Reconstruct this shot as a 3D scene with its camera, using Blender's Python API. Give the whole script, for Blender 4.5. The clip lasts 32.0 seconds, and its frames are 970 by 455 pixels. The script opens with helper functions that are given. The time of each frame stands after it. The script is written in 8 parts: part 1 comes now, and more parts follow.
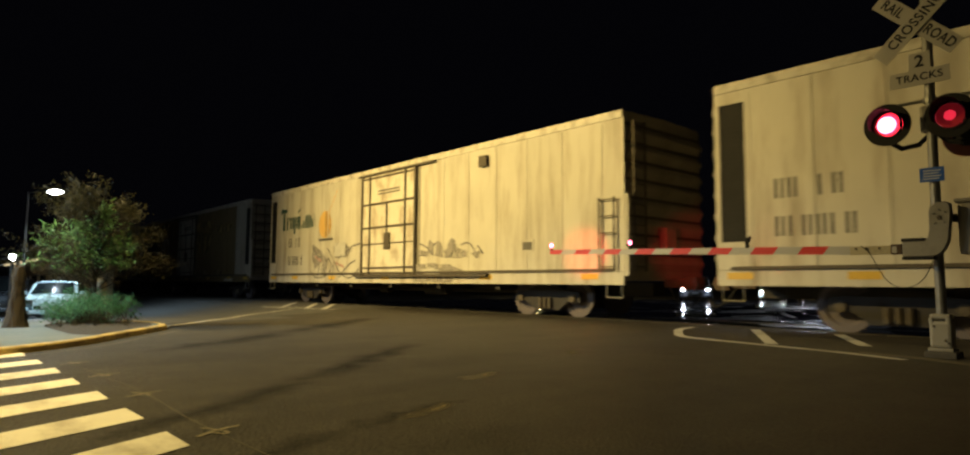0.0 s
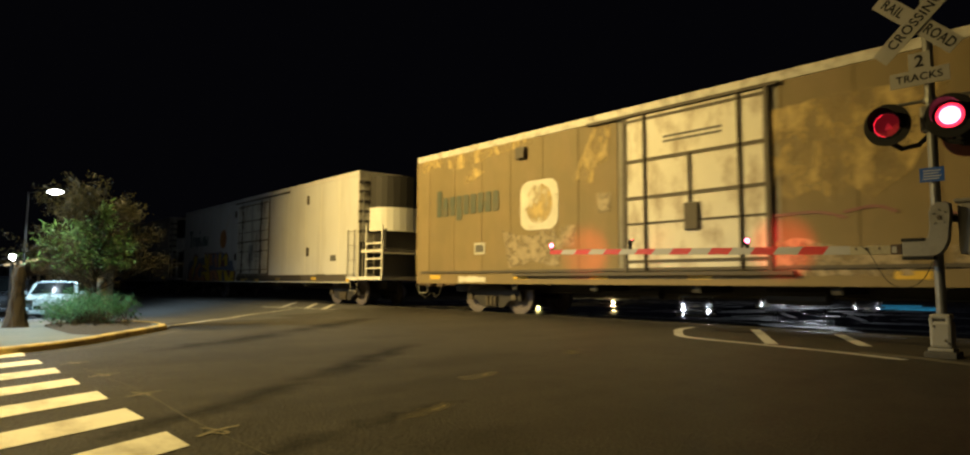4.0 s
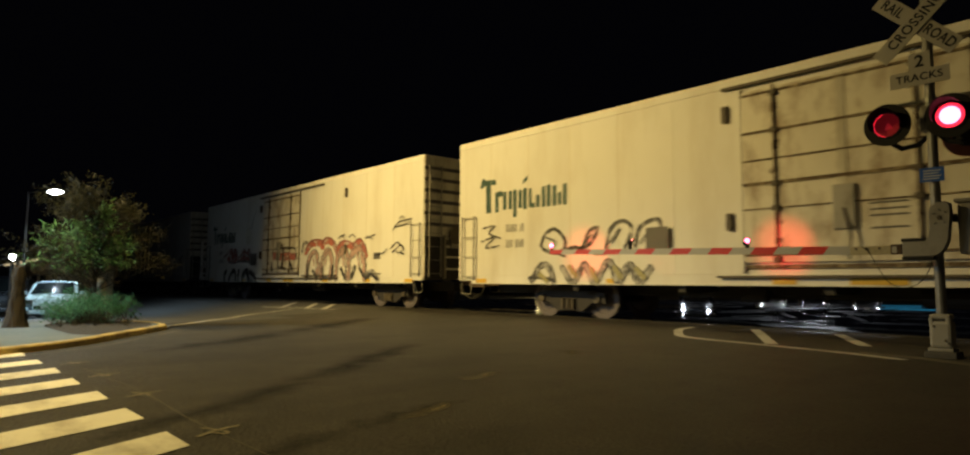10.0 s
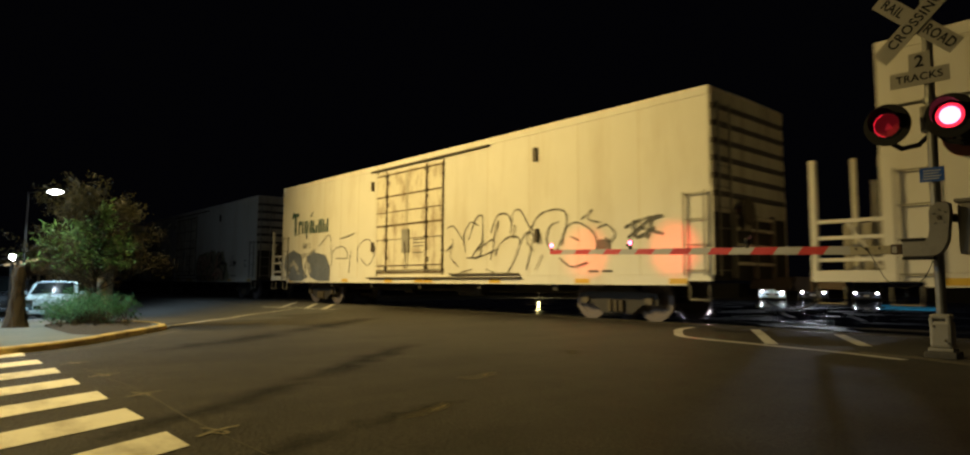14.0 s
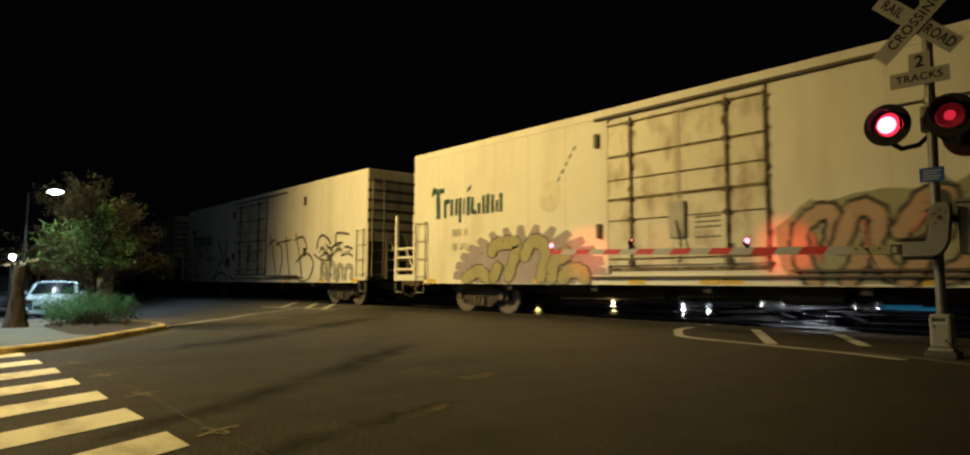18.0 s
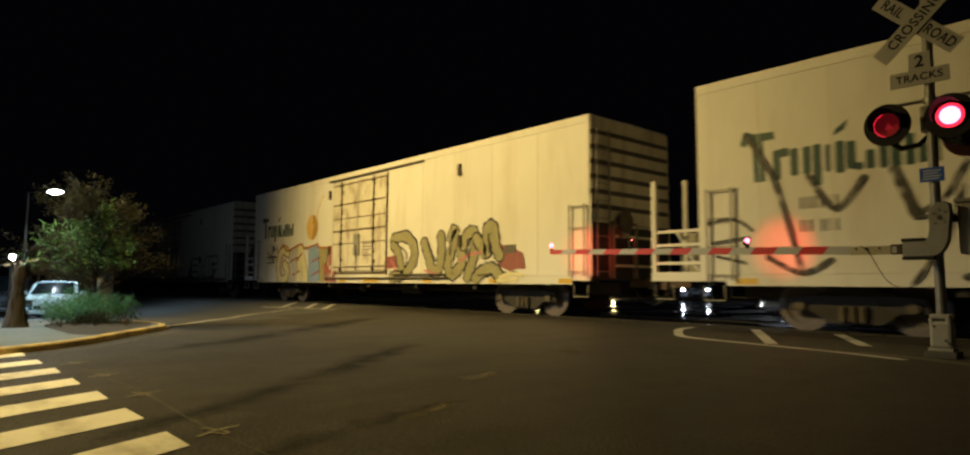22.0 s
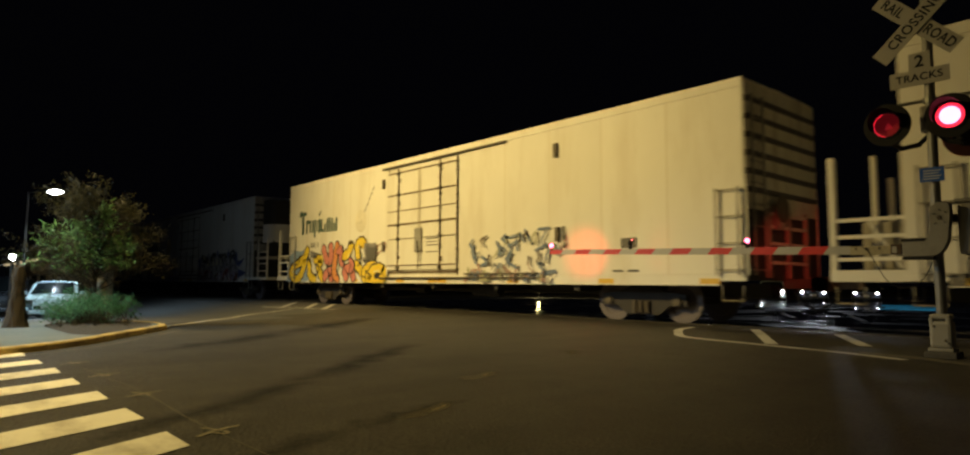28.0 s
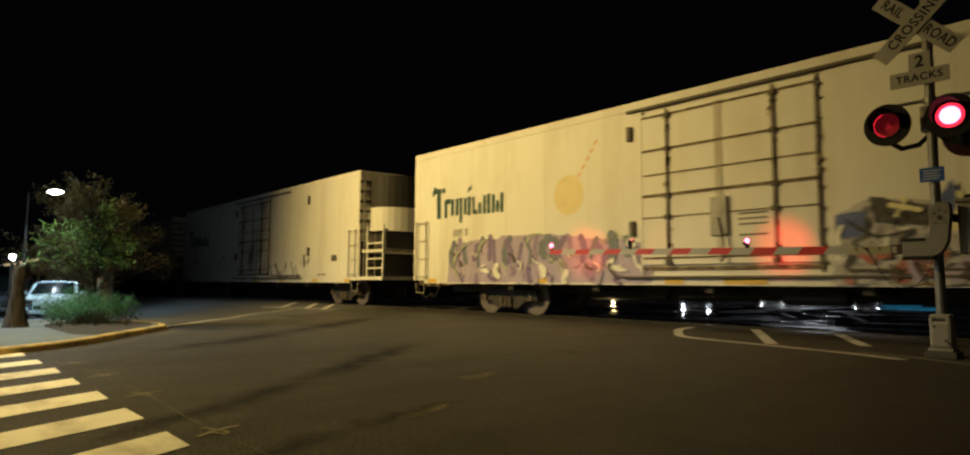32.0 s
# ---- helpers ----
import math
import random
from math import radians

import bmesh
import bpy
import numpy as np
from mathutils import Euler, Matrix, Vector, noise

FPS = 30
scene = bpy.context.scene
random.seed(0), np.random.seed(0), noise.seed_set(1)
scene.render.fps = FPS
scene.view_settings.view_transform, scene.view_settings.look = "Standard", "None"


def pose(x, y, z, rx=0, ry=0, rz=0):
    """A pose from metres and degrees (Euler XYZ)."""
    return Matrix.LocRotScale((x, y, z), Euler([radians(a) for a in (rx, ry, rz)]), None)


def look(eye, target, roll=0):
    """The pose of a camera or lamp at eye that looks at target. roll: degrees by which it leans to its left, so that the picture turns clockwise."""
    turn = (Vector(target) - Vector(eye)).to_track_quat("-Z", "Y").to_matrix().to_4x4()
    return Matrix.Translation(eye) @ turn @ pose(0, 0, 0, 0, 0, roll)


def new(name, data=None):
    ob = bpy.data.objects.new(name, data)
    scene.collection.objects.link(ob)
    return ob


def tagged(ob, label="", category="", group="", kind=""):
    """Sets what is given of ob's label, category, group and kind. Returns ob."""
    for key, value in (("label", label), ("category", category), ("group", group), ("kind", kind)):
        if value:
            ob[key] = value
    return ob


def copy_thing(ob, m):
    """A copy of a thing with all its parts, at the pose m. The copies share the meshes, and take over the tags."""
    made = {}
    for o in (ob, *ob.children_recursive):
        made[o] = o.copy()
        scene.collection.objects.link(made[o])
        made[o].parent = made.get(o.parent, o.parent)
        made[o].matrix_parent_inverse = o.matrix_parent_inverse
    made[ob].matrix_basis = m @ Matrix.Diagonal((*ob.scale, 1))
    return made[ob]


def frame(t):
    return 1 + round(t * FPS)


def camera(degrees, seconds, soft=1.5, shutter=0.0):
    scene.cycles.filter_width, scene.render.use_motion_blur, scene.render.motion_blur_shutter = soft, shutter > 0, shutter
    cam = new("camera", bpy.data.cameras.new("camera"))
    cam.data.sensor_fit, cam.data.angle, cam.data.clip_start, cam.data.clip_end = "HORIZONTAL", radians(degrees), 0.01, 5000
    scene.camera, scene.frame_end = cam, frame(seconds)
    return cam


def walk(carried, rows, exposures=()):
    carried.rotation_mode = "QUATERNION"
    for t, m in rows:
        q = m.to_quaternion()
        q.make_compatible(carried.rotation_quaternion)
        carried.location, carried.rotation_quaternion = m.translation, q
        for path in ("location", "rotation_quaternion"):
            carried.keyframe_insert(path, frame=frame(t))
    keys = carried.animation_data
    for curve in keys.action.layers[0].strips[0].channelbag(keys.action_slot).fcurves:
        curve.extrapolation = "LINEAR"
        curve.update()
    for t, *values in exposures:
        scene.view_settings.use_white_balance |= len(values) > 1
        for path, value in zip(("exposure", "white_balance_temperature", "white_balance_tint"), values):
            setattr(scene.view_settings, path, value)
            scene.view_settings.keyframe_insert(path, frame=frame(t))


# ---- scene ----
FOV, EYE_Z = 74.02, 0.832
YAW, PITCH, ROLL = radians(-48.73), radians(4.903), 0.341
cam = camera(FOV, 32.0, 2.15, 0.32)
aim = (math.sin(YAW) * math.cos(PITCH), math.cos(YAW) * math.cos(PITCH), EYE_Z + math.sin(PITCH))
STAND = look((0, 0, EYE_Z), aim, ROLL)
walk(cam, [(0, STAND), (32, STAND)], [(0, 0.46), (1, 0.34), (2, 0.4), (3.2, 0.66), (6, 0.52), (7, 0.3), (8, 0.14), (9, 0.05), (11, 0.03), (14, 0.07), (19, 0.05), (28, -0.02), (32, 0.0)])

# ---- light: night sky, sodium street lamp, white lot lamp ----
world = bpy.data.worlds.new("night_sky")
scene.world = world
world.use_nodes = True
world.node_tree.nodes["Background"].inputs[0].default_value = (0.13, 0.13, 0.20, 1)
world.node_tree.nodes["Background"].inputs[1].default_value = 0.006


def lamp(name, kind, at, target, power, color, size=0.15, cone=None, blend=0.6):
    d = bpy.data.lights.new(name, kind)
    d.energy, d.color, d.shadow_soft_size = power, color, size
    if cone:
        d.spot_size, d.spot_blend = radians(cone), blend
    ob = new(name, d)
    ob.matrix_world = look(at, target)
    return ob


LED = (0.72, 0.92, 1.0)
lamp("crossing_floodlight", "SPOT", (-18.5, -3.0, 9.0), (-14.8, 11.5, 2.8), 13800, (1.0, 0.715, 0.24), 0.25, 94, 1.0)
lamp("corner_street_light", "SPOT", (-8.8, -2.4, 8.5), (-8.4, 0.5, 0.0), 4900, (1.0, 0.745, 0.275), 0.2, 96, 1.0)
GATE_BEAMS = ((-8.08, 1.53, -9.55, 420), (-6.33, 1.542, -7.25, 420), (-4.35, 1.488, -5.05, 320))
for gx, gz, tx, watts in GATE_BEAMS:
    lamp("gate_lamp_beam", "SPOT", (gx, 8.775, gz), (tx, 11.5, gz), watts, (1.0, 0.05, 0.035), 0.012, 27, 1.0)
lamp("lot_light", "SPOT", (-27.6, 3.45, 3.86), (-26.6, 3.1, 0), 850, LED, 0.12, 165, 0.7)
# unseen lamp off to the left, added to brighten the parked car's front
lamp("side_lot_light", "SPOT", (-21.0, -2.6, 6.0), (-25.8, 3.0, 0), 2000, LED, 0.12, 50, 0.8)
lamp("pavement_light", "SPOT", (-15.0, -2.4, 4.8), (-12.6, 1.1, 0.3), 2350, LED, 0.12, 86, 1.0)
# unseen lamp, added to give the wet street beyond a grey sheen
lamp("far_street_light", "SPOT", (-16.0, 40.0, 8.0), (-12.5, 28.0, 0.0), 550, (0.85, 0.92, 1.0), 0.4, 110, 0.8)

# ---- small building helpers ----


def link(o, parent):
    if parent is not None:
        o.parent = parent
    return o


def part(name, bm, material, parent, label="", smooth=False):
    me = bpy.data.meshes.new(name)
    bm.to_mesh(me)
    bm.free()
    if smooth:
        me.shade_smooth()
    me.materials.append(material)
    ob = link(new(name, me), parent)
    if label:
        ob["label"] = label
    return ob


def same(name, me, parent, m=None):
    ob = link(new(name, me), parent)
    if m is not None:
        ob.matrix_basis = m
    return ob


def thing(name, at, label, category, group="", kind=""):
    ob = new(name)
    ob.matrix_basis = at if isinstance(at, Matrix) else Matrix.Translation(at)
    return tagged(ob, label, category, group, kind)


def quad(bm, pts):
    return bm.faces.new([bm.verts.new(p) for p in pts])


def box(bm, x0, x1, y0, y1, z0, z1, bevel=0.0):
    v = [bm.verts.new((x, y, z)) for x in (x0, x1) for y in (y0, y1) for z in (z0, z1)]
    fs = [bm.faces.new([v[i] for i in q]) for q in
          ((0, 1, 3, 2), (4, 6, 7, 5), (0, 4, 5, 1), (2, 3, 7, 6), (0, 2, 6, 4), (1, 5, 7, 3))]
    if bevel:
        edges = {e for f in fs for e in f.edges}
        bmesh.ops.bevel(bm, geom=list(edges), offset=bevel, segments=2, affect="EDGES", profile=0.6)
    return bm


def boxm(x0, x1, y0, y1, z0, z1, bevel=0.0):
    return box(bmesh.new(), x0, x1, y0, y1, z0, z1, bevel)


def tube(bm, pts, r, seg=8, r_end=None, cap=True):
    """A round bar along the points."""
    pts = [Vector(p) for p in pts]
    rings = []
    n = len(pts)
    for i, p in enumerate(pts):
        d = (pts[min(i + 1, n - 1)] - pts[max(i - 1, 0)]).normalized()
        side = d.cross(Vector((0, 0, 1)))
        if side.length < 1e-3:
            side = d.cross(Vector((0, 1, 0)))
        side.normalize()
        up = side.cross(d)
        rr = r if r_end is None else r + (r_end - r) * i / (n - 1)
        rings.append([bm.verts.new(p + rr * (math.cos(a) * side + math.sin(a) * up))
                      for a in (2 * math.pi * k / seg for k in range(seg))])
    for a, b in zip(rings, rings[1:]):
        for k in range(seg):
            bm.faces.new((a[k], a[(k + 1) % seg], b[(k + 1) % seg], b[k]))
    if cap:
        bm.faces.new(list(reversed(rings[0])))
        bm.faces.new(rings[-1])
    return bm


def bar(pts, r, seg=8, r_end=None):
    return tube(bmesh.new(), pts, r, seg, r_end)


def lathe(profile, seg=20, axis="z", caps=True):
    """A turned body: (radius, height) pairs round an axis."""
    bm = bmesh.new()
    rings = []
    for r, h in profile:
        ring = []
        for k in range(seg):
            a = 2 * math.pi * k / seg
            c, s = r * math.cos(a), r * math.sin(a)
            ring.append(bm.verts.new((c, s, h) if axis == "z" else (c, h, s) if axis == "y" else (h, c, s)))
        rings.append(ring)
    for a, b in zip(rings, rings[1:]):
        for k in range(seg):
            bm.faces.new((a[k], a[(k + 1) % seg], b[(k + 1) % seg], b[k]))
    if caps:
        bm.faces.new(list(reversed(rings[0])))
        bm.faces.new(rings[-1])
    bmesh.ops.recalc_face_normals(bm, faces=bm.faces)
    return bm


def slab(bm, outline, y0, y1):
    """An outline in x, z drawn out along y."""
    a = [bm.verts.new((x, y0, z)) for x, z in outline]
    b = [bm.verts.new((x, y1, z)) for x, z in outline]
    n = len(outline)
    bm.faces.new(a)
    bm.faces.new(list(reversed(b)))
    for i in range(n):
        bm.faces.new((a[i], b[i], b[(i + 1) % n], a[(i + 1) % n]))
    bmesh.ops.recalc_face_normals(bm, faces=bm.faces)
    return bm


# ---- materials ----


def material(name, base, rough=0.6, metal=0.0, spread=0.15, scale=6.0, bump=0.1, grime=None, grime_amount=0.0,
             grime_scale=(1.0, 1.0, 1.0), fine=60.0, spec=0.5, random_tone=0.0, turn=0.0):
    m = bpy.data.materials.new(name)
    m.use_nodes = True
    nt = m.node_tree
    b = nt.nodes["Principled BSDF"]
    N = lambda kind: nt.nodes.new(kind)
    co = N("ShaderNodeTexCoord")
    mp = N("ShaderNodeMapping")
    mp.inputs["Scale"].default_value = grime_scale
    mp.inputs["Rotation"].default_value = (0, 0, radians(turn))
    nt.links.new(co.outputs["Object"], mp.inputs[0])
    n1, n2 = N("ShaderNodeTexNoise"), N("ShaderNodeTexNoise")
    n1.inputs["Scale"].default_value, n1.inputs["Detail"].default_value = scale, 6
    n2.inputs["Scale"].default_value, n2.inputs["Detail"].default_value = fine, 4
    nt.links.new(co.outputs["Object"], n1.inputs[0])
    nt.links.new(co.outputs["Object"], n2.inputs[0])
    mix = N("ShaderNodeMix")
    mix.data_type = "RGBA"
    lo = tuple(c * (1 - spread) for c in base) + (1,)
    hi = tuple(min(1, c * (1 + spread)) for c in base) + (1,)
    mix.inputs[6].default_value, mix.inputs[7].default_value = lo, hi
    nt.links.new(n1.outputs[0], mix.inputs[0])
    out = mix.outputs[2]
    if grime:
        n3 = N("ShaderNodeTexNoise")
        n3.inputs["Scale"].default_value, n3.inputs["Detail"].default_value = 1.0, 8
        n3.inputs["Roughness"].default_value = 0.65
        nt.links.new(mp.outputs[0], n3.inputs[0])
        ramp = N("ShaderNodeValToRGB")
        ramp.color_ramp.elements[0].position = 0.48
        ramp.color_ramp.elements[1].position = 0.75
        ramp.color_ramp.elements[1].color = (grime_amount,) * 3 + (1,)
        nt.links.new(n3.outputs[0], ramp.inputs[0])
        g = N("ShaderNodeMix")
        g.data_type = "RGBA"
        g.inputs[7].default_value = tuple(grime) + (1,)
        nt.links.new(ramp.outputs[0], g.inputs[0])
        nt.links.new(out, g.inputs[6])
        out = g.outputs[2]
    if random_tone:
        oi = N("ShaderNodeObjectInfo")
        mr = N("ShaderNodeMapRange")
        mr.inputs[3].default_value, mr.inputs[4].default_value = 1 - random_tone, 1 + random_tone
        nt.links.new(oi.outputs["Random"], mr.inputs[0])
        hsv = N("ShaderNodeHueSaturation")
        nt.links.new(mr.outputs[0], hsv.inputs["Value"])
        nt.links.new(out, hsv.inputs["Color"])
        out = hsv.outputs[0]
    nt.links.new(out, b.inputs["Base Color"])
    rr = N("ShaderNodeMapRange")
    rr.inputs[3].default_value, rr.inputs[4].default_value = max(0.03, rough - 0.12), min(1, rough + 0.12)
    nt.links.new(n1.outputs[0], rr.inputs[0])
    nt.links.new(rr.outputs[0], b.inputs["Roughness"])
    b.inputs["Metallic"].default_value = metal
    b.inputs["Specular IOR Level"].default_value = spec
    if bump:
        bp = N("ShaderNodeBump")
        bp.inputs["Strength"].default_value, bp.inputs["Distance"].default_value = bump, 0.01
        nt.links.new(n2.outputs[0], bp.inputs["Height"])
        nt.links.new(bp.outputs[0], b.inputs["Normal"])
    return m


def glow(name, color, strength):
    m = bpy.data.materials.new(name)
    m.use_nodes = True
    b = m.node_tree.nodes["Principled BSDF"]
    b.inputs["Base Color"].default_value = tuple(c * 0.5 for c in color) + (1,)
    b.inputs["Emission Color"].default_value = tuple(color) + (1,)
    b.inputs["Emission Strength"].default_value = strength
    return m


M = {}
M["asphalt"] = material("asphalt", (0.046, 0.041, 0.034), 0.62, 0, 0.95, 18.0, 1.0, (0.020, 0.018, 0.017), 0.9, (0.9, 0.16, 1), 45, 0.3, 0, 25)
M["tar"] = material("tar_streak", (0.024, 0.022, 0.020), 0.7, 0, 0.3, 3, 0.5, None, 0, (1, 1, 1), 60, 0.2)
M["worn"] = material("worn_asphalt", (0.22, 0.18, 0.10), 0.75, 0, 0.4, 9, 0.5, (0.08, 0.07, 0.05), 1.0, (5, 5, 1), 60, 0.2)
M["wet_asphalt"] = material("wet_asphalt", (0.020, 0.020, 0.022), 0.11, 0, 0.3, 0.35, 0.02, (0.035, 0.035, 0.035), 0.5, (0.4, 0.4, 1), 70)
M["lot"] = material("lot_asphalt", (0.06, 0.062, 0.065), 0.6, 0, 0.3, 0.9, 0.4, (0.04, 0.04, 0.04), 0.5, (0.3, 0.3, 1), 80)
M["ballast"] = material("ballast", (0.09, 0.085, 0.08), 0.9, 0, 0.5, 9, 0.9, (0.05, 0.045, 0.04), 0.7, (0.7, 0.7, 1), 35)
M["concrete"] = material("concrete", (0.10, 0.125, 0.135), 0.85, 0, 0.15, 3, 0.3, (0.2, 0.19, 0.17), 0.5, (1, 1, 1), 80)
M["kerb_yellow"] = material("kerb_paint", (0.47, 0.34, 0.11), 0.75, 0, 0.35, 4, 0.5, (0.10, 0.085, 0.06), 0.9, (2.2, 2.2, 5), 60)
M["zebra"] = material("road_paint_thick", (0.80, 0.76, 0.62), 0.6, 0, 0.12, 4, 0.35, (0.20, 0.15, 0.08), 0.8, (1.2, 2.6, 1), 70)
M["road_paint"] = material("road_paint", (0.55, 0.54, 0.5), 0.65, 0, 0.15, 6, 0.3, (0.15, 0.14, 0.13), 0.6, (2, 2, 2), 70)
M["worn_tick"] = material("worn_survey_paint", (0.22, 0.19, 0.12), 0.75, 0, 0.5, 22, 0.4, (0.06, 0.055, 0.045), 1.0, (14, 14, 1))
M["seam_faint"] = material("faint_panel_seam", (0.65, 0.62, 0.56), 0.6, 0, 0.15, 4, 0.1)
M["crack"] = material("crack_filler", (0.13, 0.115, 0.085), 0.8, 0, 0.3, 9, 0.4)
M["white"] = material("grimy_white_paint", (0.72, 0.71, 0.68), 0.55, 0, 0.07, 0.9, 0.06, (0.44, 0.37, 0.27), 0.42, (1.1, 1.1, 0.24), 40, 0.3, 0.04)
M["white_dirty"] = material("soot_dulled_white_paint", (0.56, 0.55, 0.55), 0.6, 0, 0.08, 0.9, 0.06, (0.34, 0.31, 0.28), 0.5, (1.1, 1.1, 0.24), 40, 0.3, 0.04)
M["white_old"] = material("weathered_white_paint", (0.57, 0.55, 0.49), 0.55, 0, 0.14, 1.0, 0.1, (0.22, 0.16, 0.10), 0.8, (2.2, 2.2, 0.30), 50, 0.4, 0.06)
M["tan"] = material("faded_tan_paint", (0.215, 0.162, 0.078), 0.65, 0, 0.2, 1.4, 0.1, (0.30, 0.21, 0.11), 0.6, (1.2, 1.2, 0.5), 40, 0.4, 0.08)
M["end_dark"] = material("dirty_end_paint", (0.27, 0.25, 0.21), 0.7, 0, 0.2, 2, 0.2, (0.10, 0.09, 0.08), 0.8, (0.8, 0.8, 0.5), 40)
# dark rib colour carries the shade of the corrugated end
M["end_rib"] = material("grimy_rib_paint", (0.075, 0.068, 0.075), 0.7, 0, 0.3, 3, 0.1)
M["steel_dark"] = material("dark_underframe_steel", (0.035, 0.032, 0.03), 0.75, 0.2, 0.3, 5, 0.3)
M["rod"] = material("grimy_door_hardware", (0.085, 0.070, 0.052), 0.65, 0.1, 0.3, 7, 0.2)
M["rod_rusty"] = material("rusty_flaking_rod", (0.095, 0.064, 0.036), 0.75, 0.1, 0.4, 9, 0.3, (0.50, 0.42, 0.28), 1.0, (7, 7, 7))
M["wheel"] = material("dusty_wheel_steel", (0.125, 0.11, 0.125), 0.7, 0.1, 0.2, 5, 0.2)
M["bogie"] = material("grimy_bogie_casting", (0.036, 0.033, 0.034), 0.8, 0.1, 0.3, 5, 0.3)
M["rust_stain"] = material("brown_rust_stain", (0.15, 0.085, 0.035), 0.8, 0, 0.3, 8, 0.1, (0.40, 0.30, 0.17), 1.0, (6, 6, 3))
M["rail"] = material("polished_rail", (0.45, 0.44, 0.43), 0.16, 1.0, 0.1, 6, 0.02)
M["rail_side"] = material("rusty_rail_web", (0.10, 0.07, 0.05), 0.8, 0.3, 0.3, 8, 0.3)
# red lamp spill on the disc's back is put into this colour
M["rear_disc"] = material("dull_red_brown_paint", (0.42, 0.15, 0.12), 0.6, 0, 0.15, 6, 0.1)
M["top_rail"] = material("rust_spotted_rail_paint", (0.60, 0.58, 0.52), 0.5, 0, 0.1, 1.0, 0.1, (0.10, 0.06, 0.03), 0.9, (2.4, 2.4, 2.4), 50, 0.4, 0.05)
M["patch_straw"] = material("peeled_straw_paint", (0.50, 0.37, 0.15), 0.65, 0, 0.3, 3.0, 0.1, (0.20, 0.14, 0.07), 0.7, (3.0, 3.0, 1.6))
M["green_faded"] = material("faded_green_lettering", (0.07, 0.085, 0.06), 0.6, 0, 0.3, 3, 0.0, (0.17, 0.12, 0.06), 0.6, (4, 4, 3))
M["arm_worn"] = material("worn_arm_paint", (0.42, 0.37, 0.24), 0.6, 0, 0.2, 9, 0.1, (0.14, 0.10, 0.05), 0.7, (9, 9, 9))
M["black"] = material("black_paint", (0.010, 0.010, 0.011), 0.8, 0, 0.3, 5, 0.1)
M["galv"] = material("galvanised_steel", (0.28, 0.28, 0.28), 0.45, 0.6, 0.15, 8, 0.1)
M["case"] = material("aluminium_housing_paint", (0.31, 0.30, 0.28), 0.55, 0.2, 0.12, 6, 0.12, (0.12, 0.11, 0.09), 0.7, (3, 3, 3))
M["sign_white"] = material("sign_white", (0.52, 0.51, 0.49), 0.45, 0, 0.06, 4, 0.05, (0.4, 0.38, 0.33), 0.4, (4, 4, 4))
M["red"] = material("red_sheeting", (0.55, 0.03, 0.025), 0.4, 0, 0.15, 8, 0.05)
M["blue_sign"] = material("blue_sign", (0.03, 0.12, 0.55), 0.4, 0, 0.1, 8, 0.05)
M["pale"] = material("pale_lettering", (0.6, 0.63, 0.7), 0.5, 0, 0.1, 8, 0.0)
M["logo_green"] = material("dark_green_lettering", (0.010, 0.055, 0.045), 0.5, 0, 0.2, 3, 0.0)
M["orange"] = material("printed_orange", (0.62, 0.30, 0.05), 0.5, 0, 0.18, 3.5, 0.1, (0.75, 0.48, 0.14), 0.7, (1.2, 1.2, 1.2))
M["orange_light"] = material("light_printed_orange", (0.70, 0.46, 0.15), 0.5, 0, 0.12, 3.5, 0.1, (0.60, 0.34, 0.10), 0.6, (1.2, 1.2, 1.2))
M["orange_deep"] = material("deep_printed_orange", (0.50, 0.20, 0.04), 0.5, 0, 0.2, 3.5, 0.1, (0.36, 0.13, 0.03), 0.7, (1.5, 1.5, 1.5))
M["door_white"] = material("rust_streaked_white_paint", (0.66, 0.63, 0.55), 0.5, 0, 0.12, 1.5, 0.1, (0.20, 0.11, 0.04), 1.0, (2.4, 2.4, 1.0), 40, 0.5, 0.05)
M["orange_pale"] = material("faded_printed_orange", (0.66, 0.56, 0.31), 0.5, 0, 0.1, 3.5, 0.1, (0.54, 0.42, 0.20), 0.7, (1.6, 1.6, 1.6))
M["grey_letter"] = material("grey_lettering", (0.10, 0.095, 0.085), 0.6, 0, 0.2, 5, 0.0)
M["reflective"] = material("yellow_reflector", (0.65, 0.42, 0.05), 0.4, 0, 0.15, 8, 0.0)
M["red_glow"] = glow("red_lamp_lit", (1.0, 0.14, 0.22), 7)
M["red_rim"] = glow("red_lamp_rim", (1.0, 0.02, 0.05), 2.2)
M["red_dim"] = glow("red_lamp_dim", (1.0, 0.03, 0.06), 0.045)
M["red_ember"] = glow("red_lamp_ember", (1.0, 0.03, 0.07), 0.6)
M["red_low"] = glow("red_lamp_nearly_dark", (1.0, 0.03, 0.05), 0.16)
# white sheeting, darkened in place of the weaker light on the arm
M["arm_white"] = material("dull_white_sheeting", (0.42, 0.41, 0.39), 0.5, 0, 0.1, 6, 0.05)
M["gate_glow"] = glow("gate_lamp_lit", (1.0, 0.13, 0.24), 8)
M["lamp_glow"] = glow("white_lamp_lit", (0.85, 0.95, 1.0), 20)
M["trunk"] = material("bark", (0.042, 0.032, 0.022), 0.9, 0, 0.35, 12, 0.8)
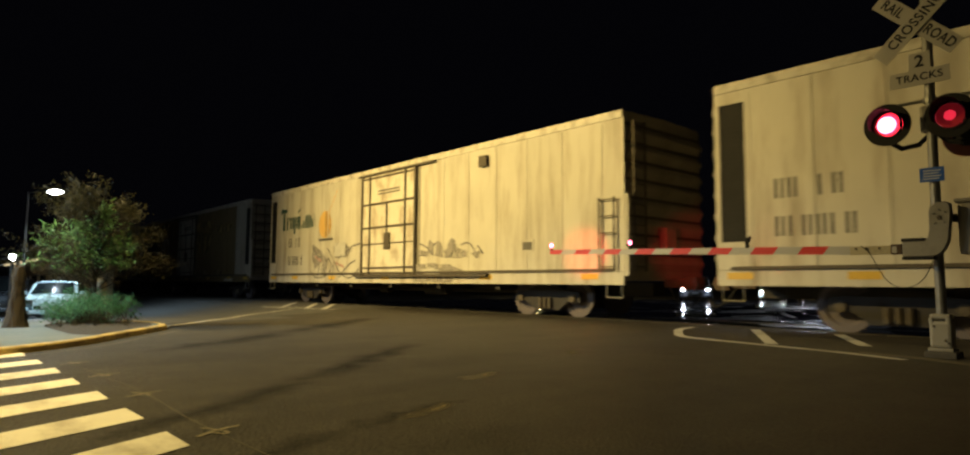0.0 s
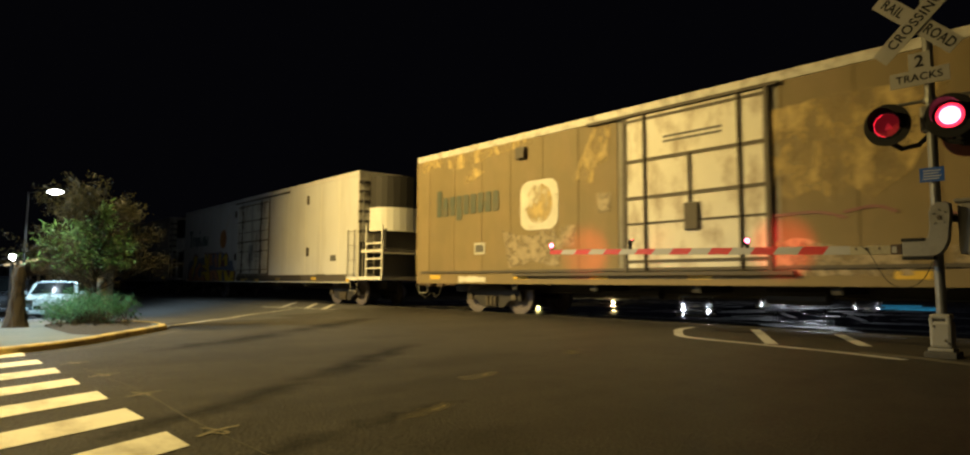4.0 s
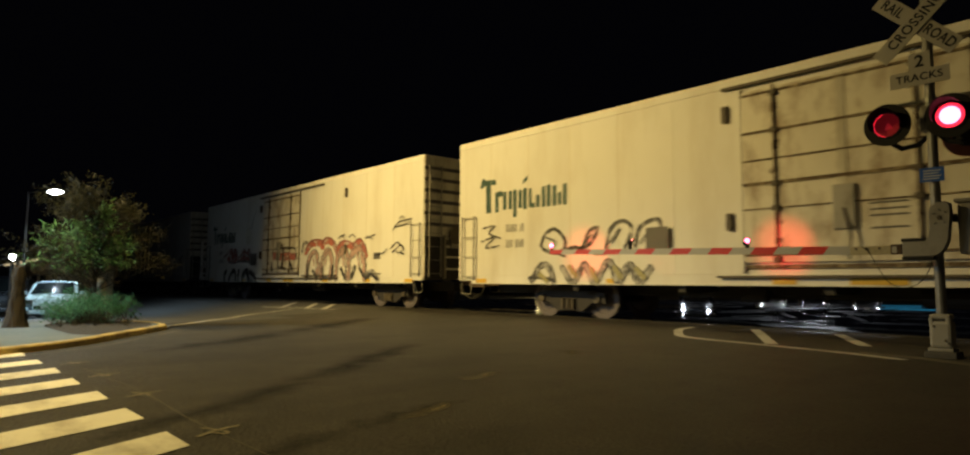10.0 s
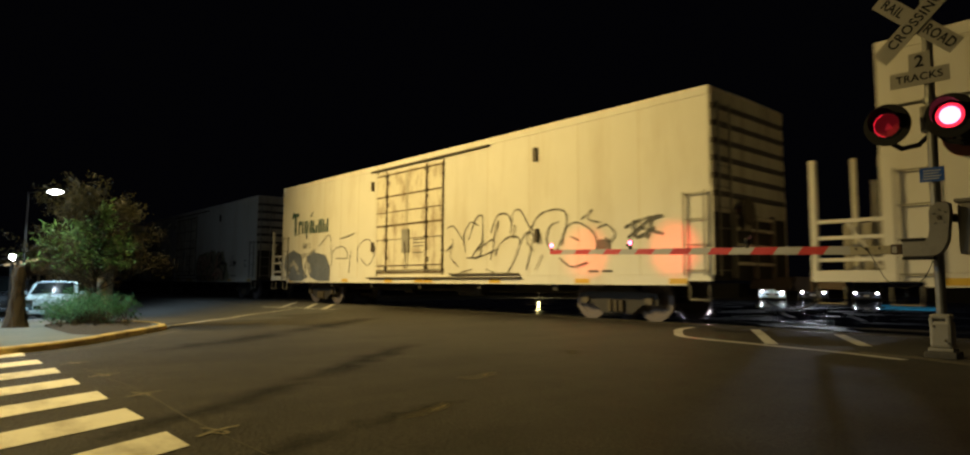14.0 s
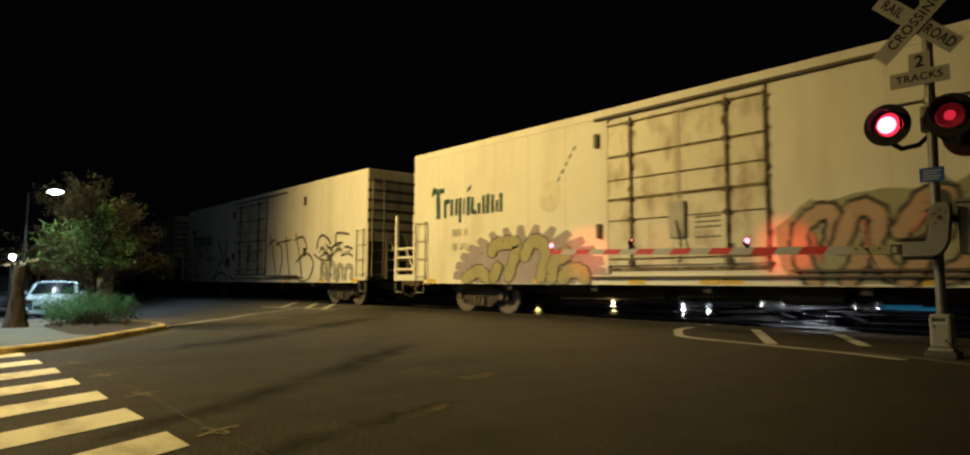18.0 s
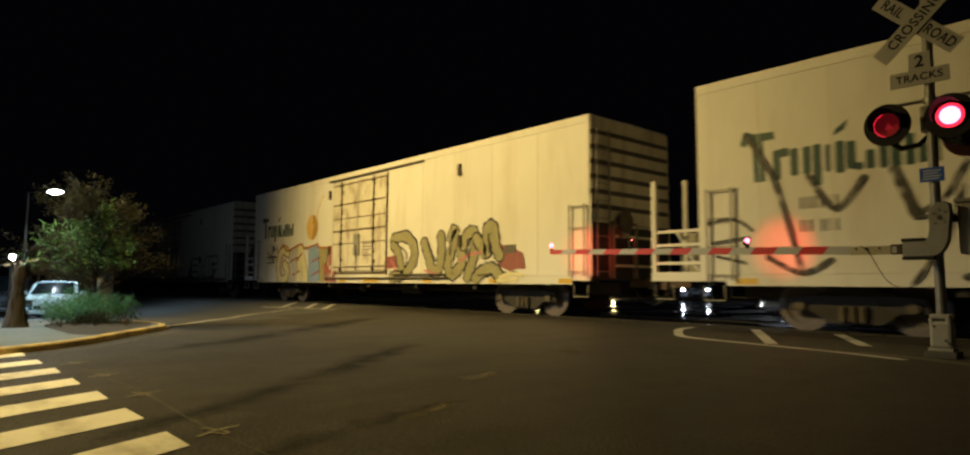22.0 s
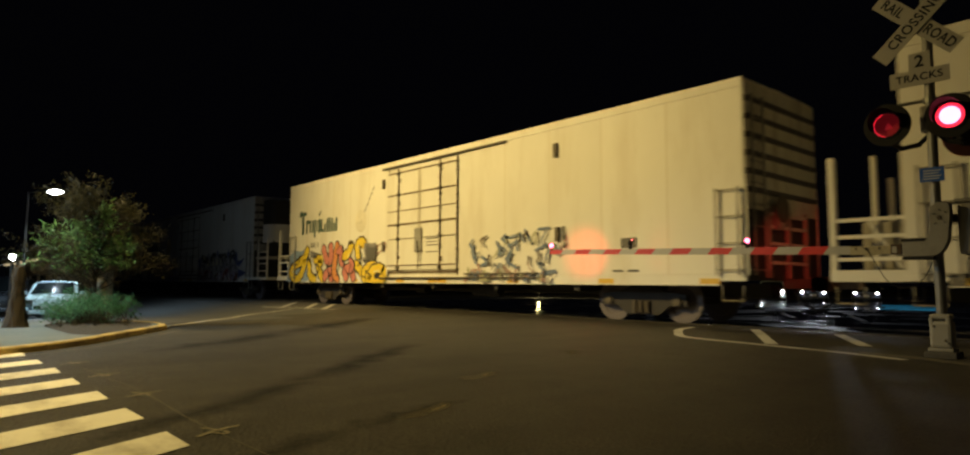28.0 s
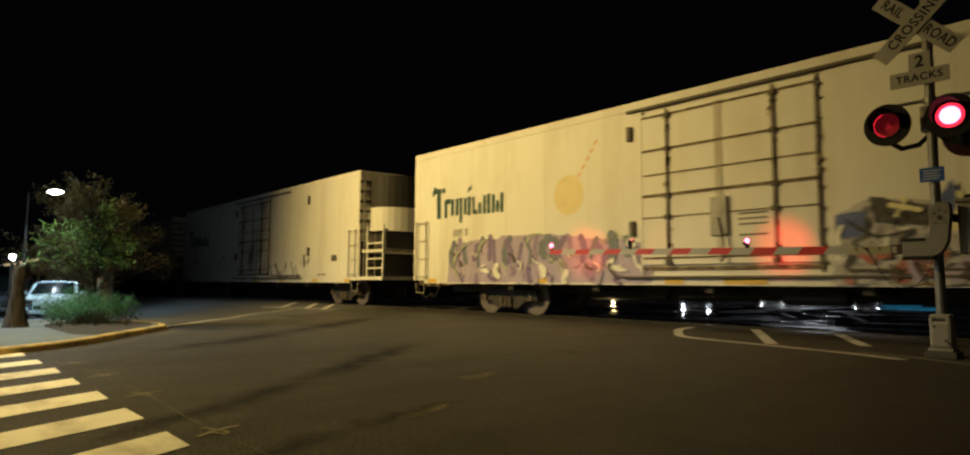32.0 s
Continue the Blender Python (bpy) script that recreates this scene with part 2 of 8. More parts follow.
M["leaf"] = material("leaf", (0.10, 0.20, 0.07), 0.55, 0, 0.3, 5, 0.0, None, 0, (1, 1, 1), 60, 0.4, 0.35)
# very dark brown leaves: the weak light on the crown is in the colour
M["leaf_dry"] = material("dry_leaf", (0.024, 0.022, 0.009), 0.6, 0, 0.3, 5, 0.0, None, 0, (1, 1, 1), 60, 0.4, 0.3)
M["leaf_bush"] = material("bush_leaf", (0.08, 0.22, 0.12), 0.55, 0, 0.3, 5, 0.0, None, 0, (1, 1, 1), 60, 0.4, 0.3)
M["mulch"] = material("mulch", (0.030, 0.024, 0.018), 0.95, 0, 0.4, 14, 0.8)
# white paint with the lot lamp's blue cast put into its colour
M["car_white"] = material("white_car_paint", (0.58, 0.74, 0.80), 0.3, 0, 0.03, 2, 0.0)
M["car_dark"] = material("dark_car_paint", (0.03, 0.035, 0.045), 0.25, 0, 0.1, 2, 0.0)
M["glass"] = material("dark_glass", (0.010, 0.013, 0.015), 0.15, 0, 0.1, 2, 0.0, None, 0, (1, 1, 1), 60, 0.04)
M["tyre"] = material("tyre_rubber", (0.02, 0.02, 0.02), 0.8, 0, 0.2, 10, 0.2)
M["wall"] = material("stucco_wall", (0.35, 0.30, 0.22), 0.9, 0, 0.12, 2, 0.3)
M["win_glow"] = glow("lit_shop_window", (1.0, 0.80, 0.48), 0.5)
M["globe_glow"] = glow("lit_globe", (0.9, 0.96, 1.0), 22)
M["far_white"] = glow("far_white_lamp", (0.9, 0.95, 1.0), 100)
M["far_dim"] = glow("dim_headlight", (0.9, 0.95, 1.0), 70)
M["far_warm"] = glow("far_warm_lamp", (1.0, 0.80, 0.34), 110)
# emission for the bars that imitate blue light on the wet ground
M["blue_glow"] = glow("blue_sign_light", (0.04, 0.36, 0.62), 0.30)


def see_through(m, share=0.45):
    """Leaves let light through."""
    nt = m.node_tree
    b = nt.nodes["Principled BSDF"]
    tr, mix = nt.nodes.new("ShaderNodeBsdfTranslucent"), nt.nodes.new("ShaderNodeMixShader")
    link_in = b.inputs["Base Color"].links[0].from_socket
    nt.links.new(link_in, tr.inputs[0])
    mix.inputs[0].default_value = share
    nt.links.new(b.outputs[0], mix.inputs[1])
    nt.links.new(tr.outputs[0], mix.inputs[2])
    nt.links.new(mix.outputs[0], nt.nodes["Material Output"].inputs[0])


def leaf_by_leaf(m, low=0.35, high=2.2):
    """Every leaf has a tone of its own."""
    nt = m.node_tree
    b = nt.nodes["Principled BSDF"]
    geo, mr, hsv = (nt.nodes.new(k) for k in ("ShaderNodeNewGeometry", "ShaderNodeMapRange", "ShaderNodeHueSaturation"))
    mr.inputs[3].default_value, mr.inputs[4].default_value = low, high
    nt.links.new(geo.outputs["Random Per Island"], mr.inputs[0])
    nt.links.new(mr.outputs[0], hsv.inputs["Value"])
    nt.links.new(b.inputs["Base Color"].links[0].from_socket, hsv.inputs["Color"])
    nt.links.new(hsv.outputs[0], b.inputs["Base Color"])


def ripple(m, scale, height):
    """Slow waves in a wet surface, which break up what it mirrors."""
    nt = m.node_tree
    b = nt.nodes["Principled BSDF"]
    co, mp, no, bp = (nt.nodes.new(k) for k in ("ShaderNodeTexCoord", "ShaderNodeMapping", "ShaderNodeTexNoise", "ShaderNodeBump"))
    mp.inputs["Scale"].default_value = scale
    no.inputs["Scale"].default_value, no.inputs["Detail"].default_value = 1.0, 1.2
    bp.inputs["Strength"].default_value, bp.inputs["Distance"].default_value = 1.0, height
    nt.links.new(co.outputs["Object"], mp.inputs[0])
    nt.links.new(mp.outputs[0], no.inputs[0])
    nt.links.new(no.outputs[0], bp.inputs["Height"])
    nt.links.new(bp.outputs[0], b.inputs["Normal"])


def worn_through(m, low, high, scale=5.0, stretch=(1, 1, 1)):
    """Paint that has flaked or was sprayed thin: the coat under it shows in a ragged pattern."""
    nt = m.node_tree
    b = nt.nodes["Principled BSDF"]
    co, mp, no, mr, clear, mix = (nt.nodes.new(k) for k in ("ShaderNodeTexCoord", "ShaderNodeMapping", "ShaderNodeTexNoise", "ShaderNodeMapRange", "ShaderNodeBsdfTransparent", "ShaderNodeMixShader"))
    mp.inputs["Scale"].default_value = stretch
    no.inputs["Scale"].default_value, no.inputs["Detail"].default_value, no.inputs["Roughness"].default_value = scale, 7, 0.65
    mr.inputs[1].default_value, mr.inputs[2].default_value = low, high
    nt.links.new(co.outputs["Object"], mp.inputs[0])
    nt.links.new(mp.outputs[0], no.inputs[0])
    nt.links.new(no.outputs[0], mr.inputs[0])
    nt.links.new(mr.outputs[0], mix.inputs[0])
    nt.links.new(clear.outputs[0], mix.inputs[1])
    nt.links.new(b.outputs[0], mix.inputs[2])
    nt.links.new(mix.outputs[0], nt.nodes["Material Output"].inputs[0])


def speckle(m, scale, low, high):
    """Pale and dark stones in the asphalt."""
    nt = m.node_tree
    b = nt.nodes["Principled BSDF"]
    co, no, mr, hsv = (nt.nodes.new(k) for k in ("ShaderNodeTexCoord", "ShaderNodeTexNoise", "ShaderNodeMapRange", "ShaderNodeHueSaturation"))
    no.inputs["Scale"].default_value, no.inputs["Detail"].default_value = scale, 5
    for i, value in zip((1, 2, 3, 4), (0.3, 0.7, low, high)):
        mr.inputs[i].default_value = value
    nt.links.new(co.outputs["Object"], no.inputs[0])
    nt.links.new(no.outputs[0], mr.inputs[0])
    nt.links.new(mr.outputs[0], hsv.inputs["Value"])
    nt.links.new(b.inputs["Base Color"].links[0].from_socket, hsv.inputs["Color"])
    nt.links.new(hsv.outputs[0], b.inputs["Base Color"])


def thin_at_edges(m, dense=0.85):
    """Streaks and patches on the road thin out towards their edges."""
    nt = m.node_tree
    b = nt.nodes["Principled BSDF"]
    at, no, mul, clear, mix = (nt.nodes.new(k) for k in ("ShaderNodeAttribute", "ShaderNodeTexNoise", "ShaderNodeMath", "ShaderNodeBsdfTransparent", "ShaderNodeMixShader"))
    at.attribute_name = "thickness"
    no.inputs["Scale"].default_value, no.inputs["Detail"].default_value = 4.0, 5
    ramp = nt.nodes.new("ShaderNodeMapRange")
    ramp.inputs[1].default_value, ramp.inputs[2].default_value, ramp.inputs[4].default_value = 0.3, 0.65, dense
    nt.links.new(no.outputs[0], ramp.inputs[0])
    mul.operation = "MULTIPLY"
    nt.links.new(at.outputs["Fac"], mul.inputs[0])
    nt.links.new(ramp.outputs[0], mul.inputs[1])
    nt.links.new(mul.outputs[0], mix.inputs[0])
    nt.links.new(clear.outputs[0], mix.inputs[1])
    nt.links.new(b.outputs[0], mix.inputs[2])
    nt.links.new(mix.outputs[0], nt.nodes["Material Output"].inputs[0])


speckle(M["asphalt"], 2.4, 0.8, 1.2)
speckle(M["asphalt"], 38.0, 0.4, 1.7)
worn_through(M["patch_straw"], 0.40, 0.60, 2.6, (1, 1, 0.55))
worn_through(M["rust_stain"], 0.42, 0.62, 7.0, (1, 1, 0.5))
thin_at_edges(M["tar"], 0.8)
thin_at_edges(M["worn"])
ripple(M["wet_asphalt"], (0.30, 0.36, 1.0), 0.020)
wet = M["wet_asphalt"].node_tree.nodes["Principled BSDF"].inputs["Roughness"]
M["wet_asphalt"].node_tree.links.remove(wet.links[0])
nt = M["wet_asphalt"].node_tree
co, no, mr = (nt.nodes.new(k) for k in ("ShaderNodeTexCoord", "ShaderNodeTexNoise", "ShaderNodeMapRange"))
no.inputs["Scale"].default_value, no.inputs["Detail"].default_value = 0.55, 3
for i, value in zip((1, 2, 3, 4), (0.50, 0.60, 0.04, 0.45)):
    mr.inputs[i].default_value = value
nt.links.new(co.outputs["Object"], no.inputs[0])
nt.links.new(no.outputs[0], mr.inputs[0])
nt.links.new(mr.outputs[0], wet)
for key in ("leaf", "leaf_dry", "leaf_bush"):
    leaf_by_leaf(M[key])
    see_through(M[key])

# ---- ground, kerb, road markings ----
TRAIN_Y, CAR_W, TOP, SILL, LENGTH = 11.50, 3.2, 4.75, 0.80, 19.65


def ground_z(x, y):
    if y > 24:
        return -0.014 * min(y - 24, 40)
    return -0.033 * max(0.0, -13.0 - x) * min(1.0, max(0.0, (9.0 - y) / 3.0)) * (1 if x > -60 else 60 / -x)


def build_ground():
    xs = [-1500, -600, -250, -150, -110] + [-90 + 1.5 * i for i in range(80)] + [45, 80, 150, 300, 700, 1500]
    ys = [-1500, -500, -150, -60, -30] + [-16 + 1.0 * i for i in range(27)] + [11.9] + [12 + 1.0 * i for i in range(28)] + [60, 100, 200, 500, 1500]
    bm = bmesh.new()
    g = [[bm.verts.new((x, y, ground_z(x, y))) for y in ys] for x in xs]
    for i in range(len(xs) - 1):
        for j in range(len(ys) - 1):
            f = bm.faces.new((g[i][j], g[i + 1][j], g[i + 1][j + 1], g[i][j + 1]))
            x, y = (xs[i] + xs[i + 1]) / 2, (ys[j] + ys[j + 1]) / 2
            if y > 11.9 and x > -24:
                f.material_index = 1
            elif x < -13.5 - 0.6 * max(0, y - 3):
                f.material_index = 3 if y > 10.5 else 2
            elif y > 10.5 and x < -24:
                f.material_index = 3
    ob = part("ground", bm, M["asphalt"], None)
    for k in ("wet_asphalt", "lot", "ballast"):
        ob.data.materials.append(M[k])
    tagged(ob, "dark asphalt road running over the railway crossing at night", "ground", "", "structure")


build_ground()


def ribbon(name, pts, width, mat, label, z=0.006, closed=False, taper=True):
    """A painted strip along ground points."""
    pts = [Vector((x, y)) for x, y in pts]
    bm = bmesh.new()
    rows = []
    for i, p in enumerate(pts):
        d = (pts[min(i + 1, len(pts) - 1)] - pts[max(i - 1, 0)]).normalized()
        n = Vector((-d.y, d.x)) * width / 2
        rows.append([(q.x, q.y, ground_z(q.x, q.y) + z) for q in (p - n, p + n)])
    tops = [[bm.verts.new(v) for v in r] for r in rows]
    for a, b in zip(tops, tops[1:]):
        bm.faces.new((a[0], b[0], b[1], a[1]))
    ob = part(name, bm, M[mat], None)
    return tagged(ob, label, "road marking", "", "structure")


def arc_points(pts, n=8):
    """A smooth line through the points."""
    out = []
    for i in range(len(pts) - 1):
        p0, p1, p2, p3 = (Vector(pts[min(max(k, 0), len(pts) - 1)]) for k in (i - 1, i, i + 1, i + 2))
        for s in range(n):
            t = s / n
            out.append(0.5 * ((2 * p1) + (p2 - p0) * t + (2 * p0 - 5 * p1 + 4 * p2 - p3) * t * t
                              + (3 * p1 - p0 - 3 * p2 + p3) * t ** 3))
    out.append(Vector(pts[-1]))
    return [tuple(v) for v in out]


def build_zebra():
    away = Vector((-0.44, 0.90)).normalized()
    for k in range(9):
        x = -3.47 + 0.86 - 0.862 * k
        y = 1.08 - 0.006 * k * k * 0.45
        bm = bmesh.new()
        rng = random.Random(k)
        a, b = Vector((x, y)), Vector((x - 0.415, y + 0.005))
        lo = 3.2
        left, right = [], []
        for i in range(13):
            q = -away * lo * i / 12
            j = lambda: Vector((rng.uniform(-0.008, 0.008), rng.uniform(-0.008, 0.008)))
            left.append(bm.verts.new((*(a + q + j()), 0.006)))
            right.append(bm.verts.new((*(b + q + j()), 0.006)))
        for i in range(12):
            bm.faces.new((left[i], right[i], right[i + 1], left[i + 1]))
        bmesh.ops.recalc_face_normals(bm, faces=bm.faces)
        ob = part("crosswalk_stripe", bm, M["zebra"], None)
        tagged(ob, "worn white painted crosswalk stripe on dark asphalt", "road marking", "crosswalk stripes", "structure")


build_zebra()


def smear(name, pts, widths, mat, label, seed, z=0.004):
    """A mark with ragged edges along ground points."""
    rng = random.Random(seed)
    line = [Vector(p) for p in arc_points(pts, 8)]
    bm = bmesh.new()
    rows = []
    for i, p in enumerate(line):
        d = (line[min(i + 1, len(line) - 1)] - line[max(i - 1, 0)]).normalized()
        k = i / (len(line) - 1)
        w = np.interp(k, np.linspace(0, 1, len(widths)), widths)
        n = Vector((-d.y, d.x))
        a, b = p - n * w * rng.uniform(0.6, 1.1), p + n * w * rng.uniform(0.6, 1.1)
        rows.append([bm.verts.new((q.x, q.y, ground_z(q.x, q.y) + z)) for q in (a, a.lerp(b, 0.3), a.lerp(b, 0.5), a.lerp(b, 0.7), b)])
    for a, b in zip(rows, rows[1:]):
        for k in range(4):
            bm.faces.new((a[k], b[k], b[k + 1], a[k + 1]))
    ob = part(name, bm, M[mat], None)
    at = ob.data.attributes.new("thickness", "FLOAT", "POINT")
    ends = len(rows)
    for i, value in enumerate(at.data):
        value.value = (0.0, 0.6, 1.0, 0.6, 0.0)[i % 5] * min(1.0, (i // 5) / 4, (ends - 1 - i // 5) / 4)
    tagged(ob, label, "road stain", "", "structure")


smear("tar_streak", [(-3.9, 0.73), (-4.02, 0.9), (-4.28, 1.3), (-4.61, 1.81), (-5.41, 2.79), (-6.4, 4.0), (-7.3, 5.2)], (0.08, 0.16, 0.2, 0.22, 0.3, 0.3, 0.2), "tar", "dark streak across the asphalt", 1)
smear("tar_streak", [(-3.0, 1.1), (-3.26, 1.69), (-3.46, 2.35), (-3.6, 3.0)], (0.08, 0.16, 0.16, 0.08), "tar", "dark streak across the asphalt", 2)
smear("tar_streak", [(-8.2, 1.9), (-9.4, 3.6), (-11.2, 5.8), (-13.4, 8.4)], (0.1, 0.5, 0.6, 0.3), "tar", "broad dark streak along the road", 10)
smear("worn_patch", [(-3.33, 2.22), (-3.42, 2.5), (-3.58, 2.87)], (0.06, 0.16, 0.06), "worn", "small worn pale patch in the asphalt", 5, 0.005)
smear("worn_patch", [(-4.3, 3.5), (-4.4, 3.8), (-4.55, 4.15)], (0.06, 0.2, 0.08), "worn", "small worn pale patch in the asphalt", 6, 0.005)
smear("worn_patch", [(-5.0, 5.75), (-5.2, 5.95), (-5.5, 6.1)], (0.08, 0.3, 0.1), "worn", "small worn pale patch in the asphalt", 7, 0.005)
KERB = [(-7.2, -2.6), (-8.15, -0.6), (-8.92, 0.73), (-9.65, 1.61), (-10.63, 2.31), (-11.55, 2.98), (-12.05, 3.28), (-12.8, 3.38), (-15, 3.3)]


def build_kerb():
    line = [Vector(p) for p in arc_points(KERB, 6)]
    offs = [(0.0, 0.0), (0.012, 0.06), (0.03, 0.078), (0.13, 0.082), (0.14, 0.0)]
    pieces = 16
    per = max(1, (len(line) - 1) // pieces)
    normals = []
    for i, p in enumerate(line):
        d = (line[min(i + 1, len(line) - 1)] - line[max(i - 1, 0)]).normalized()
        normals.append(Vector((-d.y, d.x)))
    kerb = thing("kerb", (0, 0, 0), "yellow painted concrete kerb round the planted corner", "kerb", "", "structure")
    for s in range(0, len(line) - 1, per):
        bm = bmesh.new()
        e = min(s + per, len(line) - 1)
        rows = []
        for i in range(s, e + 1):
            p = line[i]
            if i == s and s:
                p = p + (line[i + 1] - p).normalized() * 0.006
            rows.append([bm.verts.new((*(p + normals[i] * o), z + ground_z(p.x, p.y))) for o, z in offs])
        for a, b in zip(rows, rows[1:]):
            for k in range(len(offs) - 1):
                bm.faces.new((a[k], a[k + 1], b[k + 1], b[k]))
        bm.faces.new(rows[0])
        bm.faces.new(list(reversed(rows[-1])))
        bmesh.ops.recalc_face_normals(bm, faces=bm.faces)
        part("kerb_stone", bm, M["kerb_yellow"], kerb)
    # pavement behind the kerb
    bm = bmesh.new()
    inner = [p + n * 0.143 for p, n in zip(line, normals)]
    far = [Vector((-17.5, p.y - 0.3 if p.y < 3 else 2.9)) for p in inner]
    top = [[bm.verts.new((*q, 0.074 + ground_z(*q))) for q in (a, a.lerp(b, 0.33), a.lerp(b, 0.66), b)] for a, b in zip(inner, far)]
    for a, b in zip(top, top[1:]):
        for k in range(3):
            bm.faces.new((a[k], a[k + 1], b[k + 1], b[k]))
    bmesh.ops.recalc_face_normals(bm, faces=bm.faces)
    ob = part("pavement", bm, M["concrete"], None)
    tagged(ob, "pale concrete pavement behind the yellow kerb", "pavement", "", "structure")
    gutter = [p - n * 0.30 for p, n in zip(line, normals)]
    ribbon("gutter_line", [tuple(p) for p in gutter[6:34]], 0.05, "crack", "worn yellow gutter seam along the kerb")


build_kerb()
ribbon("edge_line", arc_points([(-12.3, 3.2), (-13.95, 4.25), (-16.2, 5.6), (-18.0, 7.0), (-18.9, 8.75)], 6), 0.12, "road_paint", "thin worn white edge line")
ribbon("island_line", [(-21.2, 8.72), (-19.3, 9.04), (-17.4, 9.40)], 0.13, "road_paint", "white outline of a painted traffic island")
for a, b in (((-20.2, 8.96), (-24.2, 11.3)), ((-18.8, 9.12), (-23.0, 11.6)), ((-18.0, 9.30), (-22.0, 11.8))):
    ribbon("island_hatch", [a, b], 0.16, "road_paint", "white hatch stripe inside a painted traffic island")
ribbon("near_island_line", arc_points([(-6.75, 11.3), (-6.55, 10.5), (-6.1, 9.72), (-5.55, 9.08), (-4.47, 8.82), (-3.2, 8.58), (-2.37, 8.30)], 8), 0.15, "road_paint", "bold white outline of a painted island by the crossing")
for a, b in (((-5.68, 11.6), (-4.15, 8.95)), ((-4.25, 11.6), (-3.22, 9.70))):
    ribbon("near_island_hatch", [a, b], 0.17, "road_paint", "white hatch stripe inside a painted island")
for a, b in (((-8.35, 18.7), (-6.96, 16.3)), ((-6.6, 18.8), (-5.4, 16.3)), ((-8.5, 16.1), (-8.0, 17.2))):
    ribbon("far_hatch", [a, b], 0.15, "road_paint", "white road marking between the tracks")
ribbon("road_seam", arc_points([(-2.2, 1.36), (-3.25, 1.30), (-4.23, 1.28), (-5.25, 1.31), (-6.45, 1.25), (-7.37, 1.2), (-8.58, 0.97)], 6), 0.008, "crack", "pale crack line along the crosswalk")
for x, y in ((-3.72, 1.30), (-5.26, 1.29), (-6.53, 1.28), (-7.63, 1.23)):
    ribbon("survey_mark", arc_points([(x + 0.07, y - 0.13), (x - 0.02, y + 0.01), (x - 0.06, y + 0.14)], 4), 0.030, "worn_tick", "faded paint tick on the asphalt")
    ribbon("survey_mark", arc_points([(x - 0.12, y - 0.05), (x + 0.02, y + 0.02), (x + 0.09, y + 0.03)], 4), 0.024, "worn_tick", "faded paint tick on the asphalt", 0.0075)
    ribbon("survey_mark", arc_points([(x + 0.03, y - 0.06), (x + 0.12, y + 0.02)], 4), 0.020, "worn_tick", "faded paint tick on the asphalt", 0.009)


for y0 in (12.08, 13.62):
    ribbon("crossing_panel_edge", [(-22.0, y0), (-10.0, y0), (12.0, y0)], 0.16, "crack", "dusty edge of the rubber crossing panels", 0.005)
ribbon("verge_line", [(-3.0, 8.78), (-2.3, 8.62), (-1.2, 8.05), (0.4, 7.4)], 0.22, "crack", "dusty concrete strip beside the signal mast", 0.005)


def build_track(y, name):
    for k, off in enumerate((-0.7525, 0.7525)):
        rail = thing("rail", (0, y + off, 0), "polished steel rail set into the crossing", "rail", "rails of the crossing", "structure")
        bm = bmesh.new()
        prof = [(-0.075, -0.15), (0.075, -0.15), (0.07, -0.13), (0.012, -0.115), (0.012, -0.045), (0.036, -0.035), (0.036, -0.008),
                (0.026, 0.0), (-0.026, 0.0), (-0.036, -0.008), (-0.036, -0.035), (-0.012, -0.045), (-0.012, -0.115), (-0.07, -0.13)]
        a = [bm.verts.new((-320, py, pz + 0.012)) for py, pz in prof]
        b = [bm.verts.new((330, py, pz + 0.012)) for py, pz in prof]
        for i in range(len(prof)):
            bm.faces.new((a[i], a[(i + 1) % len(prof)], b[(i + 1) % len(prof)], b[i]))
        bmesh.ops.recalc_face_normals(bm, faces=bm.faces)
        part("rail_bar", bm, M["rail"], rail)
        bm = boxm(-23, 30, -0.10, -0.05, -0.02, 0.004)
        part("flangeway_seal", bm, M["black"], rail)


build_track(TRAIN_Y + CAR_W / 2, "track")
build_track(TRAIN_Y + CAR_W / 2 + 8.4, "track")

# ---- the train ----
SPEED = 8.0475
SLIP = ((0, 0.2), (6, 0.15), (9, -0.05), (13, -0.12), (16, -0.24), (24, -0.25), (28, -0.16), (32, 0.15))


def travel(t):
    for (a, u), (b, v) in zip(SLIP, SLIP[1:]):
        if t <= b:
            k = (t - a) / (b - a)
            return SPEED * (t - 15) + u + (v - u) * k * k * (3 - 2 * k)
    return SPEED * (t - 15) + SLIP[-1][1]


WHEEL_R, TRUCK_X, AXLE = 0.445, 2.85, 1.78
BOGIES = {}


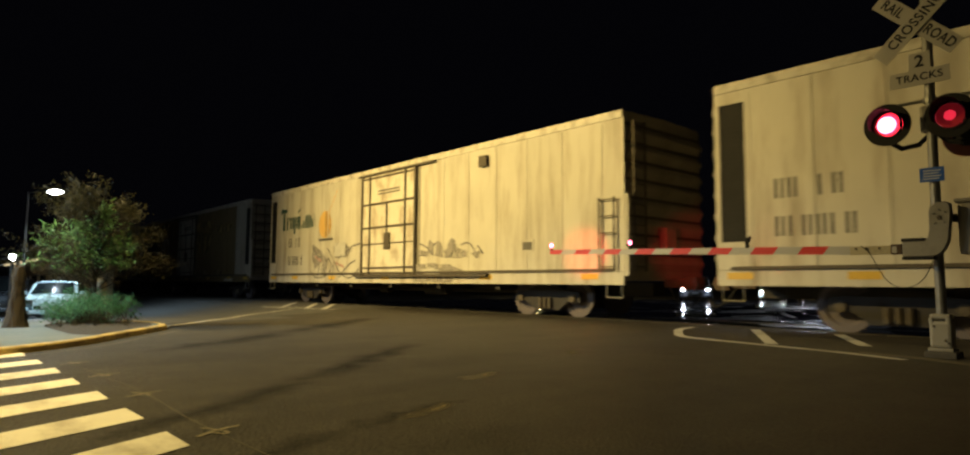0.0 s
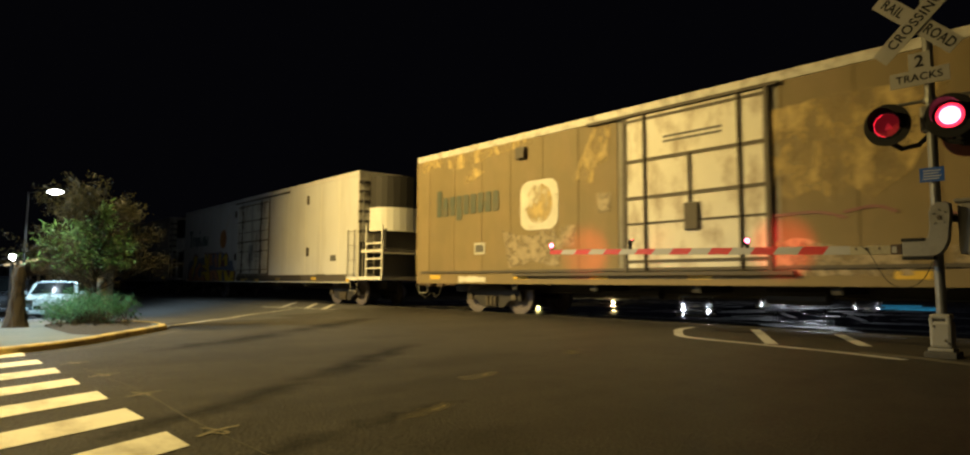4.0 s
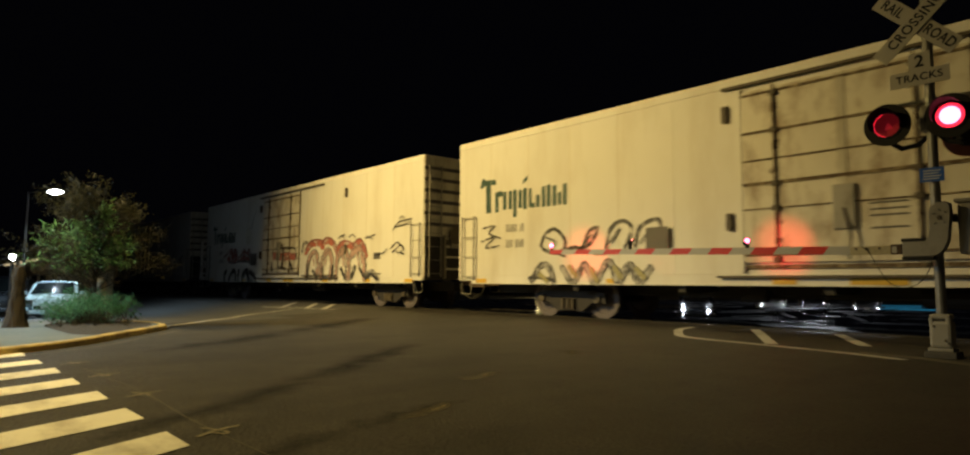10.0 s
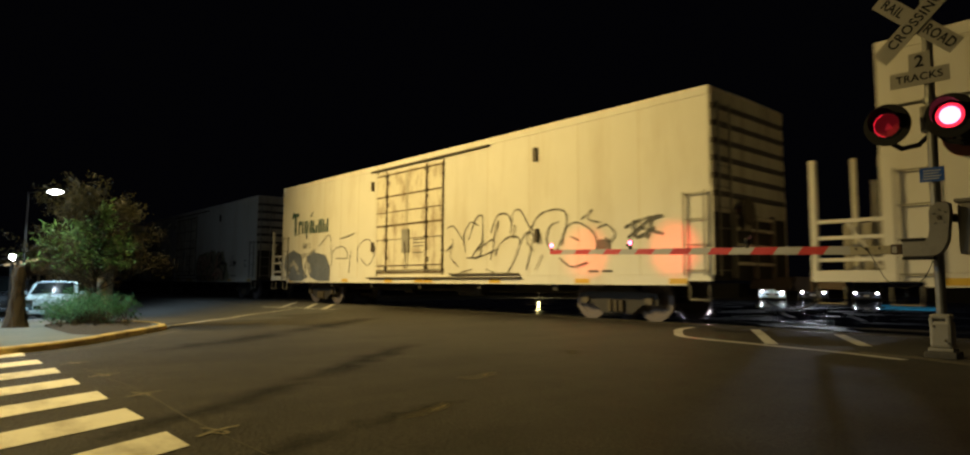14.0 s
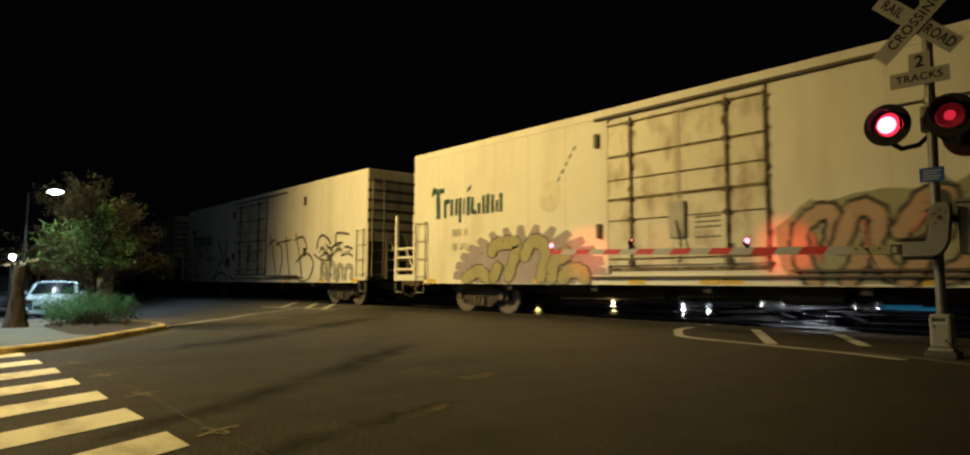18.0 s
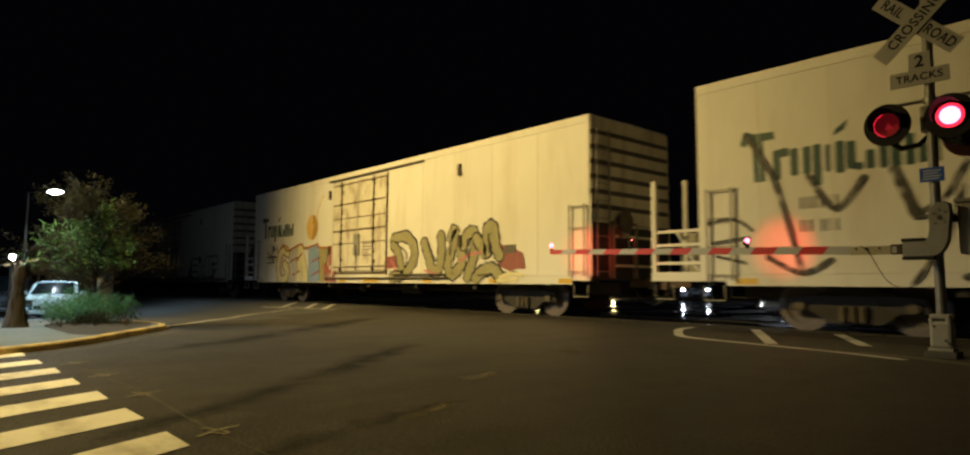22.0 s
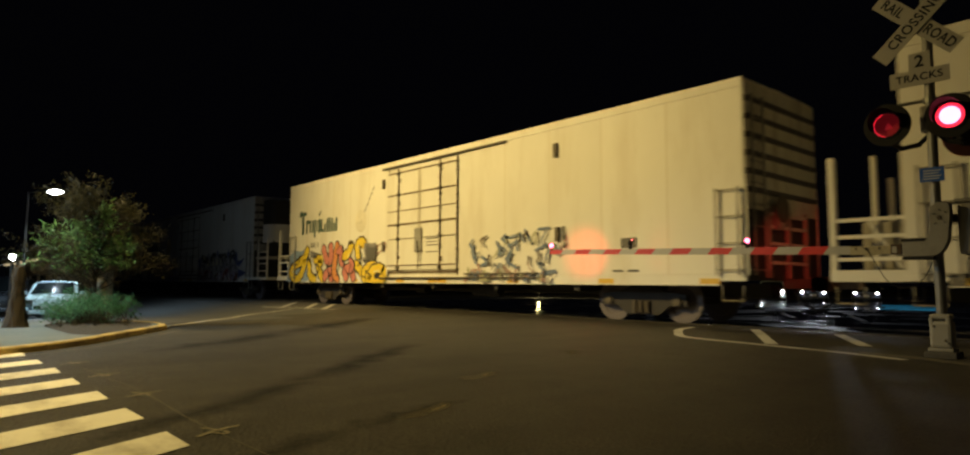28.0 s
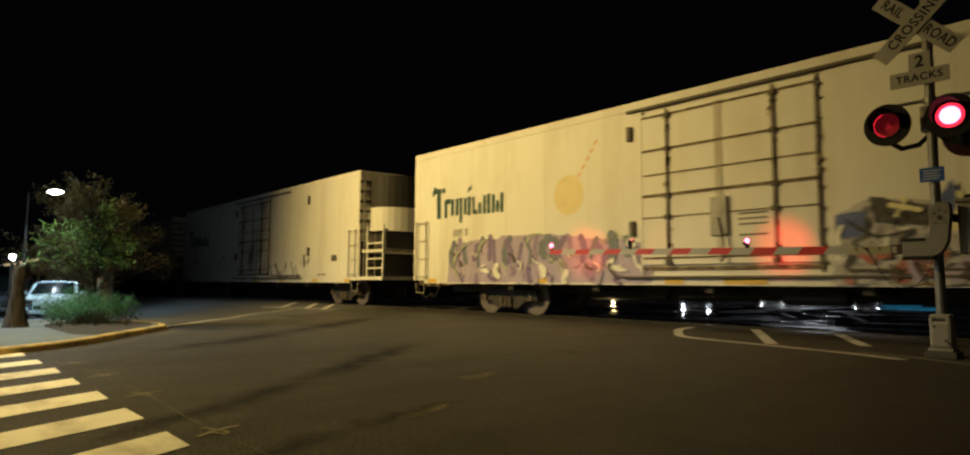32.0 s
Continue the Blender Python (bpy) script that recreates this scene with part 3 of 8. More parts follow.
def build_truck(car, x):
    """One bogie: side frames, bolster, springs; its wheelsets turn."""
    y0 = CAR_W / 2
    for side, yy in ((-1, y0 - 0.98), (1, y0 + 0.98)):
        bm = bmesh.new()
        slab(bm, [(x - 1.12, 0.36), (x - 1.08, 0.60), (x - 0.62, 0.66), (x - 0.35, 0.76), (x + 0.35, 0.76), (x + 0.62, 0.66),
                  (x + 1.08, 0.60), (x + 1.12, 0.36), (x + 0.70, 0.36), (x + 0.42, 0.16), (x - 0.42, 0.16), (x - 0.70, 0.36)], yy - 0.05, yy + 0.05)
        part("side_frame", bm, M["bogie"], car)
        for dx in (-0.16, 0.0, 0.16):
            part("spring", bar([(x + dx, yy - 0.09, 0.2), (x + dx, yy - 0.09, 0.46)], 0.062, 8), M["rod"], car)
    part("bolster", boxm(x - 0.2, x + 0.2, y0 - 1.0, y0 + 1.0, 0.46, 0.78, 0.02), M["steel_dark"], car)
    for dx in (-AXLE / 2, AXLE / 2):
        hub = thing("wheelset", (x + dx, y0, WHEEL_R + 0.012), "", "")
        hub.parent = car
        for s in (-1, 1):
            prof = [(0.03, -0.08), (0.10, -0.08), (0.12, -0.02), (0.30, -0.005), (0.36, -0.065), (WHEEL_R - 0.012, -0.068), (WHEEL_R, -0.05),
                    (WHEEL_R + 0.004, 0.045), (WHEEL_R + 0.028, 0.055), (WHEEL_R + 0.026, 0.07), (0.36, 0.072), (0.31, 0.03), (0.12, 0.05), (0.10, 0.08), (0.03, 0.08)]
            w = lathe([(r, h * -s * -1 if s < 0 else -h) for r, h in prof], 28, "y")
            ob = part("wheel", w, M["wheel"], hub)
            ob.location.y = s * 0.76
            cap = lathe([(0.02, -0.03), (0.10, -0.03), (0.10, 0.03), (0.02, 0.03)], 10, "y")
            for b in range(3):
                a = b * 2.094
                box(cap, 0.06 * math.cos(a) - 0.012, 0.06 * math.cos(a) + 0.012, s * 0.03 - 0.012, s * 0.03 + 0.012, 0.06 * math.sin(a) - 0.012, 0.06 * math.sin(a) + 0.012)
            ob = part("axle_cap", cap, M["rod"], hub)
            ob.location.y = s * 1.06
        part("axle", bar([(0, -1.05, 0), (0, 1.05, 0)], 0.075, 10), M["steel_dark"], hub)


def ladder(car, x, y, z0, z1, width, mat, rungs=4, along="x"):
    """Grab irons standing off a wall."""
    for k in range(rungs):
        z = z0 + (z1 - z0) * k / (rungs - 1)
        if along == "x":
            pts = [(x, y, z), (x, y - 0.07, z), (x + width, y - 0.07, z), (x + width, y, z)]
        else:
            pts = [(x, y, z), (x + 0.07, y, z), (x + 0.07, y + width, z), (x, y + width, z)]
        part("ladder_rung", bar(pts, 0.013, 6), M[mat], car)
    for dx in (0, width):
        if along == "x":
            part("ladder_rail", boxm(x + dx - 0.02, x + dx + 0.02, y - 0.09, y - 0.06, z0 - 0.1, z1 + 0.05), M[mat], car)
        else:
            part("ladder_rail", boxm(x + 0.06, x + 0.09, y + dx - 0.02, y + dx + 0.02, z0 - 0.1, z1 + 0.05), M[mat], car)


def coupler(car, x, way):
    y = CAR_W / 2
    bm = bmesh.new()
    box(bm, *sorted((x, x + way * 0.55)), y - 0.09, y + 0.09, 0.74, 0.94, 0.02)
    slab(bm, [(x + way * 0.55, 0.70), (x + way * 0.86, 0.70), (x + way * 0.90, 0.84), (x + way * 0.86, 0.98), (x + way * 0.55, 0.98)], y - 0.17, y + 0.14)
    part("coupler", bm, M["rail_side"], car)
    part("air_hose", bar([(x + way * 0.3, y - 0.35, 0.75), (x + way * 0.5, y - 0.36, 0.45), (x + way * 0.8, y - 0.3, 0.34), (x + way * 0.98, y - 0.2, 0.5)], 0.022, 6), M["black"], car)


def stirrup(car, x, way):
    for y in (0.03, CAR_W - 0.03):
        part("stirrup_step", bar([(x, y, SILL), (x, y, 0.52), (x + way * 0.42, y, 0.52), (x + way * 0.42, y, SILL)], 0.018, 6), M["case"], car)


def end_ribs(car, x, way, mat, z0=1.1):
    """A pressed end wall with deep horizontal ribs."""
    n = 8
    for k in range(n):
        z = z0 + (TOP - 0.35 - z0) * (k + 0.5) / n
        h = (TOP - 0.35 - z0) / n
        bm = bmesh.new()
        prof = [(0.0, -0.46 * h), (0.035, -0.30 * h), (0.10, -0.05 * h), (0.10, 0.08 * h), (0.035, 0.34 * h), (0.0, 0.40 * h)]
        a = [bm.verts.new((x + way * d, 0.10, z + dz)) for d, dz in prof]
        b = [bm.verts.new((x + way * d, CAR_W - 0.10, z + dz)) for d, dz in prof]
        for i in range(len(prof) - 1):
            bm.faces.new((a[i], a[i + 1], b[i + 1], b[i]))
        bm.faces.new(a)
        bm.faces.new(list(reversed(b)))
        bmesh.ops.recalc_face_normals(bm, faces=bm.faces)
        part("end_rib", bm, M[mat], car)
        # dark strip between two ribs, painting in the shade of the groove
        part("end_groove", boxm(*sorted((x, x + way * 0.045)), 0.10, CAR_W - 0.10, z + 0.405 * h, z + 0.535 * h), M["rod"], car)


def underframe(car):
    part("centre_sill", boxm(0.2, LENGTH_OF[car.name] - 0.2, CAR_W / 2 - 0.22, CAR_W / 2 + 0.22, 0.55, SILL + 0.05), M["steel_dark"], car)
    L = LENGTH_OF[car.name]
    part("brake_tank", bar([(L * 0.56, 0.8, 0.62), (L * 0.56 + 1.1, 0.8, 0.62)], 0.16, 12), M["steel_dark"], car)
    part("brake_cylinder", bar([(L * 0.40, 1.0, 0.6), (L * 0.40 + 0.5, 1.0, 0.6)], 0.13, 12), M["steel_dark"], car)
    part("brake_rod", bar([(3.6, 1.2, 0.6), (L - 3.6, 1.2, 0.6)], 0.02, 6), M["steel_dark"], car)
    for k in range(5):
        x = 4.2 + (L - 8.4) * k / 4
        part("cross_bearer", boxm(x - 0.08, x + 0.08, 0.12, CAR_W - 0.12, 0.66, SILL + 0.02), M["steel_dark"], car)
    for x in BOGIES.get(car.name, (TRUCK_X, L - TRUCK_X)):
        build_truck(car, x)


LENGTH_OF = {}


def drum(x, y, depth, half, z0, z1):
    """A cabinet with a rounded front, standing against an end wall."""
    bm = bmesh.new()
    plan = [(x, y - half)] + [(x + depth * math.sin(math.pi * k / 14) ** 0.6, y - half * math.cos(math.pi * k / 14)) for k in range(1, 14)] + [(x, y + half)]
    lo = [bm.verts.new((px, py, z0)) for px, py in plan]
    hi = [bm.verts.new((px, py, z1)) for px, py in plan]
    n = len(plan)
    for i in range(n):
        bm.faces.new((lo[i], lo[(i + 1) % n], hi[(i + 1) % n], hi[i]))
    bm.faces.new(lo), bm.faces.new(hi)
    bmesh.ops.recalc_face_normals(bm, faces=bm.faces)
    return bm



def plain_reefer(unit):
    """A smooth-sided refrigerated boxcar; unit: cooling unit on the right end, else a platform on the left."""
    car = thing("refrigerated_boxcar", (0, 0, 0), "", "", "")
    L = LENGTH
    LENGTH_OF[car.name] = L
    BOGIES[car.name] = (3.6, 17.75) if unit else (2.55, 16.95)
    W = CAR_W
    bm = bmesh.new()
    v = [(0.0, SILL + 0.12), (0.0, TOP - 0.03), (0.05, TOP + 0.02), (W / 2, TOP + 0.04), (W - 0.05, TOP + 0.02), (W, TOP - 0.03), (W, SILL + 0.12)]
    a = [bm.verts.new((0.012, 0.012 + y * (W - 0.024) / W, z)) for y, z in v]
    b = [bm.verts.new((L - 0.012, 0.012 + y * (W - 0.024) / W, z)) for y, z in v]
    bm.faces.new(a), bm.faces.new(list(reversed(b)))
    for i in range(len(v)):
        bm.faces.new((a[i], b[i], b[(i + 1) % len(v)], a[(i + 1) % len(v)]))
    bmesh.ops.recalc_face_normals(bm, faces=bm.faces)
    part("body", bm, M["white"], car)
    o = 0.0 if unit else -0.87  # the platform cars have their door further on
    cuts = [0.0, 1.35, 2.75, 4.15, 5.55, 6.95, 8.36, 12.10, 13.98, 15.58, 16.85, 18.3, L] if unit else [0.0, 1.25, 2.5, 3.75, 5.0, 6.25, 7.49, 11.23, 13.1, 14.7, 16.3, 18.0, L]
    for x0, x1 in zip(cuts, cuts[1:]):
        if x0 in (8.36, 7.49):
            continue
        part("side_panel", boxm(x0 + 0.004, x1 - 0.004, -0.004, 0.03, SILL + 0.22, TOP - 0.17), M["white"], car)
    for x in cuts[1:-1]:
        if abs(x - 9.5) > 2.7:
            part("panel_seam", boxm(x - 0.02, x + 0.02, -0.0065, 0.0, SILL + 0.22, TOP - 0.17), M["seam_faint"], car)
    part("top_rail", boxm(0, L, -0.012, 0.03, TOP - 0.165, TOP + 0.02, 0.01), M["white"], car)
    part("side_sill", boxm(0.55, L - 0.55, -0.012, 0.05, SILL, SILL + 0.215, 0.008), M["white"], car)
    for x0, x1 in ((0.0, 0.54), (L - 0.54, L)):
        part("end_sill", boxm(x0, x1, -0.012, 0.05, SILL + 0.09, SILL + 0.215, 0.008), M["white"], car)
    # plug door
    d0, d1 = 8.42 + o, 11.98 + o
    part("door_sill", boxm(d0 - 0.05, d1 + 0.05, -0.024, -0.0125, 1.11, 1.18), M["rod_rusty"], car, "thin dark brown strip under the door")
    for x in (d0 + 0.5, d0 + 2.2):
        part("reflector", boxm(x, x + 0.42, -0.029, -0.0245, SILL + 0.03, SILL + 0.14), M["reflective"], car)
    part("door", boxm(d0, d1, -0.05, 0.02, 1.22, 4.42, 0.012), M["door_white"], car, "rust-streaked sliding plug door")
    part("upper_track", boxm(8.05 + o, 14.05 + o, -0.09, -0.012, 4.53, 4.585, 0.008), M["rod"], car, "dark grimy door track")
    part("lower_track", boxm(7.9 + o, 15.3 + o, -0.11, -0.02, 0.945, 0.99, 0.008), M["rod"], car, "dark grimy door track")
    part("track_bracket", boxm(12.4 + o, 15.2 + o, -0.10, -0.0125, 1.05, 1.09), M["rod"], car)
    rust = random.Random(17)
    for x in (9.05 + o, 11.25 + o):
        part("lock_rod", bar([(x, -0.085, 1.15), (x, -0.085, 4.46)], 0.022, 8), M["rod_rusty"], car)
        for z in (1.28, 2.2, 2.64, 3.62, 4.3):
            part("rod_guide", boxm(x - 0.06, x + 0.06, -0.12, -0.05, z - 0.05, z + 0.05, 0.01), M["rod"], car)
        for z in (1.55, 1.9, 2.9, 3.35, 3.9, 4.12):
            dx, dz = rust.uniform(-0.05, 0.05), rust.uniform(-0.1, 0.1)
            part("rust_patch", boxm(x + dx - 0.05, x + dx + rust.uniform(0.03, 0.09), -0.0535, -0.0505, z + dz - 0.05, z + dz + rust.uniform(0.02, 0.12)), M["rust_stain"], car)
    for z, h in ((4.34, 0.022), (3.62, 0.022), (3.10, 0.014), (2.66, 0.03), (2.20, 0.012), (1.36, 0.018)):
        part("door_bar", boxm(d0 + 0.02, d1 - 0.02, -0.072, -0.045, z - h, z + h), M["rod_rusty"], car)
    part("door_post", boxm(d0 - 0.05, d0 + 0.01, -0.06, 0.0, 1.05, 4.5, 0.01), M["white"], car)
    part("door_post", boxm(d1 + 0.008, d1 + 0.03, -0.035, 0.0, 1.05, 4.5, 0.006), M["rod_rusty"], car, "rusty rear door post")
    for k in range(11):
        z = 1.2 + 0.31 * k + rust.uniform(-0.08, 0.08)
        w = rust.uniform(0.03, 0.085)
        part("post_lug", boxm(d1 + 0.02 - w * 0.4, d1 + 0.02 + w, -0.05, -0.02, z - 0.03, z + rust.uniform(0.01, 0.06), 0.006), M["rod"], car)
    part("door_centre_strip", boxm(10.1 + o, 10.24 + o, -0.066, -0.045, 1.3, 4.4, 0.005), M["white_old"], car)
    part("lock_gear", boxm(10.0 + o, 10.36 + o, -0.12, -0.05, 1.75, 2.5, 0.03), M["case"], car, "grey door lock gearbox")
    part("lock_lever", bar([(10.18 + o, -0.13, 2.1), (10.3 + o, -0.16, 1.6), (10.25 + o, -0.15, 1.25)], 0.022, 8), M["rod"], car)
    for z in (1.75, 1.95, 2.05, 2.15):
        part("stencil_line", boxm(10.55 + o, 11.1 + o, -0.0545, -0.0505, z - 0.02, z + 0.012), M["grey_letter"], car)
    for x, z, h in ((8.1, 4.07, 0.16), (8.15, 2.0, 0.16), (15.8, 4.05, 0.17), (15.85, 2.0, 0.17)):
        part("door_stop", boxm(x + o - 0.055, x + o + 0.055, -0.08, -0.004, z - h, z + h, 0.01), M["rod"], car)
    part("placard_board", boxm(17.7 + o, 18.1 + o, -0.02, -0.004, 1.6, 1.82, 0.004), M["grey_letter"], car)
    for x in (0.75, 5.2, 10.2, 13.2, 16.2, L - 0.95):
        part("reflector", boxm(x, x + 0.42, -0.017, -0.0125, SILL + 0.03, SILL + 0.14), M["reflective"], car)
    for x in (16.6, 17.0):
        part("stencil_line", boxm(x, x + 0.28, -0.0165, -0.0125, SILL + 0.28, SILL + 0.33), M["grey_letter"], car)
    for y in (0.0, W - 0.05):
        part("gusset", boxm(L - 0.12, L + 0.05, y, y + 0.05, SILL + 0.2, 2.75, 0.01), M["white_old"], car)
    # ends
    part("end_sheet", boxm(L, L + 0.035, 0.02, W - 0.02, 2.26, TOP - 0.02), M["white_old"], car)
    # near-black ribs stand in for the shaded folds of the end wall
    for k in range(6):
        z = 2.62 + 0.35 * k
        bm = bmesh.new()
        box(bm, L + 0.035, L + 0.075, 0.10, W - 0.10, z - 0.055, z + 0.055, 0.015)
        part("end_rib", bm, M["end_rib"], car, "pressed rib darkened for the corrugation's shade")
        part("rib_tab", boxm(L + 0.02, L + 0.06, 0.005, 0.09, z - 0.075, z + 0.045, 0.006), M["rod"], car)
    if not unit:
        for z in (1.25, 1.62, 1.95, 2.2):
            part("end_step", boxm(L + 0.03, L + 0.11, 0.75, W - 0.75, z - 0.03, z + 0.03, 0.008), M["white_old"], car)
        for y in (0.72, W / 2, W - 0.78):
            part("end_post", boxm(L + 0.03, L + 0.12, y, y + 0.08, SILL + 0.15, 2.3, 0.01), M["end_dark"], car)
    part("end_frame", boxm(L, L + 0.03, 0.05, W - 0.05, SILL + 0.1, 2.25), M["steel_dark"], car)
    ladder(car, L - 0.55, -0.01, 1.1, 2.62, 0.45, "case", 4)
    ladder(car, 0.22, -0.01, 1.0, 2.62, 0.5, "case", 4)
    ladder(car, L + 0.03, 0.15, 1.1, 4.4, 0.45, "case", 9, "y")
    stirrup(car, L - 0.5, 1), stirrup(car, 0.08, 1)
    part("brake_wheel", lathe([(0.02, 0), (0.26, 0), (0.28, 0.02), (0.26, 0.04), (0.02, 0.04)], 16, "x"), M["rod"], car).location = (L + 0.2, 1.1, 2.3)
    part("brake_housing", boxm(L + 0.03, L + 0.2, 0.95, 1.25, 1.9, 2.4, 0.02), M["end_dark"], car)
    if unit:
        x0, x1 = L + 0.05, L + 1.5
        part("unit_deck", boxm(L, x1, 0.02, W - 0.02, SILL + 0.1, SILL + 0.22, 0.01), M["white"], car)
        part("unit_shelf", boxm(L, x1 - 0.1, 0.12, W - 0.12, 1.85, 1.95, 0.01), M["white_old"], car)
        part("unit_case", drum(L + 0.02, W / 2, 1.02, 1.2, 2.62, 3.45), M["white"], car, "white rounded cooling unit cover")
        part("unit_grille", drum(L + 0.02, W / 2, 1.0, 1.18, 3.46, 4.58), M["steel_dark"], car, "dark cooling unit grille")
        part("engine_block", boxm(L + 0.08, L + 0.8, 0.6, W - 0.6, 2.0, 2.7, 0.05), M["steel_dark"], car)
        for y in (0.05, W - 0.11):
            for x in (L + 0.42, x1 - 0.06):
                part("platform_post", boxm(x, x + 0.06, y, y + 0.06, SILL + 0.22, 2.75, 0.008), M["white"], car)
            for z in (1.3, 1.62, 1.88, 2.15):
                part("platform_rail", boxm(L + 0.42, x1, y + 0.01, y + 0.05, z - 0.025, z + 0.025), M["white"], car)
        coupler(car, x1, 1)
    else:
        x0 = -1.12
        part("platform_deck", boxm(x0, 0.0, 0.02, W - 0.02, SILL + 0.08, SILL + 0.27, 0.01), M["white"], car)
        for y in (0.04, W - 0.14):
            part("platform_post", boxm(x0, x0 + 0.10, y, y + 0.1, SILL + 0.27, 2.98, 0.01), M["white"], car)
            for x in (-0.55, -0.12):
                part("platform_post", boxm(x, x + 0.07, y + 0.3, y + 0.37, SILL + 0.27, 2.98, 0.008), M["white_old"], car)
            for z in (1.25, 1.62, 1.9):
                part("platform_rail", boxm(x0 + 0.1, -0.02, y + 0.02, y + 0.06, z - 0.03, z + 0.03), M["white"], car)
            part("platform_brace", bar([(-0.55, y + 0.05, 1.9), (-0.08, y + 0.05, 1.1)], 0.025, 6), M["white"], car)
        part("fuel_box", boxm(-0.8, -0.05, 0.6, W - 0.6, SILL + 0.28, 1.9, 0.04), M["end_dark"], car)
        stirrup(car, x0 + 0.1, 1)
        coupler(car, x0, -1)
        coupler(car, L, 1)
    if unit:
        coupler(car, 0.0, -1)
    underframe(car)
    return car


def ribbed_boxcar(main, flipped):
    """An older insulated boxcar with riveted side posts and a dark louvred slot at one end."""
    car = thing("insulated_boxcar", (0, 0, 0), "", "", "")
    L, W, TOP = 18.8, CAR_W, 4.66  # a little lower than the smooth cars
    LENGTH_OF[car.name] = L
    bm = bmesh.new()
    v = [(0.0, SILL + 0.1), (0.0, TOP - 0.03), (0.08, TOP + 0.02), (W / 2, TOP + 0.06), (W - 0.08, TOP + 0.02), (W, TOP - 0.03), (W, SILL + 0.1)]
    a = [bm.verts.new((0.012, 0.012 + y * (W - 0.024) / W, z)) for y, z in v]
    b = [bm.verts.new((L - 0.012, 0.012 + y * (W - 0.024) / W, z)) for y, z in v]
    bm.faces.new(a), bm.faces.new(list(reversed(b)))
    for i in range(len(v)):
        bm.faces.new((a[i], b[i], b[(i + 1) % len(v)], a[(i + 1) % len(v)]))
    bmesh.ops.recalc_face_normals(bm, faces=bm.faces)
    part("body", bm, M["end_dark"], car)
    F = (lambda x: L - x) if flipped else (lambda x: x)

    def fx(x0, x1):
        return tuple(sorted((F(x0), F(x1))))
    cuts = [0.72, 1.8, 2.95, 4.1, 5.25, 6.4, 7.6, 11.2, 12.35, 13.5, 14.65, 15.8, 17.0, 18.2, L]
    for i, (x0, x1) in enumerate(zip(cuts, cuts[1:])):
        if x0 == 7.6:
            continue
        m = M["white_old"] if x0 < 1.8 else M[main]
        a0, a1 = fx(x0, x1)
        part("side_panel", boxm(a0 + 0.004, a1 - 0.004, -0.004, 0.03, SILL + 0.3, TOP - 0.16), m, car)
        part("side_post", boxm(F(x1) - 0.035, F(x1) + 0.035, -0.016, -0.004, SILL + 0.3, TOP - 0.16, 0.006), m, car)
    s0, s1 = fx(0.0, 0.72)
    for a0, a1, z0, z1 in ((*fx(0.0, 0.10), SILL + 0.3, TOP - 0.16), (*fx(0.60, 0.72), SILL + 0.3, TOP - 0.16), (*fx(0.10, 0.60), SILL + 0.3, 1.62), (*fx(0.10, 0.60), 4.27, TOP - 0.16)):
        part("slot_frame", boxm(a0, a1, -0.01, 0.03, z0, z1), M["white_old"], car)
    for k in range(26):
        z = 1.66 + k * 0.1
        a0, a1 = fx(0.11, 0.59)
        part("louvre", boxm(a0, a1, 0.0, 0.02, z, z + 0.03), M["black"], car)
    part("slot_back", boxm(*fx(0.10, 0.60), 0.008, 0.0115, 1.62, 4.27), M["black"], car, "black louvred air slot")
    part("top_rail", boxm(0, L, -0.02, 0.03, TOP - 0.155, TOP + 0.025, 0.01), M["top_rail"], car)
    part("side_sill", boxm(0, L, -0.014, 0.05, SILL, SILL + 0.29, 0.008), M["white_old"] if main != "tan" else M["tan"], car)
    part("sill_rail", boxm(0.3, L - 0.3, -0.06, -0.014, SILL + 0.30, SILL + 0.36), M["rod"], car)
    d0, d1 = fx(7.85, 10.95)
    part("door", boxm(d0, d1, -0.05, 0.02, 1.16, 4.42, 0.012), M["door_white"], car, "rust-streaked sliding plug door")
    part("upper_track", boxm(*fx(7.6, 12.0), -0.11, -0.02, 4.44, 4.50), M["rod"], car)
    part("lower_track", boxm(*fx(7.4, 14.4), -0.14, -0.014, 1.0, 1.07), M["rod"], car)
    for x in (d0 + 0.5, d1 - 0.5):
        part("lock_rod", bar([(x, -0.085, 1.1), (x, -0.085, 4.44)], 0.028, 8), M["rod"], car)
    for z, h in ((4.34, 0.03), (3.45, 0.035), (2.65, 0.035), (2.1, 0.02), (1.3, 0.03)):
        part("door_bar", boxm(d0 + 0.02, d1 - 0.02, -0.075, -0.045, z - h, z + h), M["rod"], car)
    for x in (d0 - 0.02, d1 + 0.02):
        part("door_post", boxm(x - 0.05, x + 0.05, -0.08, -0.004, 1.05, 4.45, 0.01), M["rod"], car)
    mid = (d0 + d1) / 2
    part("lock_rod", bar([(mid, -0.085, 2.1), (mid, -0.085, 3.45)], 0.022, 8), M["rod"], car)
    part("lock_gear", boxm(mid - 0.12, mid + 0.2, -0.12, -0.05, 1.9, 2.45, 0.03), M["rod"], car)
    for z in (3.75, 3.85):
        part("stencil_line", boxm(mid - 0.6, mid + 0.7, -0.0545, -0.0505, z, z + 0.05), M["grey_letter"], car)
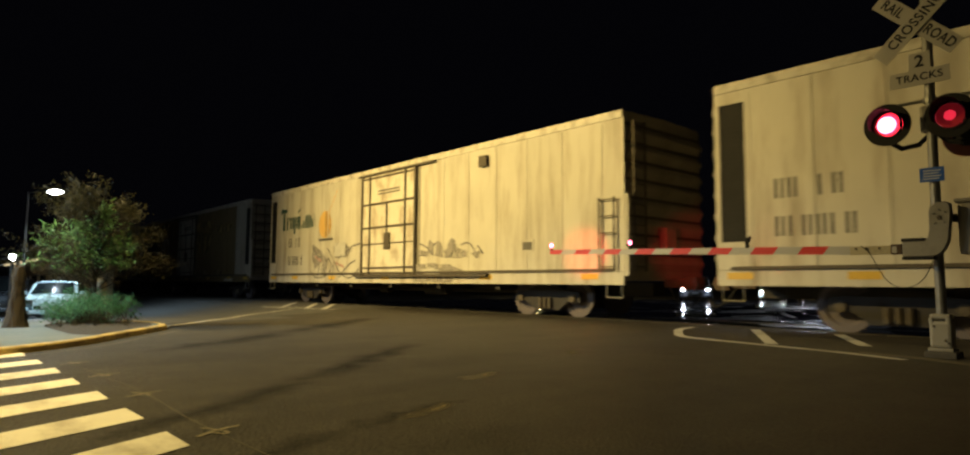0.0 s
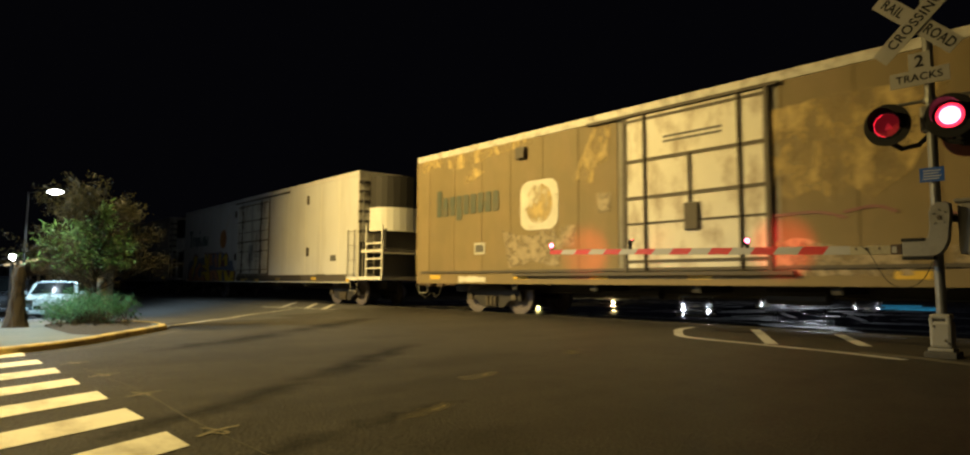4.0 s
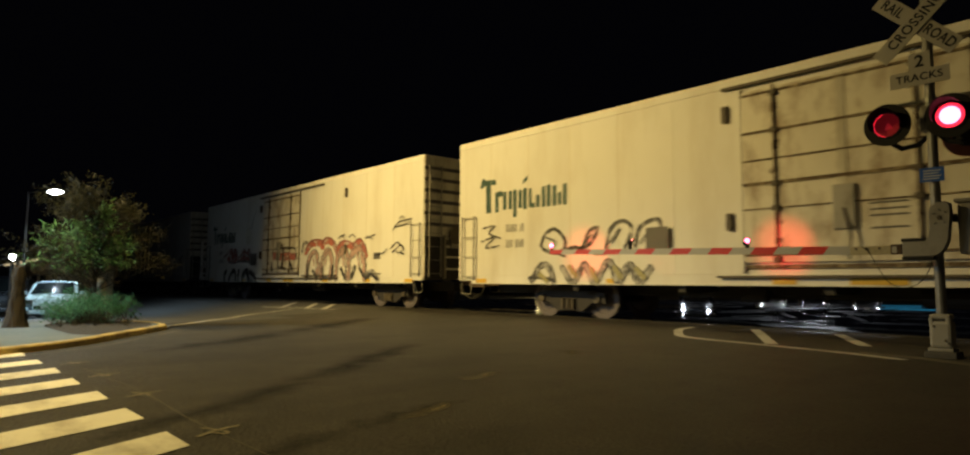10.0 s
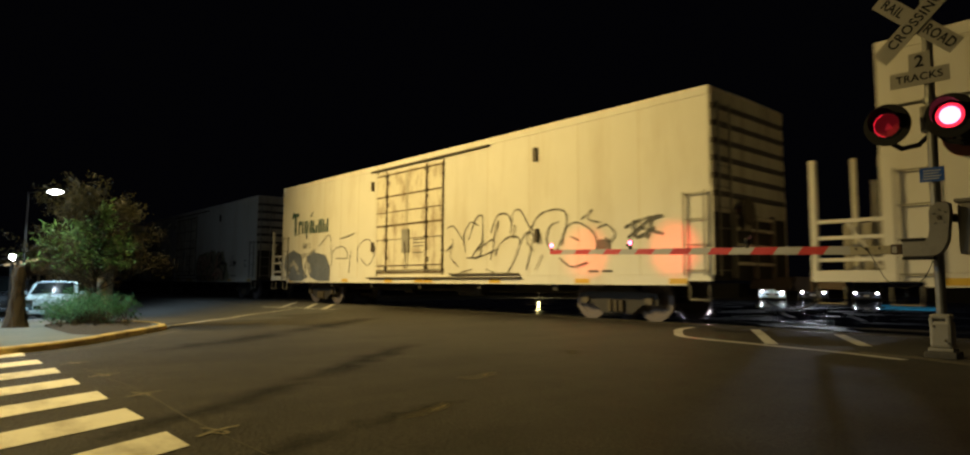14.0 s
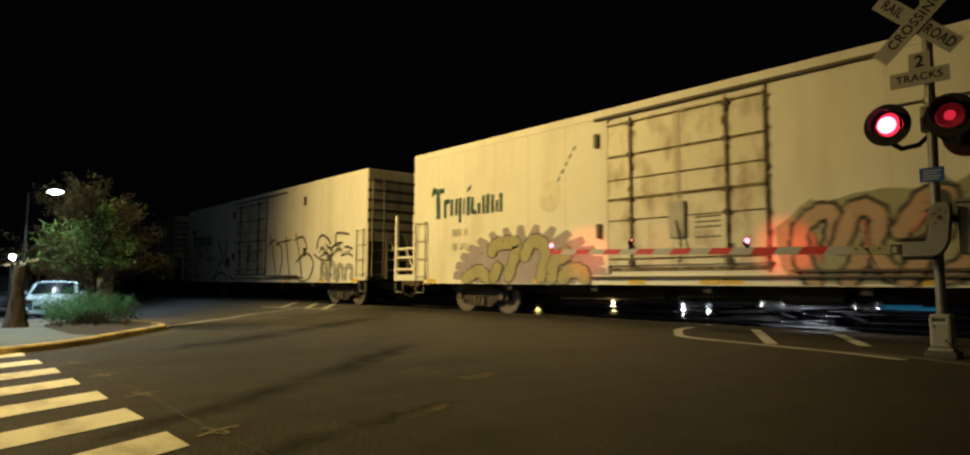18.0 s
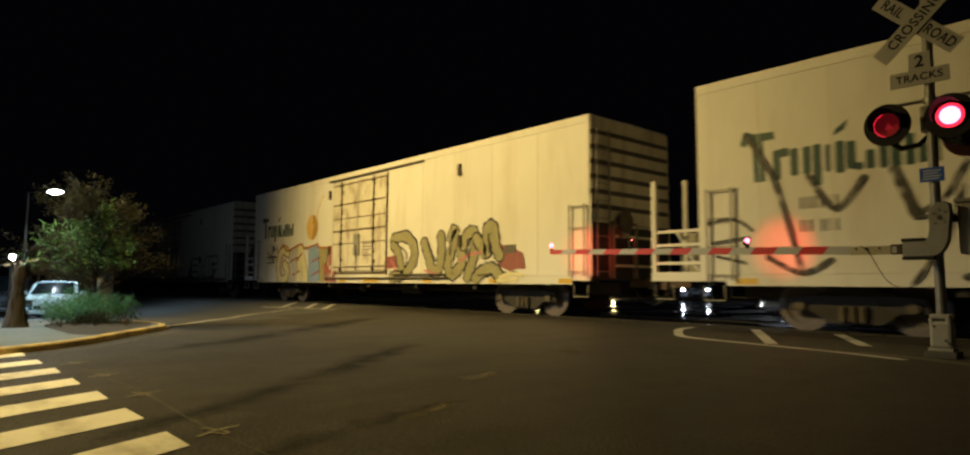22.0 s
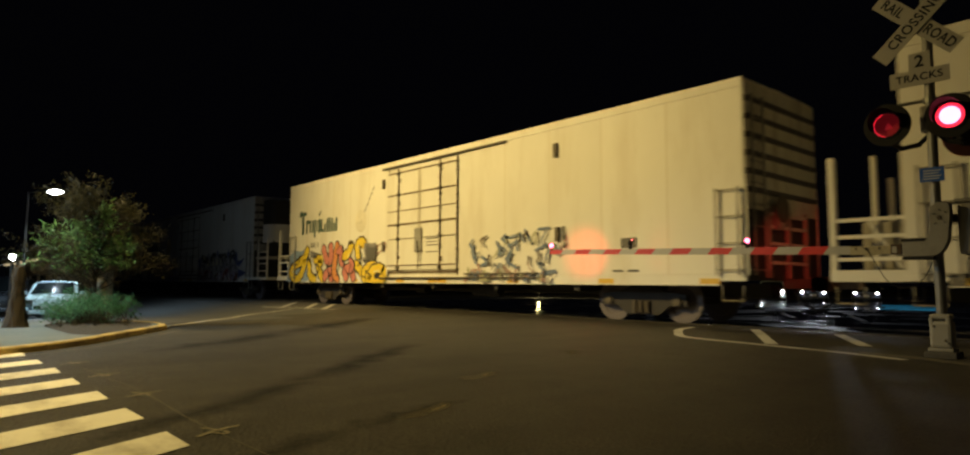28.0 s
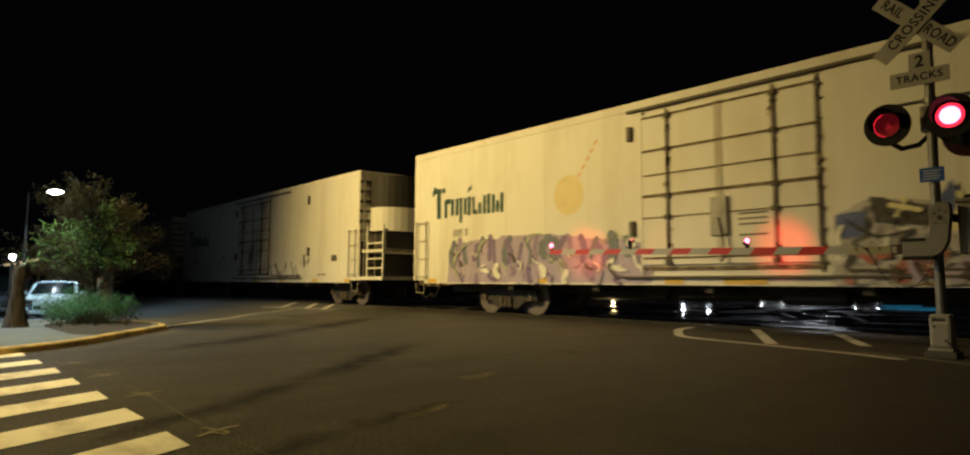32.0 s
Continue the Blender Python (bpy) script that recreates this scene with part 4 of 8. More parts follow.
    part("vent_box", boxm(F(14.2) - 0.16, F(14.2) + 0.16, -0.12, -0.004, 4.0, 4.3, 0.02), M["rod"], car)
    part("placard_frame", boxm(F(15.85) - 0.22, F(15.85) + 0.22, -0.02, -0.006, 1.6, 1.92), M["white_old"], car)
    part("placard_board", boxm(F(15.85) - 0.16, F(15.85) + 0.16, -0.028, -0.021, 1.66, 1.86), M["grey_letter"], car)
    for x in (0.2, 2.3, 5.4, 9.0, 11.5, 14.0, 17.6):
        a0, a1 = fx(x, x + 0.5)
        part("reflector", boxm(a0, a1, -0.019, -0.0145, SILL + 0.12, SILL + 0.25), M["reflective"], car)
    end_ribs(car, L, 1, "end_dark", 1.1)
    end_ribs(car, 0, -1, "end_dark", 1.1)
    if not flipped:
        ladder(car, L - 0.62, -0.012, 1.2, 2.7, 0.42, "rod", 5)
    ladder(car, L + 0.1, 0.15, 1.2, 4.4, 0.42, "rod", 8, "y")
    part("gusset", boxm(L - 0.02, L + 0.12, 0.0, 0.06, SILL + 0.2, 2.8, 0.01), M["white_old"], car)
    part("brake_housing", boxm(L + 0.1, L + 0.3, 1.2, 1.6, 1.5, 2.1, 0.02), M["end_dark"], car)
    for x, w in ((L, 1), (0.0, -1)):
        coupler(car, x, w)
    stirrup(car, L - 0.5, 1), stirrup(car, 0.08, 1)
    underframe(car)
    return car

# ---- painted marks on the cars ----


def flat(name, outlines, mat, car, y=-0.008, step=0.0006, label=""):
    """Flat painted shapes on the car's near side; each outline is a list of x, z."""
    bm = bmesh.new()
    for i, o in enumerate(outlines):
        try:
            f = quad(bm, [(x, y - step * i, z) for x, z in o])
        except ValueError:
            continue
    bmesh.ops.triangulate(bm, faces=bm.faces)
    return part(name, bm, M[mat], car, label)


def round_rect(x0, x1, z0, z1, r, n=4):
    r = min(r, (x1 - x0) / 2, (z1 - z0) / 2)
    out = []
    for cx, cz, a0 in ((x1 - r, z1 - r, 0), (x0 + r, z1 - r, 90), (x0 + r, z0 + r, 180), (x1 - r, z0 + r, 270)):
        for k in range(n + 1):
            a = radians(a0 + 90 * k / n)
            out.append((cx + r * math.cos(a), cz + r * math.sin(a)))
    return out


def ellipse(cx, cz, rx, rz, n=28, lean=0.0):
    c, s = math.cos(lean), math.sin(lean)
    return [(cx + rx * math.cos(a) * c - rz * math.sin(a) * s, cz + rx * math.cos(a) * s + rz * math.sin(a) * c)
            for a in (2 * math.pi * k / n for k in range(n))]


def strip_mesh(name, strokes, mat, car, y, label=""):
    bm = bmesh.new()
    for s, quads in enumerate(strokes):
        yy = y - 0.0005 * s
        prev = None
        for q in quads:
            if prev is None:
                prev = [bm.verts.new((q[0][0], yy, q[0][1])), bm.verts.new((q[3][0], yy, q[3][1]))]
            nxt = [bm.verts.new((q[1][0], yy, q[1][1])), bm.verts.new((q[2][0], yy, q[2][1]))]
            bm.faces.new((prev[0], nxt[0], nxt[1], prev[1]))
            prev = nxt
    return part(name, bm, M[mat], car, label)


WORD = []


def logo(car, x, z, w, h):
    """The maker's wordmark as plain upright blocks under a slanting cap bar, with a small leaf."""
    if not WORD:
        s = w / 3.2
        groups = [[(0.65, 0.81, 0.0, 0.76), (0.78, 0.99, 0.56, 0.78)], [(1.01, 1.17, 0.06, 0.74), (1.26, 1.42, 0.06, 0.74)], [(1.46, 1.62, -0.24, 0.76), (1.69, 1.84, 0.06, 0.72)],
                  [(1.88, 2.05, 0.0, 0.76)], [(2.08, 2.25, 0.06, 0.72), (2.21, 2.38, 0.02, 0.20)], [(2.42, 2.58, 0.02, 0.46), (2.65, 2.80, 0.0, 0.72)],
                  [(2.84, 3.01, 0.0, 0.76), (3.07, 3.23, 0.0, 0.70)], [(3.27, 3.42, 0.02, 0.46), (3.46, 3.62, 0.0, 0.72)]]
        for bars in groups:
            bm = bmesh.new()
            for x0, x1, lo, hi in bars:
                quad(bm, [(px * s * 0.90, -0.006, pz * h) for px, pz in round_rect(x0, x1, lo, hi, 0.05)])
            me = bpy.data.meshes.new("wordmark_block")
            bm.to_mesh(me)
            bm.free()
            me.materials.append(M["logo_green"])
            WORD.append(me)
        for mat, pts in (("logo_green", [(0.22, 0.0), (0.20, 1.02), (0.42, 1.06), (0.46, 0.0)]), ("logo_green", [(-0.06, 1.02), (0.0, 1.26), (0.08, 1.36), (0.22, 1.26), (0.64, 1.24), (0.66, 1.04), (0.10, 1.04), (0.06, 0.94)]),
                         ("logo_green", [(1.76, 0.90), (1.80, 1.06), (2.02, 1.24), (1.96, 1.02)])):
            bm = bmesh.new()
            quad(bm, [(px * s * 0.95, -0.0065, pz * h) for px, pz in pts])
            me = bpy.data.meshes.new("wordmark_leaf")
            bm.to_mesh(me)
            bm.free()
            me.materials.append(M[mat])
            WORD.append(me)
    for me in WORD:
        same(me.name.split(".")[0], me, car, Matrix.Translation((x, 0, z)))


def fruit(car, x, z, r, mat="orange", straw=True):
    flat("printed_fruit", [ellipse(x, z, r * 0.96, r)], mat, car, -0.006, 0.0006, "round printed orange")
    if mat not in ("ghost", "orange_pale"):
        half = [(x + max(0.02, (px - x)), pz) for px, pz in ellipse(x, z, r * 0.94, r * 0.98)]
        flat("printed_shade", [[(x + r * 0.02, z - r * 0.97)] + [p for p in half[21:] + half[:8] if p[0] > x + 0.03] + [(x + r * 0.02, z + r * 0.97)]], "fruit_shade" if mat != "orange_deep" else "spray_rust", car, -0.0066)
    if straw:
        for k in range(5):
            a, b = k / 5, k / 5 + 0.13
            flat("printed_straw", [[(x + r * 0.55 + 0.62 * a, z + r * 0.85 + 0.85 * a), (x + r * 0.55 + 0.62 * b, z + r * 0.85 + 0.85 * b),
                                   (x + r * 0.55 + 0.62 * b + 0.06, z + r * 0.85 + 0.85 * b - 0.02), (x + r * 0.55 + 0.62 * a + 0.06, z + r * 0.85 + 0.85 * a - 0.02)]],
                 "grey_letter" if mat == "ghost" else "straw", car, -0.0065)


def number_bars(car, x, z, w, h, digits=4, gap=0.0, mat="grey_letter"):
    """Reporting marks: a row of four plain bars over a row of number bars."""
    pitch = w / digits
    for r, n in enumerate((4, digits)):
        for k in range(n):
            a = x + k * pitch + (gap if r == 0 and k > 1 else 0)
            top = z - r * h * 1.9
            flat("number_bar", [[(a, top), (a + pitch * 0.26, top), (a + pitch * 0.26, top - h), (a, top - h)]], mat, car, -0.006, 0)
            if (k + r) % 3 != 2:
                flat("number_bar", [[(a + pitch * 0.48, top), (a + pitch * 0.72, top), (a + pitch * 0.72, top - h), (a + pitch * 0.48, top - h)]], mat, car, -0.006, 0)


PAINTS = dict(straw=(0.60, 0.35, 0.12), spray_grey2=(0.30, 0.28, 0.26), spray_slate2=(0.13, 0.17, 0.26), spray_red2=(0.40, 0.12, 0.09), spray_olive2=(0.30, 0.30, 0.20), spray_olive3=(0.30, 0.28, 0.15), spray_maroon2=(0.26, 0.08, 0.07), spray_brown2=(0.07, 0.05, 0.035), spray_pink2=(0.55, 0.20, 0.16), spray_green2=(0.42, 0.48, 0.28), spray_pale2=(0.44, 0.42, 0.44), spray_yellow=(0.72, 0.52, 0.03), spray_blue=(0.07, 0.10, 0.28), spray_purple=(0.17, 0.12, 0.26), spray_black=(0.035, 0.031, 0.028),
              spray_grey=(0.20, 0.19, 0.19), spray_olive=(0.32, 0.29, 0.14), spray_white=(0.72, 0.71, 0.68), spray_orange=(0.62, 0.25, 0.08), spray_pink=(0.50, 0.18, 0.20),
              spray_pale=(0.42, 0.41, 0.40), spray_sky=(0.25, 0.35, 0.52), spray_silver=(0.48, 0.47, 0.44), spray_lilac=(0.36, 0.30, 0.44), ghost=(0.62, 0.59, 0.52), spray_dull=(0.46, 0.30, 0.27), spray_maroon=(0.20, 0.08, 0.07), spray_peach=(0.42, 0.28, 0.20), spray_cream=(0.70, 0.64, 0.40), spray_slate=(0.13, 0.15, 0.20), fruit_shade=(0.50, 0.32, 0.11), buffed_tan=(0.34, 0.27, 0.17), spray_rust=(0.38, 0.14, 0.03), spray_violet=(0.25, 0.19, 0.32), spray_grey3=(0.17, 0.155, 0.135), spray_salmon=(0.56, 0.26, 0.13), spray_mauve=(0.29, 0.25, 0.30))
for key, rgb in PAINTS.items():
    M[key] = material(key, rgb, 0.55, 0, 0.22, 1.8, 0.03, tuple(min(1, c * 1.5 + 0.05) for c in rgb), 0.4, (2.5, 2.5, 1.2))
    if key in ("buffed_tan", "spray_grey2", "spray_pale2", "spray_red2", "spray_green2", "spray_dull", "spray_grey", "spray_pale"):
        worn_through(M[key], 0.36, 0.56, 3.5)
    elif key in ("spray_black", "spray_brown2"):
        worn_through(M[key], 0.27, 0.55, 4.0)
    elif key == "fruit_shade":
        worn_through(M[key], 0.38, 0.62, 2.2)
    elif key.startswith("spray") or key == "ghost":
        worn_through(M[key], 0.24, 0.40, 6.0)


def clipped(outline):
    return [(x, max(z, SILL + 0.015)) for x, z in outline]


LAYER = {}


def layer(car, deep=-0.016):
    """Each coat lies a little proud of the one under it."""
    LAYER[car.name] = LAYER.get(car.name, 0) + 1
    return deep - 0.0007 * LAYER[car.name]


def swipe(car, pts, w, mat, edge="", edge_w=0.0):
    """One sweep of the spray can, with a darker outline where it has one."""
    pts = [(x, max(SILL + w * 0.35, z)) for x, z in pts]
    if edge:
        strip_mesh("graffiti_outline", [even(pts, w + 2 * edge_w)], edge, car, layer(car))
    strip_mesh("graffiti_stroke", [even(pts, w)], mat, car, layer(car))


def even(pts, w, n=6):
    """A sweep of even width with rounded ends."""
    line = [Vector(p) for p in arc_points(pts, n)]
    head, tail = (line[0] - line[1]).normalized(), (line[-1] - line[-2]).normalized()
    ends = [(0.0, 0.30), (0.16, 0.72), (0.34, 0.94)]
    body = [(line[0] + head * w * (0.40 - 0.9 * a), k) for a, k in ends[:2]] + [(p, 1.0) for p in line] + [(line[-1] + tail * w * (0.40 - 0.9 * a), k) for a, k in reversed(ends[:2])]
    left, right = [], []
    for i, (p, k) in enumerate(body):
        d = body[min(i + 1, len(body) - 1)][0] - body[max(i - 1, 0)][0]
        d = d.normalized() if d.length > 1e-6 else tail
        q = Vector((-d.y, d.x)) * w * k * (1 + 0.13 * math.sin(1.9 * i + 7 * p.x)) / 2
        left.append(tuple(p + q)), right.append(tuple(p - q))
    left, right = clipped(left), clipped(right)
    return [[left[i], left[i + 1], right[i + 1], right[i]] for i in range(len(body) - 1)]


def shape(car, outline, mat, deep=-0.016):
    """A filled sprayed area with an uneven edge."""
    rng = random.Random(len(outline) + int(outline[0][0] * 100))
    ragged = []
    for (x0, z0), (x1, z1) in zip(outline, outline[1:] + outline[:1]):
        n = max(1, int(math.hypot(x1 - x0, z1 - z0) / 0.11))
        for k in range(n):
            loose = 0.018 if n > 2 else 0.006
            ragged.append((x0 + (x1 - x0) * k / n + rng.uniform(-loose, loose), z0 + (z1 - z0) * k / n + rng.uniform(-loose, loose)))
    flat("graffiti_field", [clipped(ragged)], mat, car, layer(car, deep), 0)


def door_swipe(car, pts, w, mat):
    """A sweep across the door, which stands proud of the side."""
    strip_mesh("graffiti_stroke", [even(pts, w)], mat, car, layer(car, -0.052))


# left end of each car at 15 s, the body kind, and what is painted on it
UNIT, PLAT = plain_reefer(True), plain_reefer(False)
OLD, OLD_TAN = ribbed_boxcar("white_old", False), ribbed_boxcar("tan", True)
PLACES = [("old", 114.18), ("old", 93.2), ("tan", 72.1), ("unit", 48.85), ("unit", 26.1), ("plat", 4.7), ("plat", -17.9), ("plat", -40.35), ("plat", -62.8),
          ("plat", -85.2), ("plat", -107.65), ("plat", -129.87), ("unit", -153.37), ("unit", -176.4), ("plat", -198.9), ("plat", -221.4), ("plat", -243.9)]
LABELS = ["weathered white ribbed boxcar with a black end slot", "weathered white ribbed boxcar with orange fruit and grey graffiti", "faded tan ribbed boxcar with white end panels",
          "white refrigerated boxcar with orange fruit and yellow-red graffiti", "white refrigerated boxcar with black outline graffiti", "white refrigerated boxcar with red and black graffiti",
          "white refrigerated boxcar with thin outline graffiti", "white refrigerated boxcar with purple and pink graffiti", "white refrigerated boxcar with tall black scrawls",
          "white refrigerated boxcar with olive and blue graffiti", "white refrigerated boxcar with grey painted bars and sill", "white refrigerated boxcar with yellow graffiti",
          "white refrigerated boxcar with blue star graffiti and pale fruit", "white refrigerated boxcar with faint scrawls", "plain white refrigerated boxcar in the dark", "plain white refrigerated boxcar in the dark", "plain white refrigerated boxcar in the dark"]
CARS = []
first = {"unit": UNIT, "plat": PLAT, "old": OLD, "tan": OLD_TAN}
used = set()
for (kind, x), text in zip(PLACES, LABELS):
    m = Matrix.Translation((x, TRAIN_Y, 0))
    src = first[kind]
    if kind in used:
        car = copy_thing(src, m)
    else:
        used.add(kind)
        car = src
        car.matrix_basis = m
    tagged(car, text, "boxcar", "cars of the passing train")
    CARS.append(car)

for i in (3, 4, 5, 6, 7, 8, 9, 10, 11, 12, 13, 14):
    logo(CARS[i], 0.95, 2.70, 3.05, 0.72)
    number_bars(CARS[i], 1.95, 2.35, 0.68, 0.21)
logo(CARS[1], 1.05, 2.95, 3.05, 0.66)
number_bars(CARS[1], 1.74, 2.60, 1.45, 0.38, 6, 0.28)
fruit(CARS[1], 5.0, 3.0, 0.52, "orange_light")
flat("printed_bar", [[(4.56, 2.38), (5.69, 2.38), (5.69, 2.47), (4.56, 2.47)]], "grey_letter", CARS[1], -0.022, 0)
number_bars(CARS[0], 1.13, 2.73, 1.40, 0.36, 6, 0.28)
fruit(CARS[3], 6.32, 2.95, 0.47, "orange_deep")
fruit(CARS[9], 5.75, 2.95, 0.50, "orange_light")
fruit(CARS[12], 6.32, 2.92, 0.48, "orange_pale")
for i in (5, 7, 8, 10, 11):
    fruit(CARS[i], 5.75, 2.95, 0.40, "ghost")
flat("fruit_panel", [round_rect(4.55, 5.85, 2.15, 3.4, 0.3)], "ghost", CARS[2], -0.022)
flat("printed_fruit", [ellipse(5.2, 2.8, 0.46, 0.5)], "patch_straw", CARS[2], -0.0235, 0, "faded round printed fruit")
for k in range(9):
    flat("wordmark_block", [round_rect(1.0 + 0.31 * k, 1.24 + 0.31 * k, 2.75 - (0.15 if k == 3 else 0), 3.3 + (0.22 if k == 0 else 0), 0.05)], "green_faded", CARS[2], -0.022)
for i in (4, 5, 8, 10, 11):
    flat("placard_board", [[(6.3, 1.55), (6.85, 1.55), (6.85, 2.0), (6.3, 2.0)]], "grey_letter", CARS[i], -0.085, 0, "dark square placard")
flat("patch", [[(5.9, 1.75), (6.7, 1.75), (6.7, 2.25), (5.9, 2.25)]], "spray_silver", CARS[1], -0.062)
flat("patch", [[(6.0, 1.6), (6.9, 1.6), (6.9, 2.1), (6.0, 2.1)]], "spray_grey", CARS[5], -0.05)
for k in range(15):
    a = radians(4 + 172 * k / 14)
    cx, cz = 4.75 + 1.75 * math.cos(a), 1.05 + 0.75 * math.sin(a)
    tip_x, tip_z = 4.75 + 2.75 * math.cos(a), 0.95 + 1.35 * math.sin(a)
    nx, nz = -math.sin(a) * 0.24, math.cos(a) * 0.24
    flat("graffiti_ray", [clipped([(cx - nx, cz - nz), (tip_x - nx * 0.35, tip_z - nz * 0.35), (tip_x + nx * 0.5, tip_z + nz * 0.5), (cx + nx, cz + nz)])], "spray_mauve", CARS[7], -0.008 - 0.0004 * k, 0, "lilac sprayed ray")
flat("graffiti_cloud", [clipped(ellipse(4.75, 1.15, 2.0, 0.85))], "spray_mauve", CARS[7], -0.015)
for x0, x1, z, h in ((0.33, 4.45, 2.03, 0.05), (0.56, 1.72, 1.74, 0.09), (3.57, 4.36, 1.67, 0.08)):
    flat("graffiti_bar", [[(x0, z), (x1, z), (x1, z + h), (x0, z + h)]], "spray_grey3", CARS[10], -0.017, 0)
shape(CARS[10], [(2.9, 1.5), (3.24, 1.51), (3.24, 1.7), (2.9, 1.7)], "spray_grey3")
shape(CARS[10], [(1.78, 1.68), (1.9, 1.56), (2.2, 1.52), (2.3, 1.62), (2.0, 1.70)], "spray_olive2")
flat("sill_band", [[(0.56, SILL + 0.02), (LENGTH - 0.56, SILL + 0.02), (LENGTH - 0.56, SILL + 0.20), (0.56, SILL + 0.20)]], "spray_grey3", CARS[10], -0.0145, 0, "dull grey band along the sill")
flat("patch", [[(6.1, 1.75), (6.9, 1.75), (6.9, 2.15), (6.1, 2.15)]], "spray_grey", CARS[11], -0.075)
# the boxcar with the yellow and red letters has a dark sill band from its door on
part("sill_grime", boxm(8.36, 18.9, -0.027, -0.0125, 0.84, 1.10), M["rod"], CARS[3], "dark band along the sill from the door on")
for x in (9.3, 12.9, 16.2):
    part("reflector", boxm(x, x + 0.42, -0.032, -0.0275, 0.90, 1.0), M["reflective"], CARS[3])
# peeled and faded paint on the tan car
shape(CARS[2], [(10.86, 2.39), (11.17, 2.44), (11.39, 2.31), (11.76, 2.49), (12.05, 2.21), (12.34, 2.45), (12.67, 2.22), (12.91, 2.4), (13.2, 2.6), (13.33, 2.89), (13.71, 3.1), (13.78, 3.98), (12.25, 4.06), (10.89, 3.98)], "patch_straw")
shape(CARS[2], [(14.15, 3.4), (14.33, 3.41), (14.51, 3.27), (14.73, 3.38), (14.98, 3.28), (15.27, 3.34), (15.41, 3.71), (14.65, 3.81), (14.2, 3.7)], "patch_straw")
shape(CARS[2], [(15.48, 3.43), (15.71, 3.36), (15.93, 3.24), (16.09, 3.48), (16.45, 3.55), (16.42, 3.7), (15.57, 3.77)], "patch_straw")
shape(CARS[2], [(6.32, 3.24), (6.9, 3.12), (6.99, 3.47), (7.35, 3.61), (7.43, 4.42), (6.97, 4.42), (6.61, 3.81)], "patch_straw")
shape(CARS[2], [(0.29, 4.14), (0.94, 4.26), (2.06, 4.07), (3.58, 4.26), (4.96, 4.33), (4.95, 4.61), (2.82, 4.63), (0.27, 4.6)], "patch_straw")
shape(CARS[2], [(2.29, 3.61), (2.73, 3.69), (3.15, 3.87), (2.53, 4.08)], "patch_straw")
shape(CARS[2], [(3.88, 2.2), (4.39, 2.07), (5.01, 2), (5.64, 2.24), (5.96, 1.74), (5.87, 1.23), (5.03, 1.36), (4.15, 1.21)], "buffed_tan")
shape(CARS[2], [(5.89, 2.2), (6.36, 2.2), (6.37, 1.72), (5.9, 1.72)], "buffed_tan")
shape(CARS[2], [(7.03, 2.87), (7.4, 2.87), (7.4, 2.43), (7.04, 2.43)], "buffed_tan")
shape(CARS[2], [(10.88, 1.56), (11.51, 1.65), (12.21, 1.43), (12.66, 1.48), (13.18, 1.31), (13.15, 0.99), (11.5, 0.97), (10.94, 1.19)], "buffed_tan")
shape(CARS[2], [(13.68, 1.45), (14.24, 1.37), (14.59, 1.47), (15.26, 1.35), (15.21, 1.04), (14.23, 0.98), (13.72, 1.11)], "buffed_tan")
shape(CARS[2], [(15.6, 0.95), (16.73, 0.96), (16.75, 0.84), (15.59, 0.84)], "ghost")
shape(CARS[2], [(2.05, 1), (3.2, 0.99), (3.21, 0.84), (2.06, 0.84)], "ghost")
swipe(CARS[2], [(11.01, 2.06), (11.75, 2.07), (12.22, 1.95)], 0.05, "spray_maroon")
swipe(CARS[2], [(12.22, 2.04), (12.67, 2.1), (12.98, 1.99)], 0.05, "spray_maroon")
swipe(CARS[2], [(14.69, 1.97), (14.95, 2.06), (15.19, 1.97)], 0.05, "spray_maroon")
swipe(CARS[2], [(13.69, 1.91), (14.25, 1.8)], 0.05, "spray_maroon")
swipe(CARS[2], [(17.08, 2.68), (17.17, 2.5)], 0.05, "spray_pale")
swipe(CARS[2], [(17.28, 2.8), (17.2, 2.33)], 0.05, "spray_pale")
swipe(CARS[2], [(17.13, 2.37), (17.38, 2.38)], 0.05, "spray_pale")
swipe(CARS[2], [(17.03, 3.04), (17.22, 2.98)], 0.05, "spray_pale")
# grey wedges and loops on the old white car
shape(CARS[1], [(4.04, 2.29), (4.81, 2), (5.01, 1.66), (4.31, 1.32), (4.03, 1.69)], "spray_grey2")
shape(CARS[1], [(4.98, 1.9), (5.34, 1.65), (5.18, 0.98), (4.79, 1.22)], "spray_grey2")
shape(CARS[1], [(5.74, 2.17), (6.36, 2.09), (6.25, 1.72), (5.83, 1.72)], "spray_grey2")
shape(CARS[1], [(6.65, 2.17), (7.09, 1.99), (6.79, 1.7), (6.58, 1.89)], "spray_grey2")
swipe(CARS[1], [(3.96, 1.21), (4.49, 0.98), (5.31, 1.11), (5.62, 1.42), (5.3, 1.76)], 0.06, "spray_grey")
swipe(CARS[1], [(6.16, 1.7), (7.06, 2.07), (7.62, 2.16)], 0.06, "spray_grey")
swipe(CARS[1], [(4.13, 2.14), (4.65, 1.56), (4.49, 1)], 0.06, "spray_grey")
swipe(CARS[1], [(5.77, 1.63), (6.22, 1.2), (6.92, 0.97), (7.59, 1.28)], 0.06, "spray_grey")
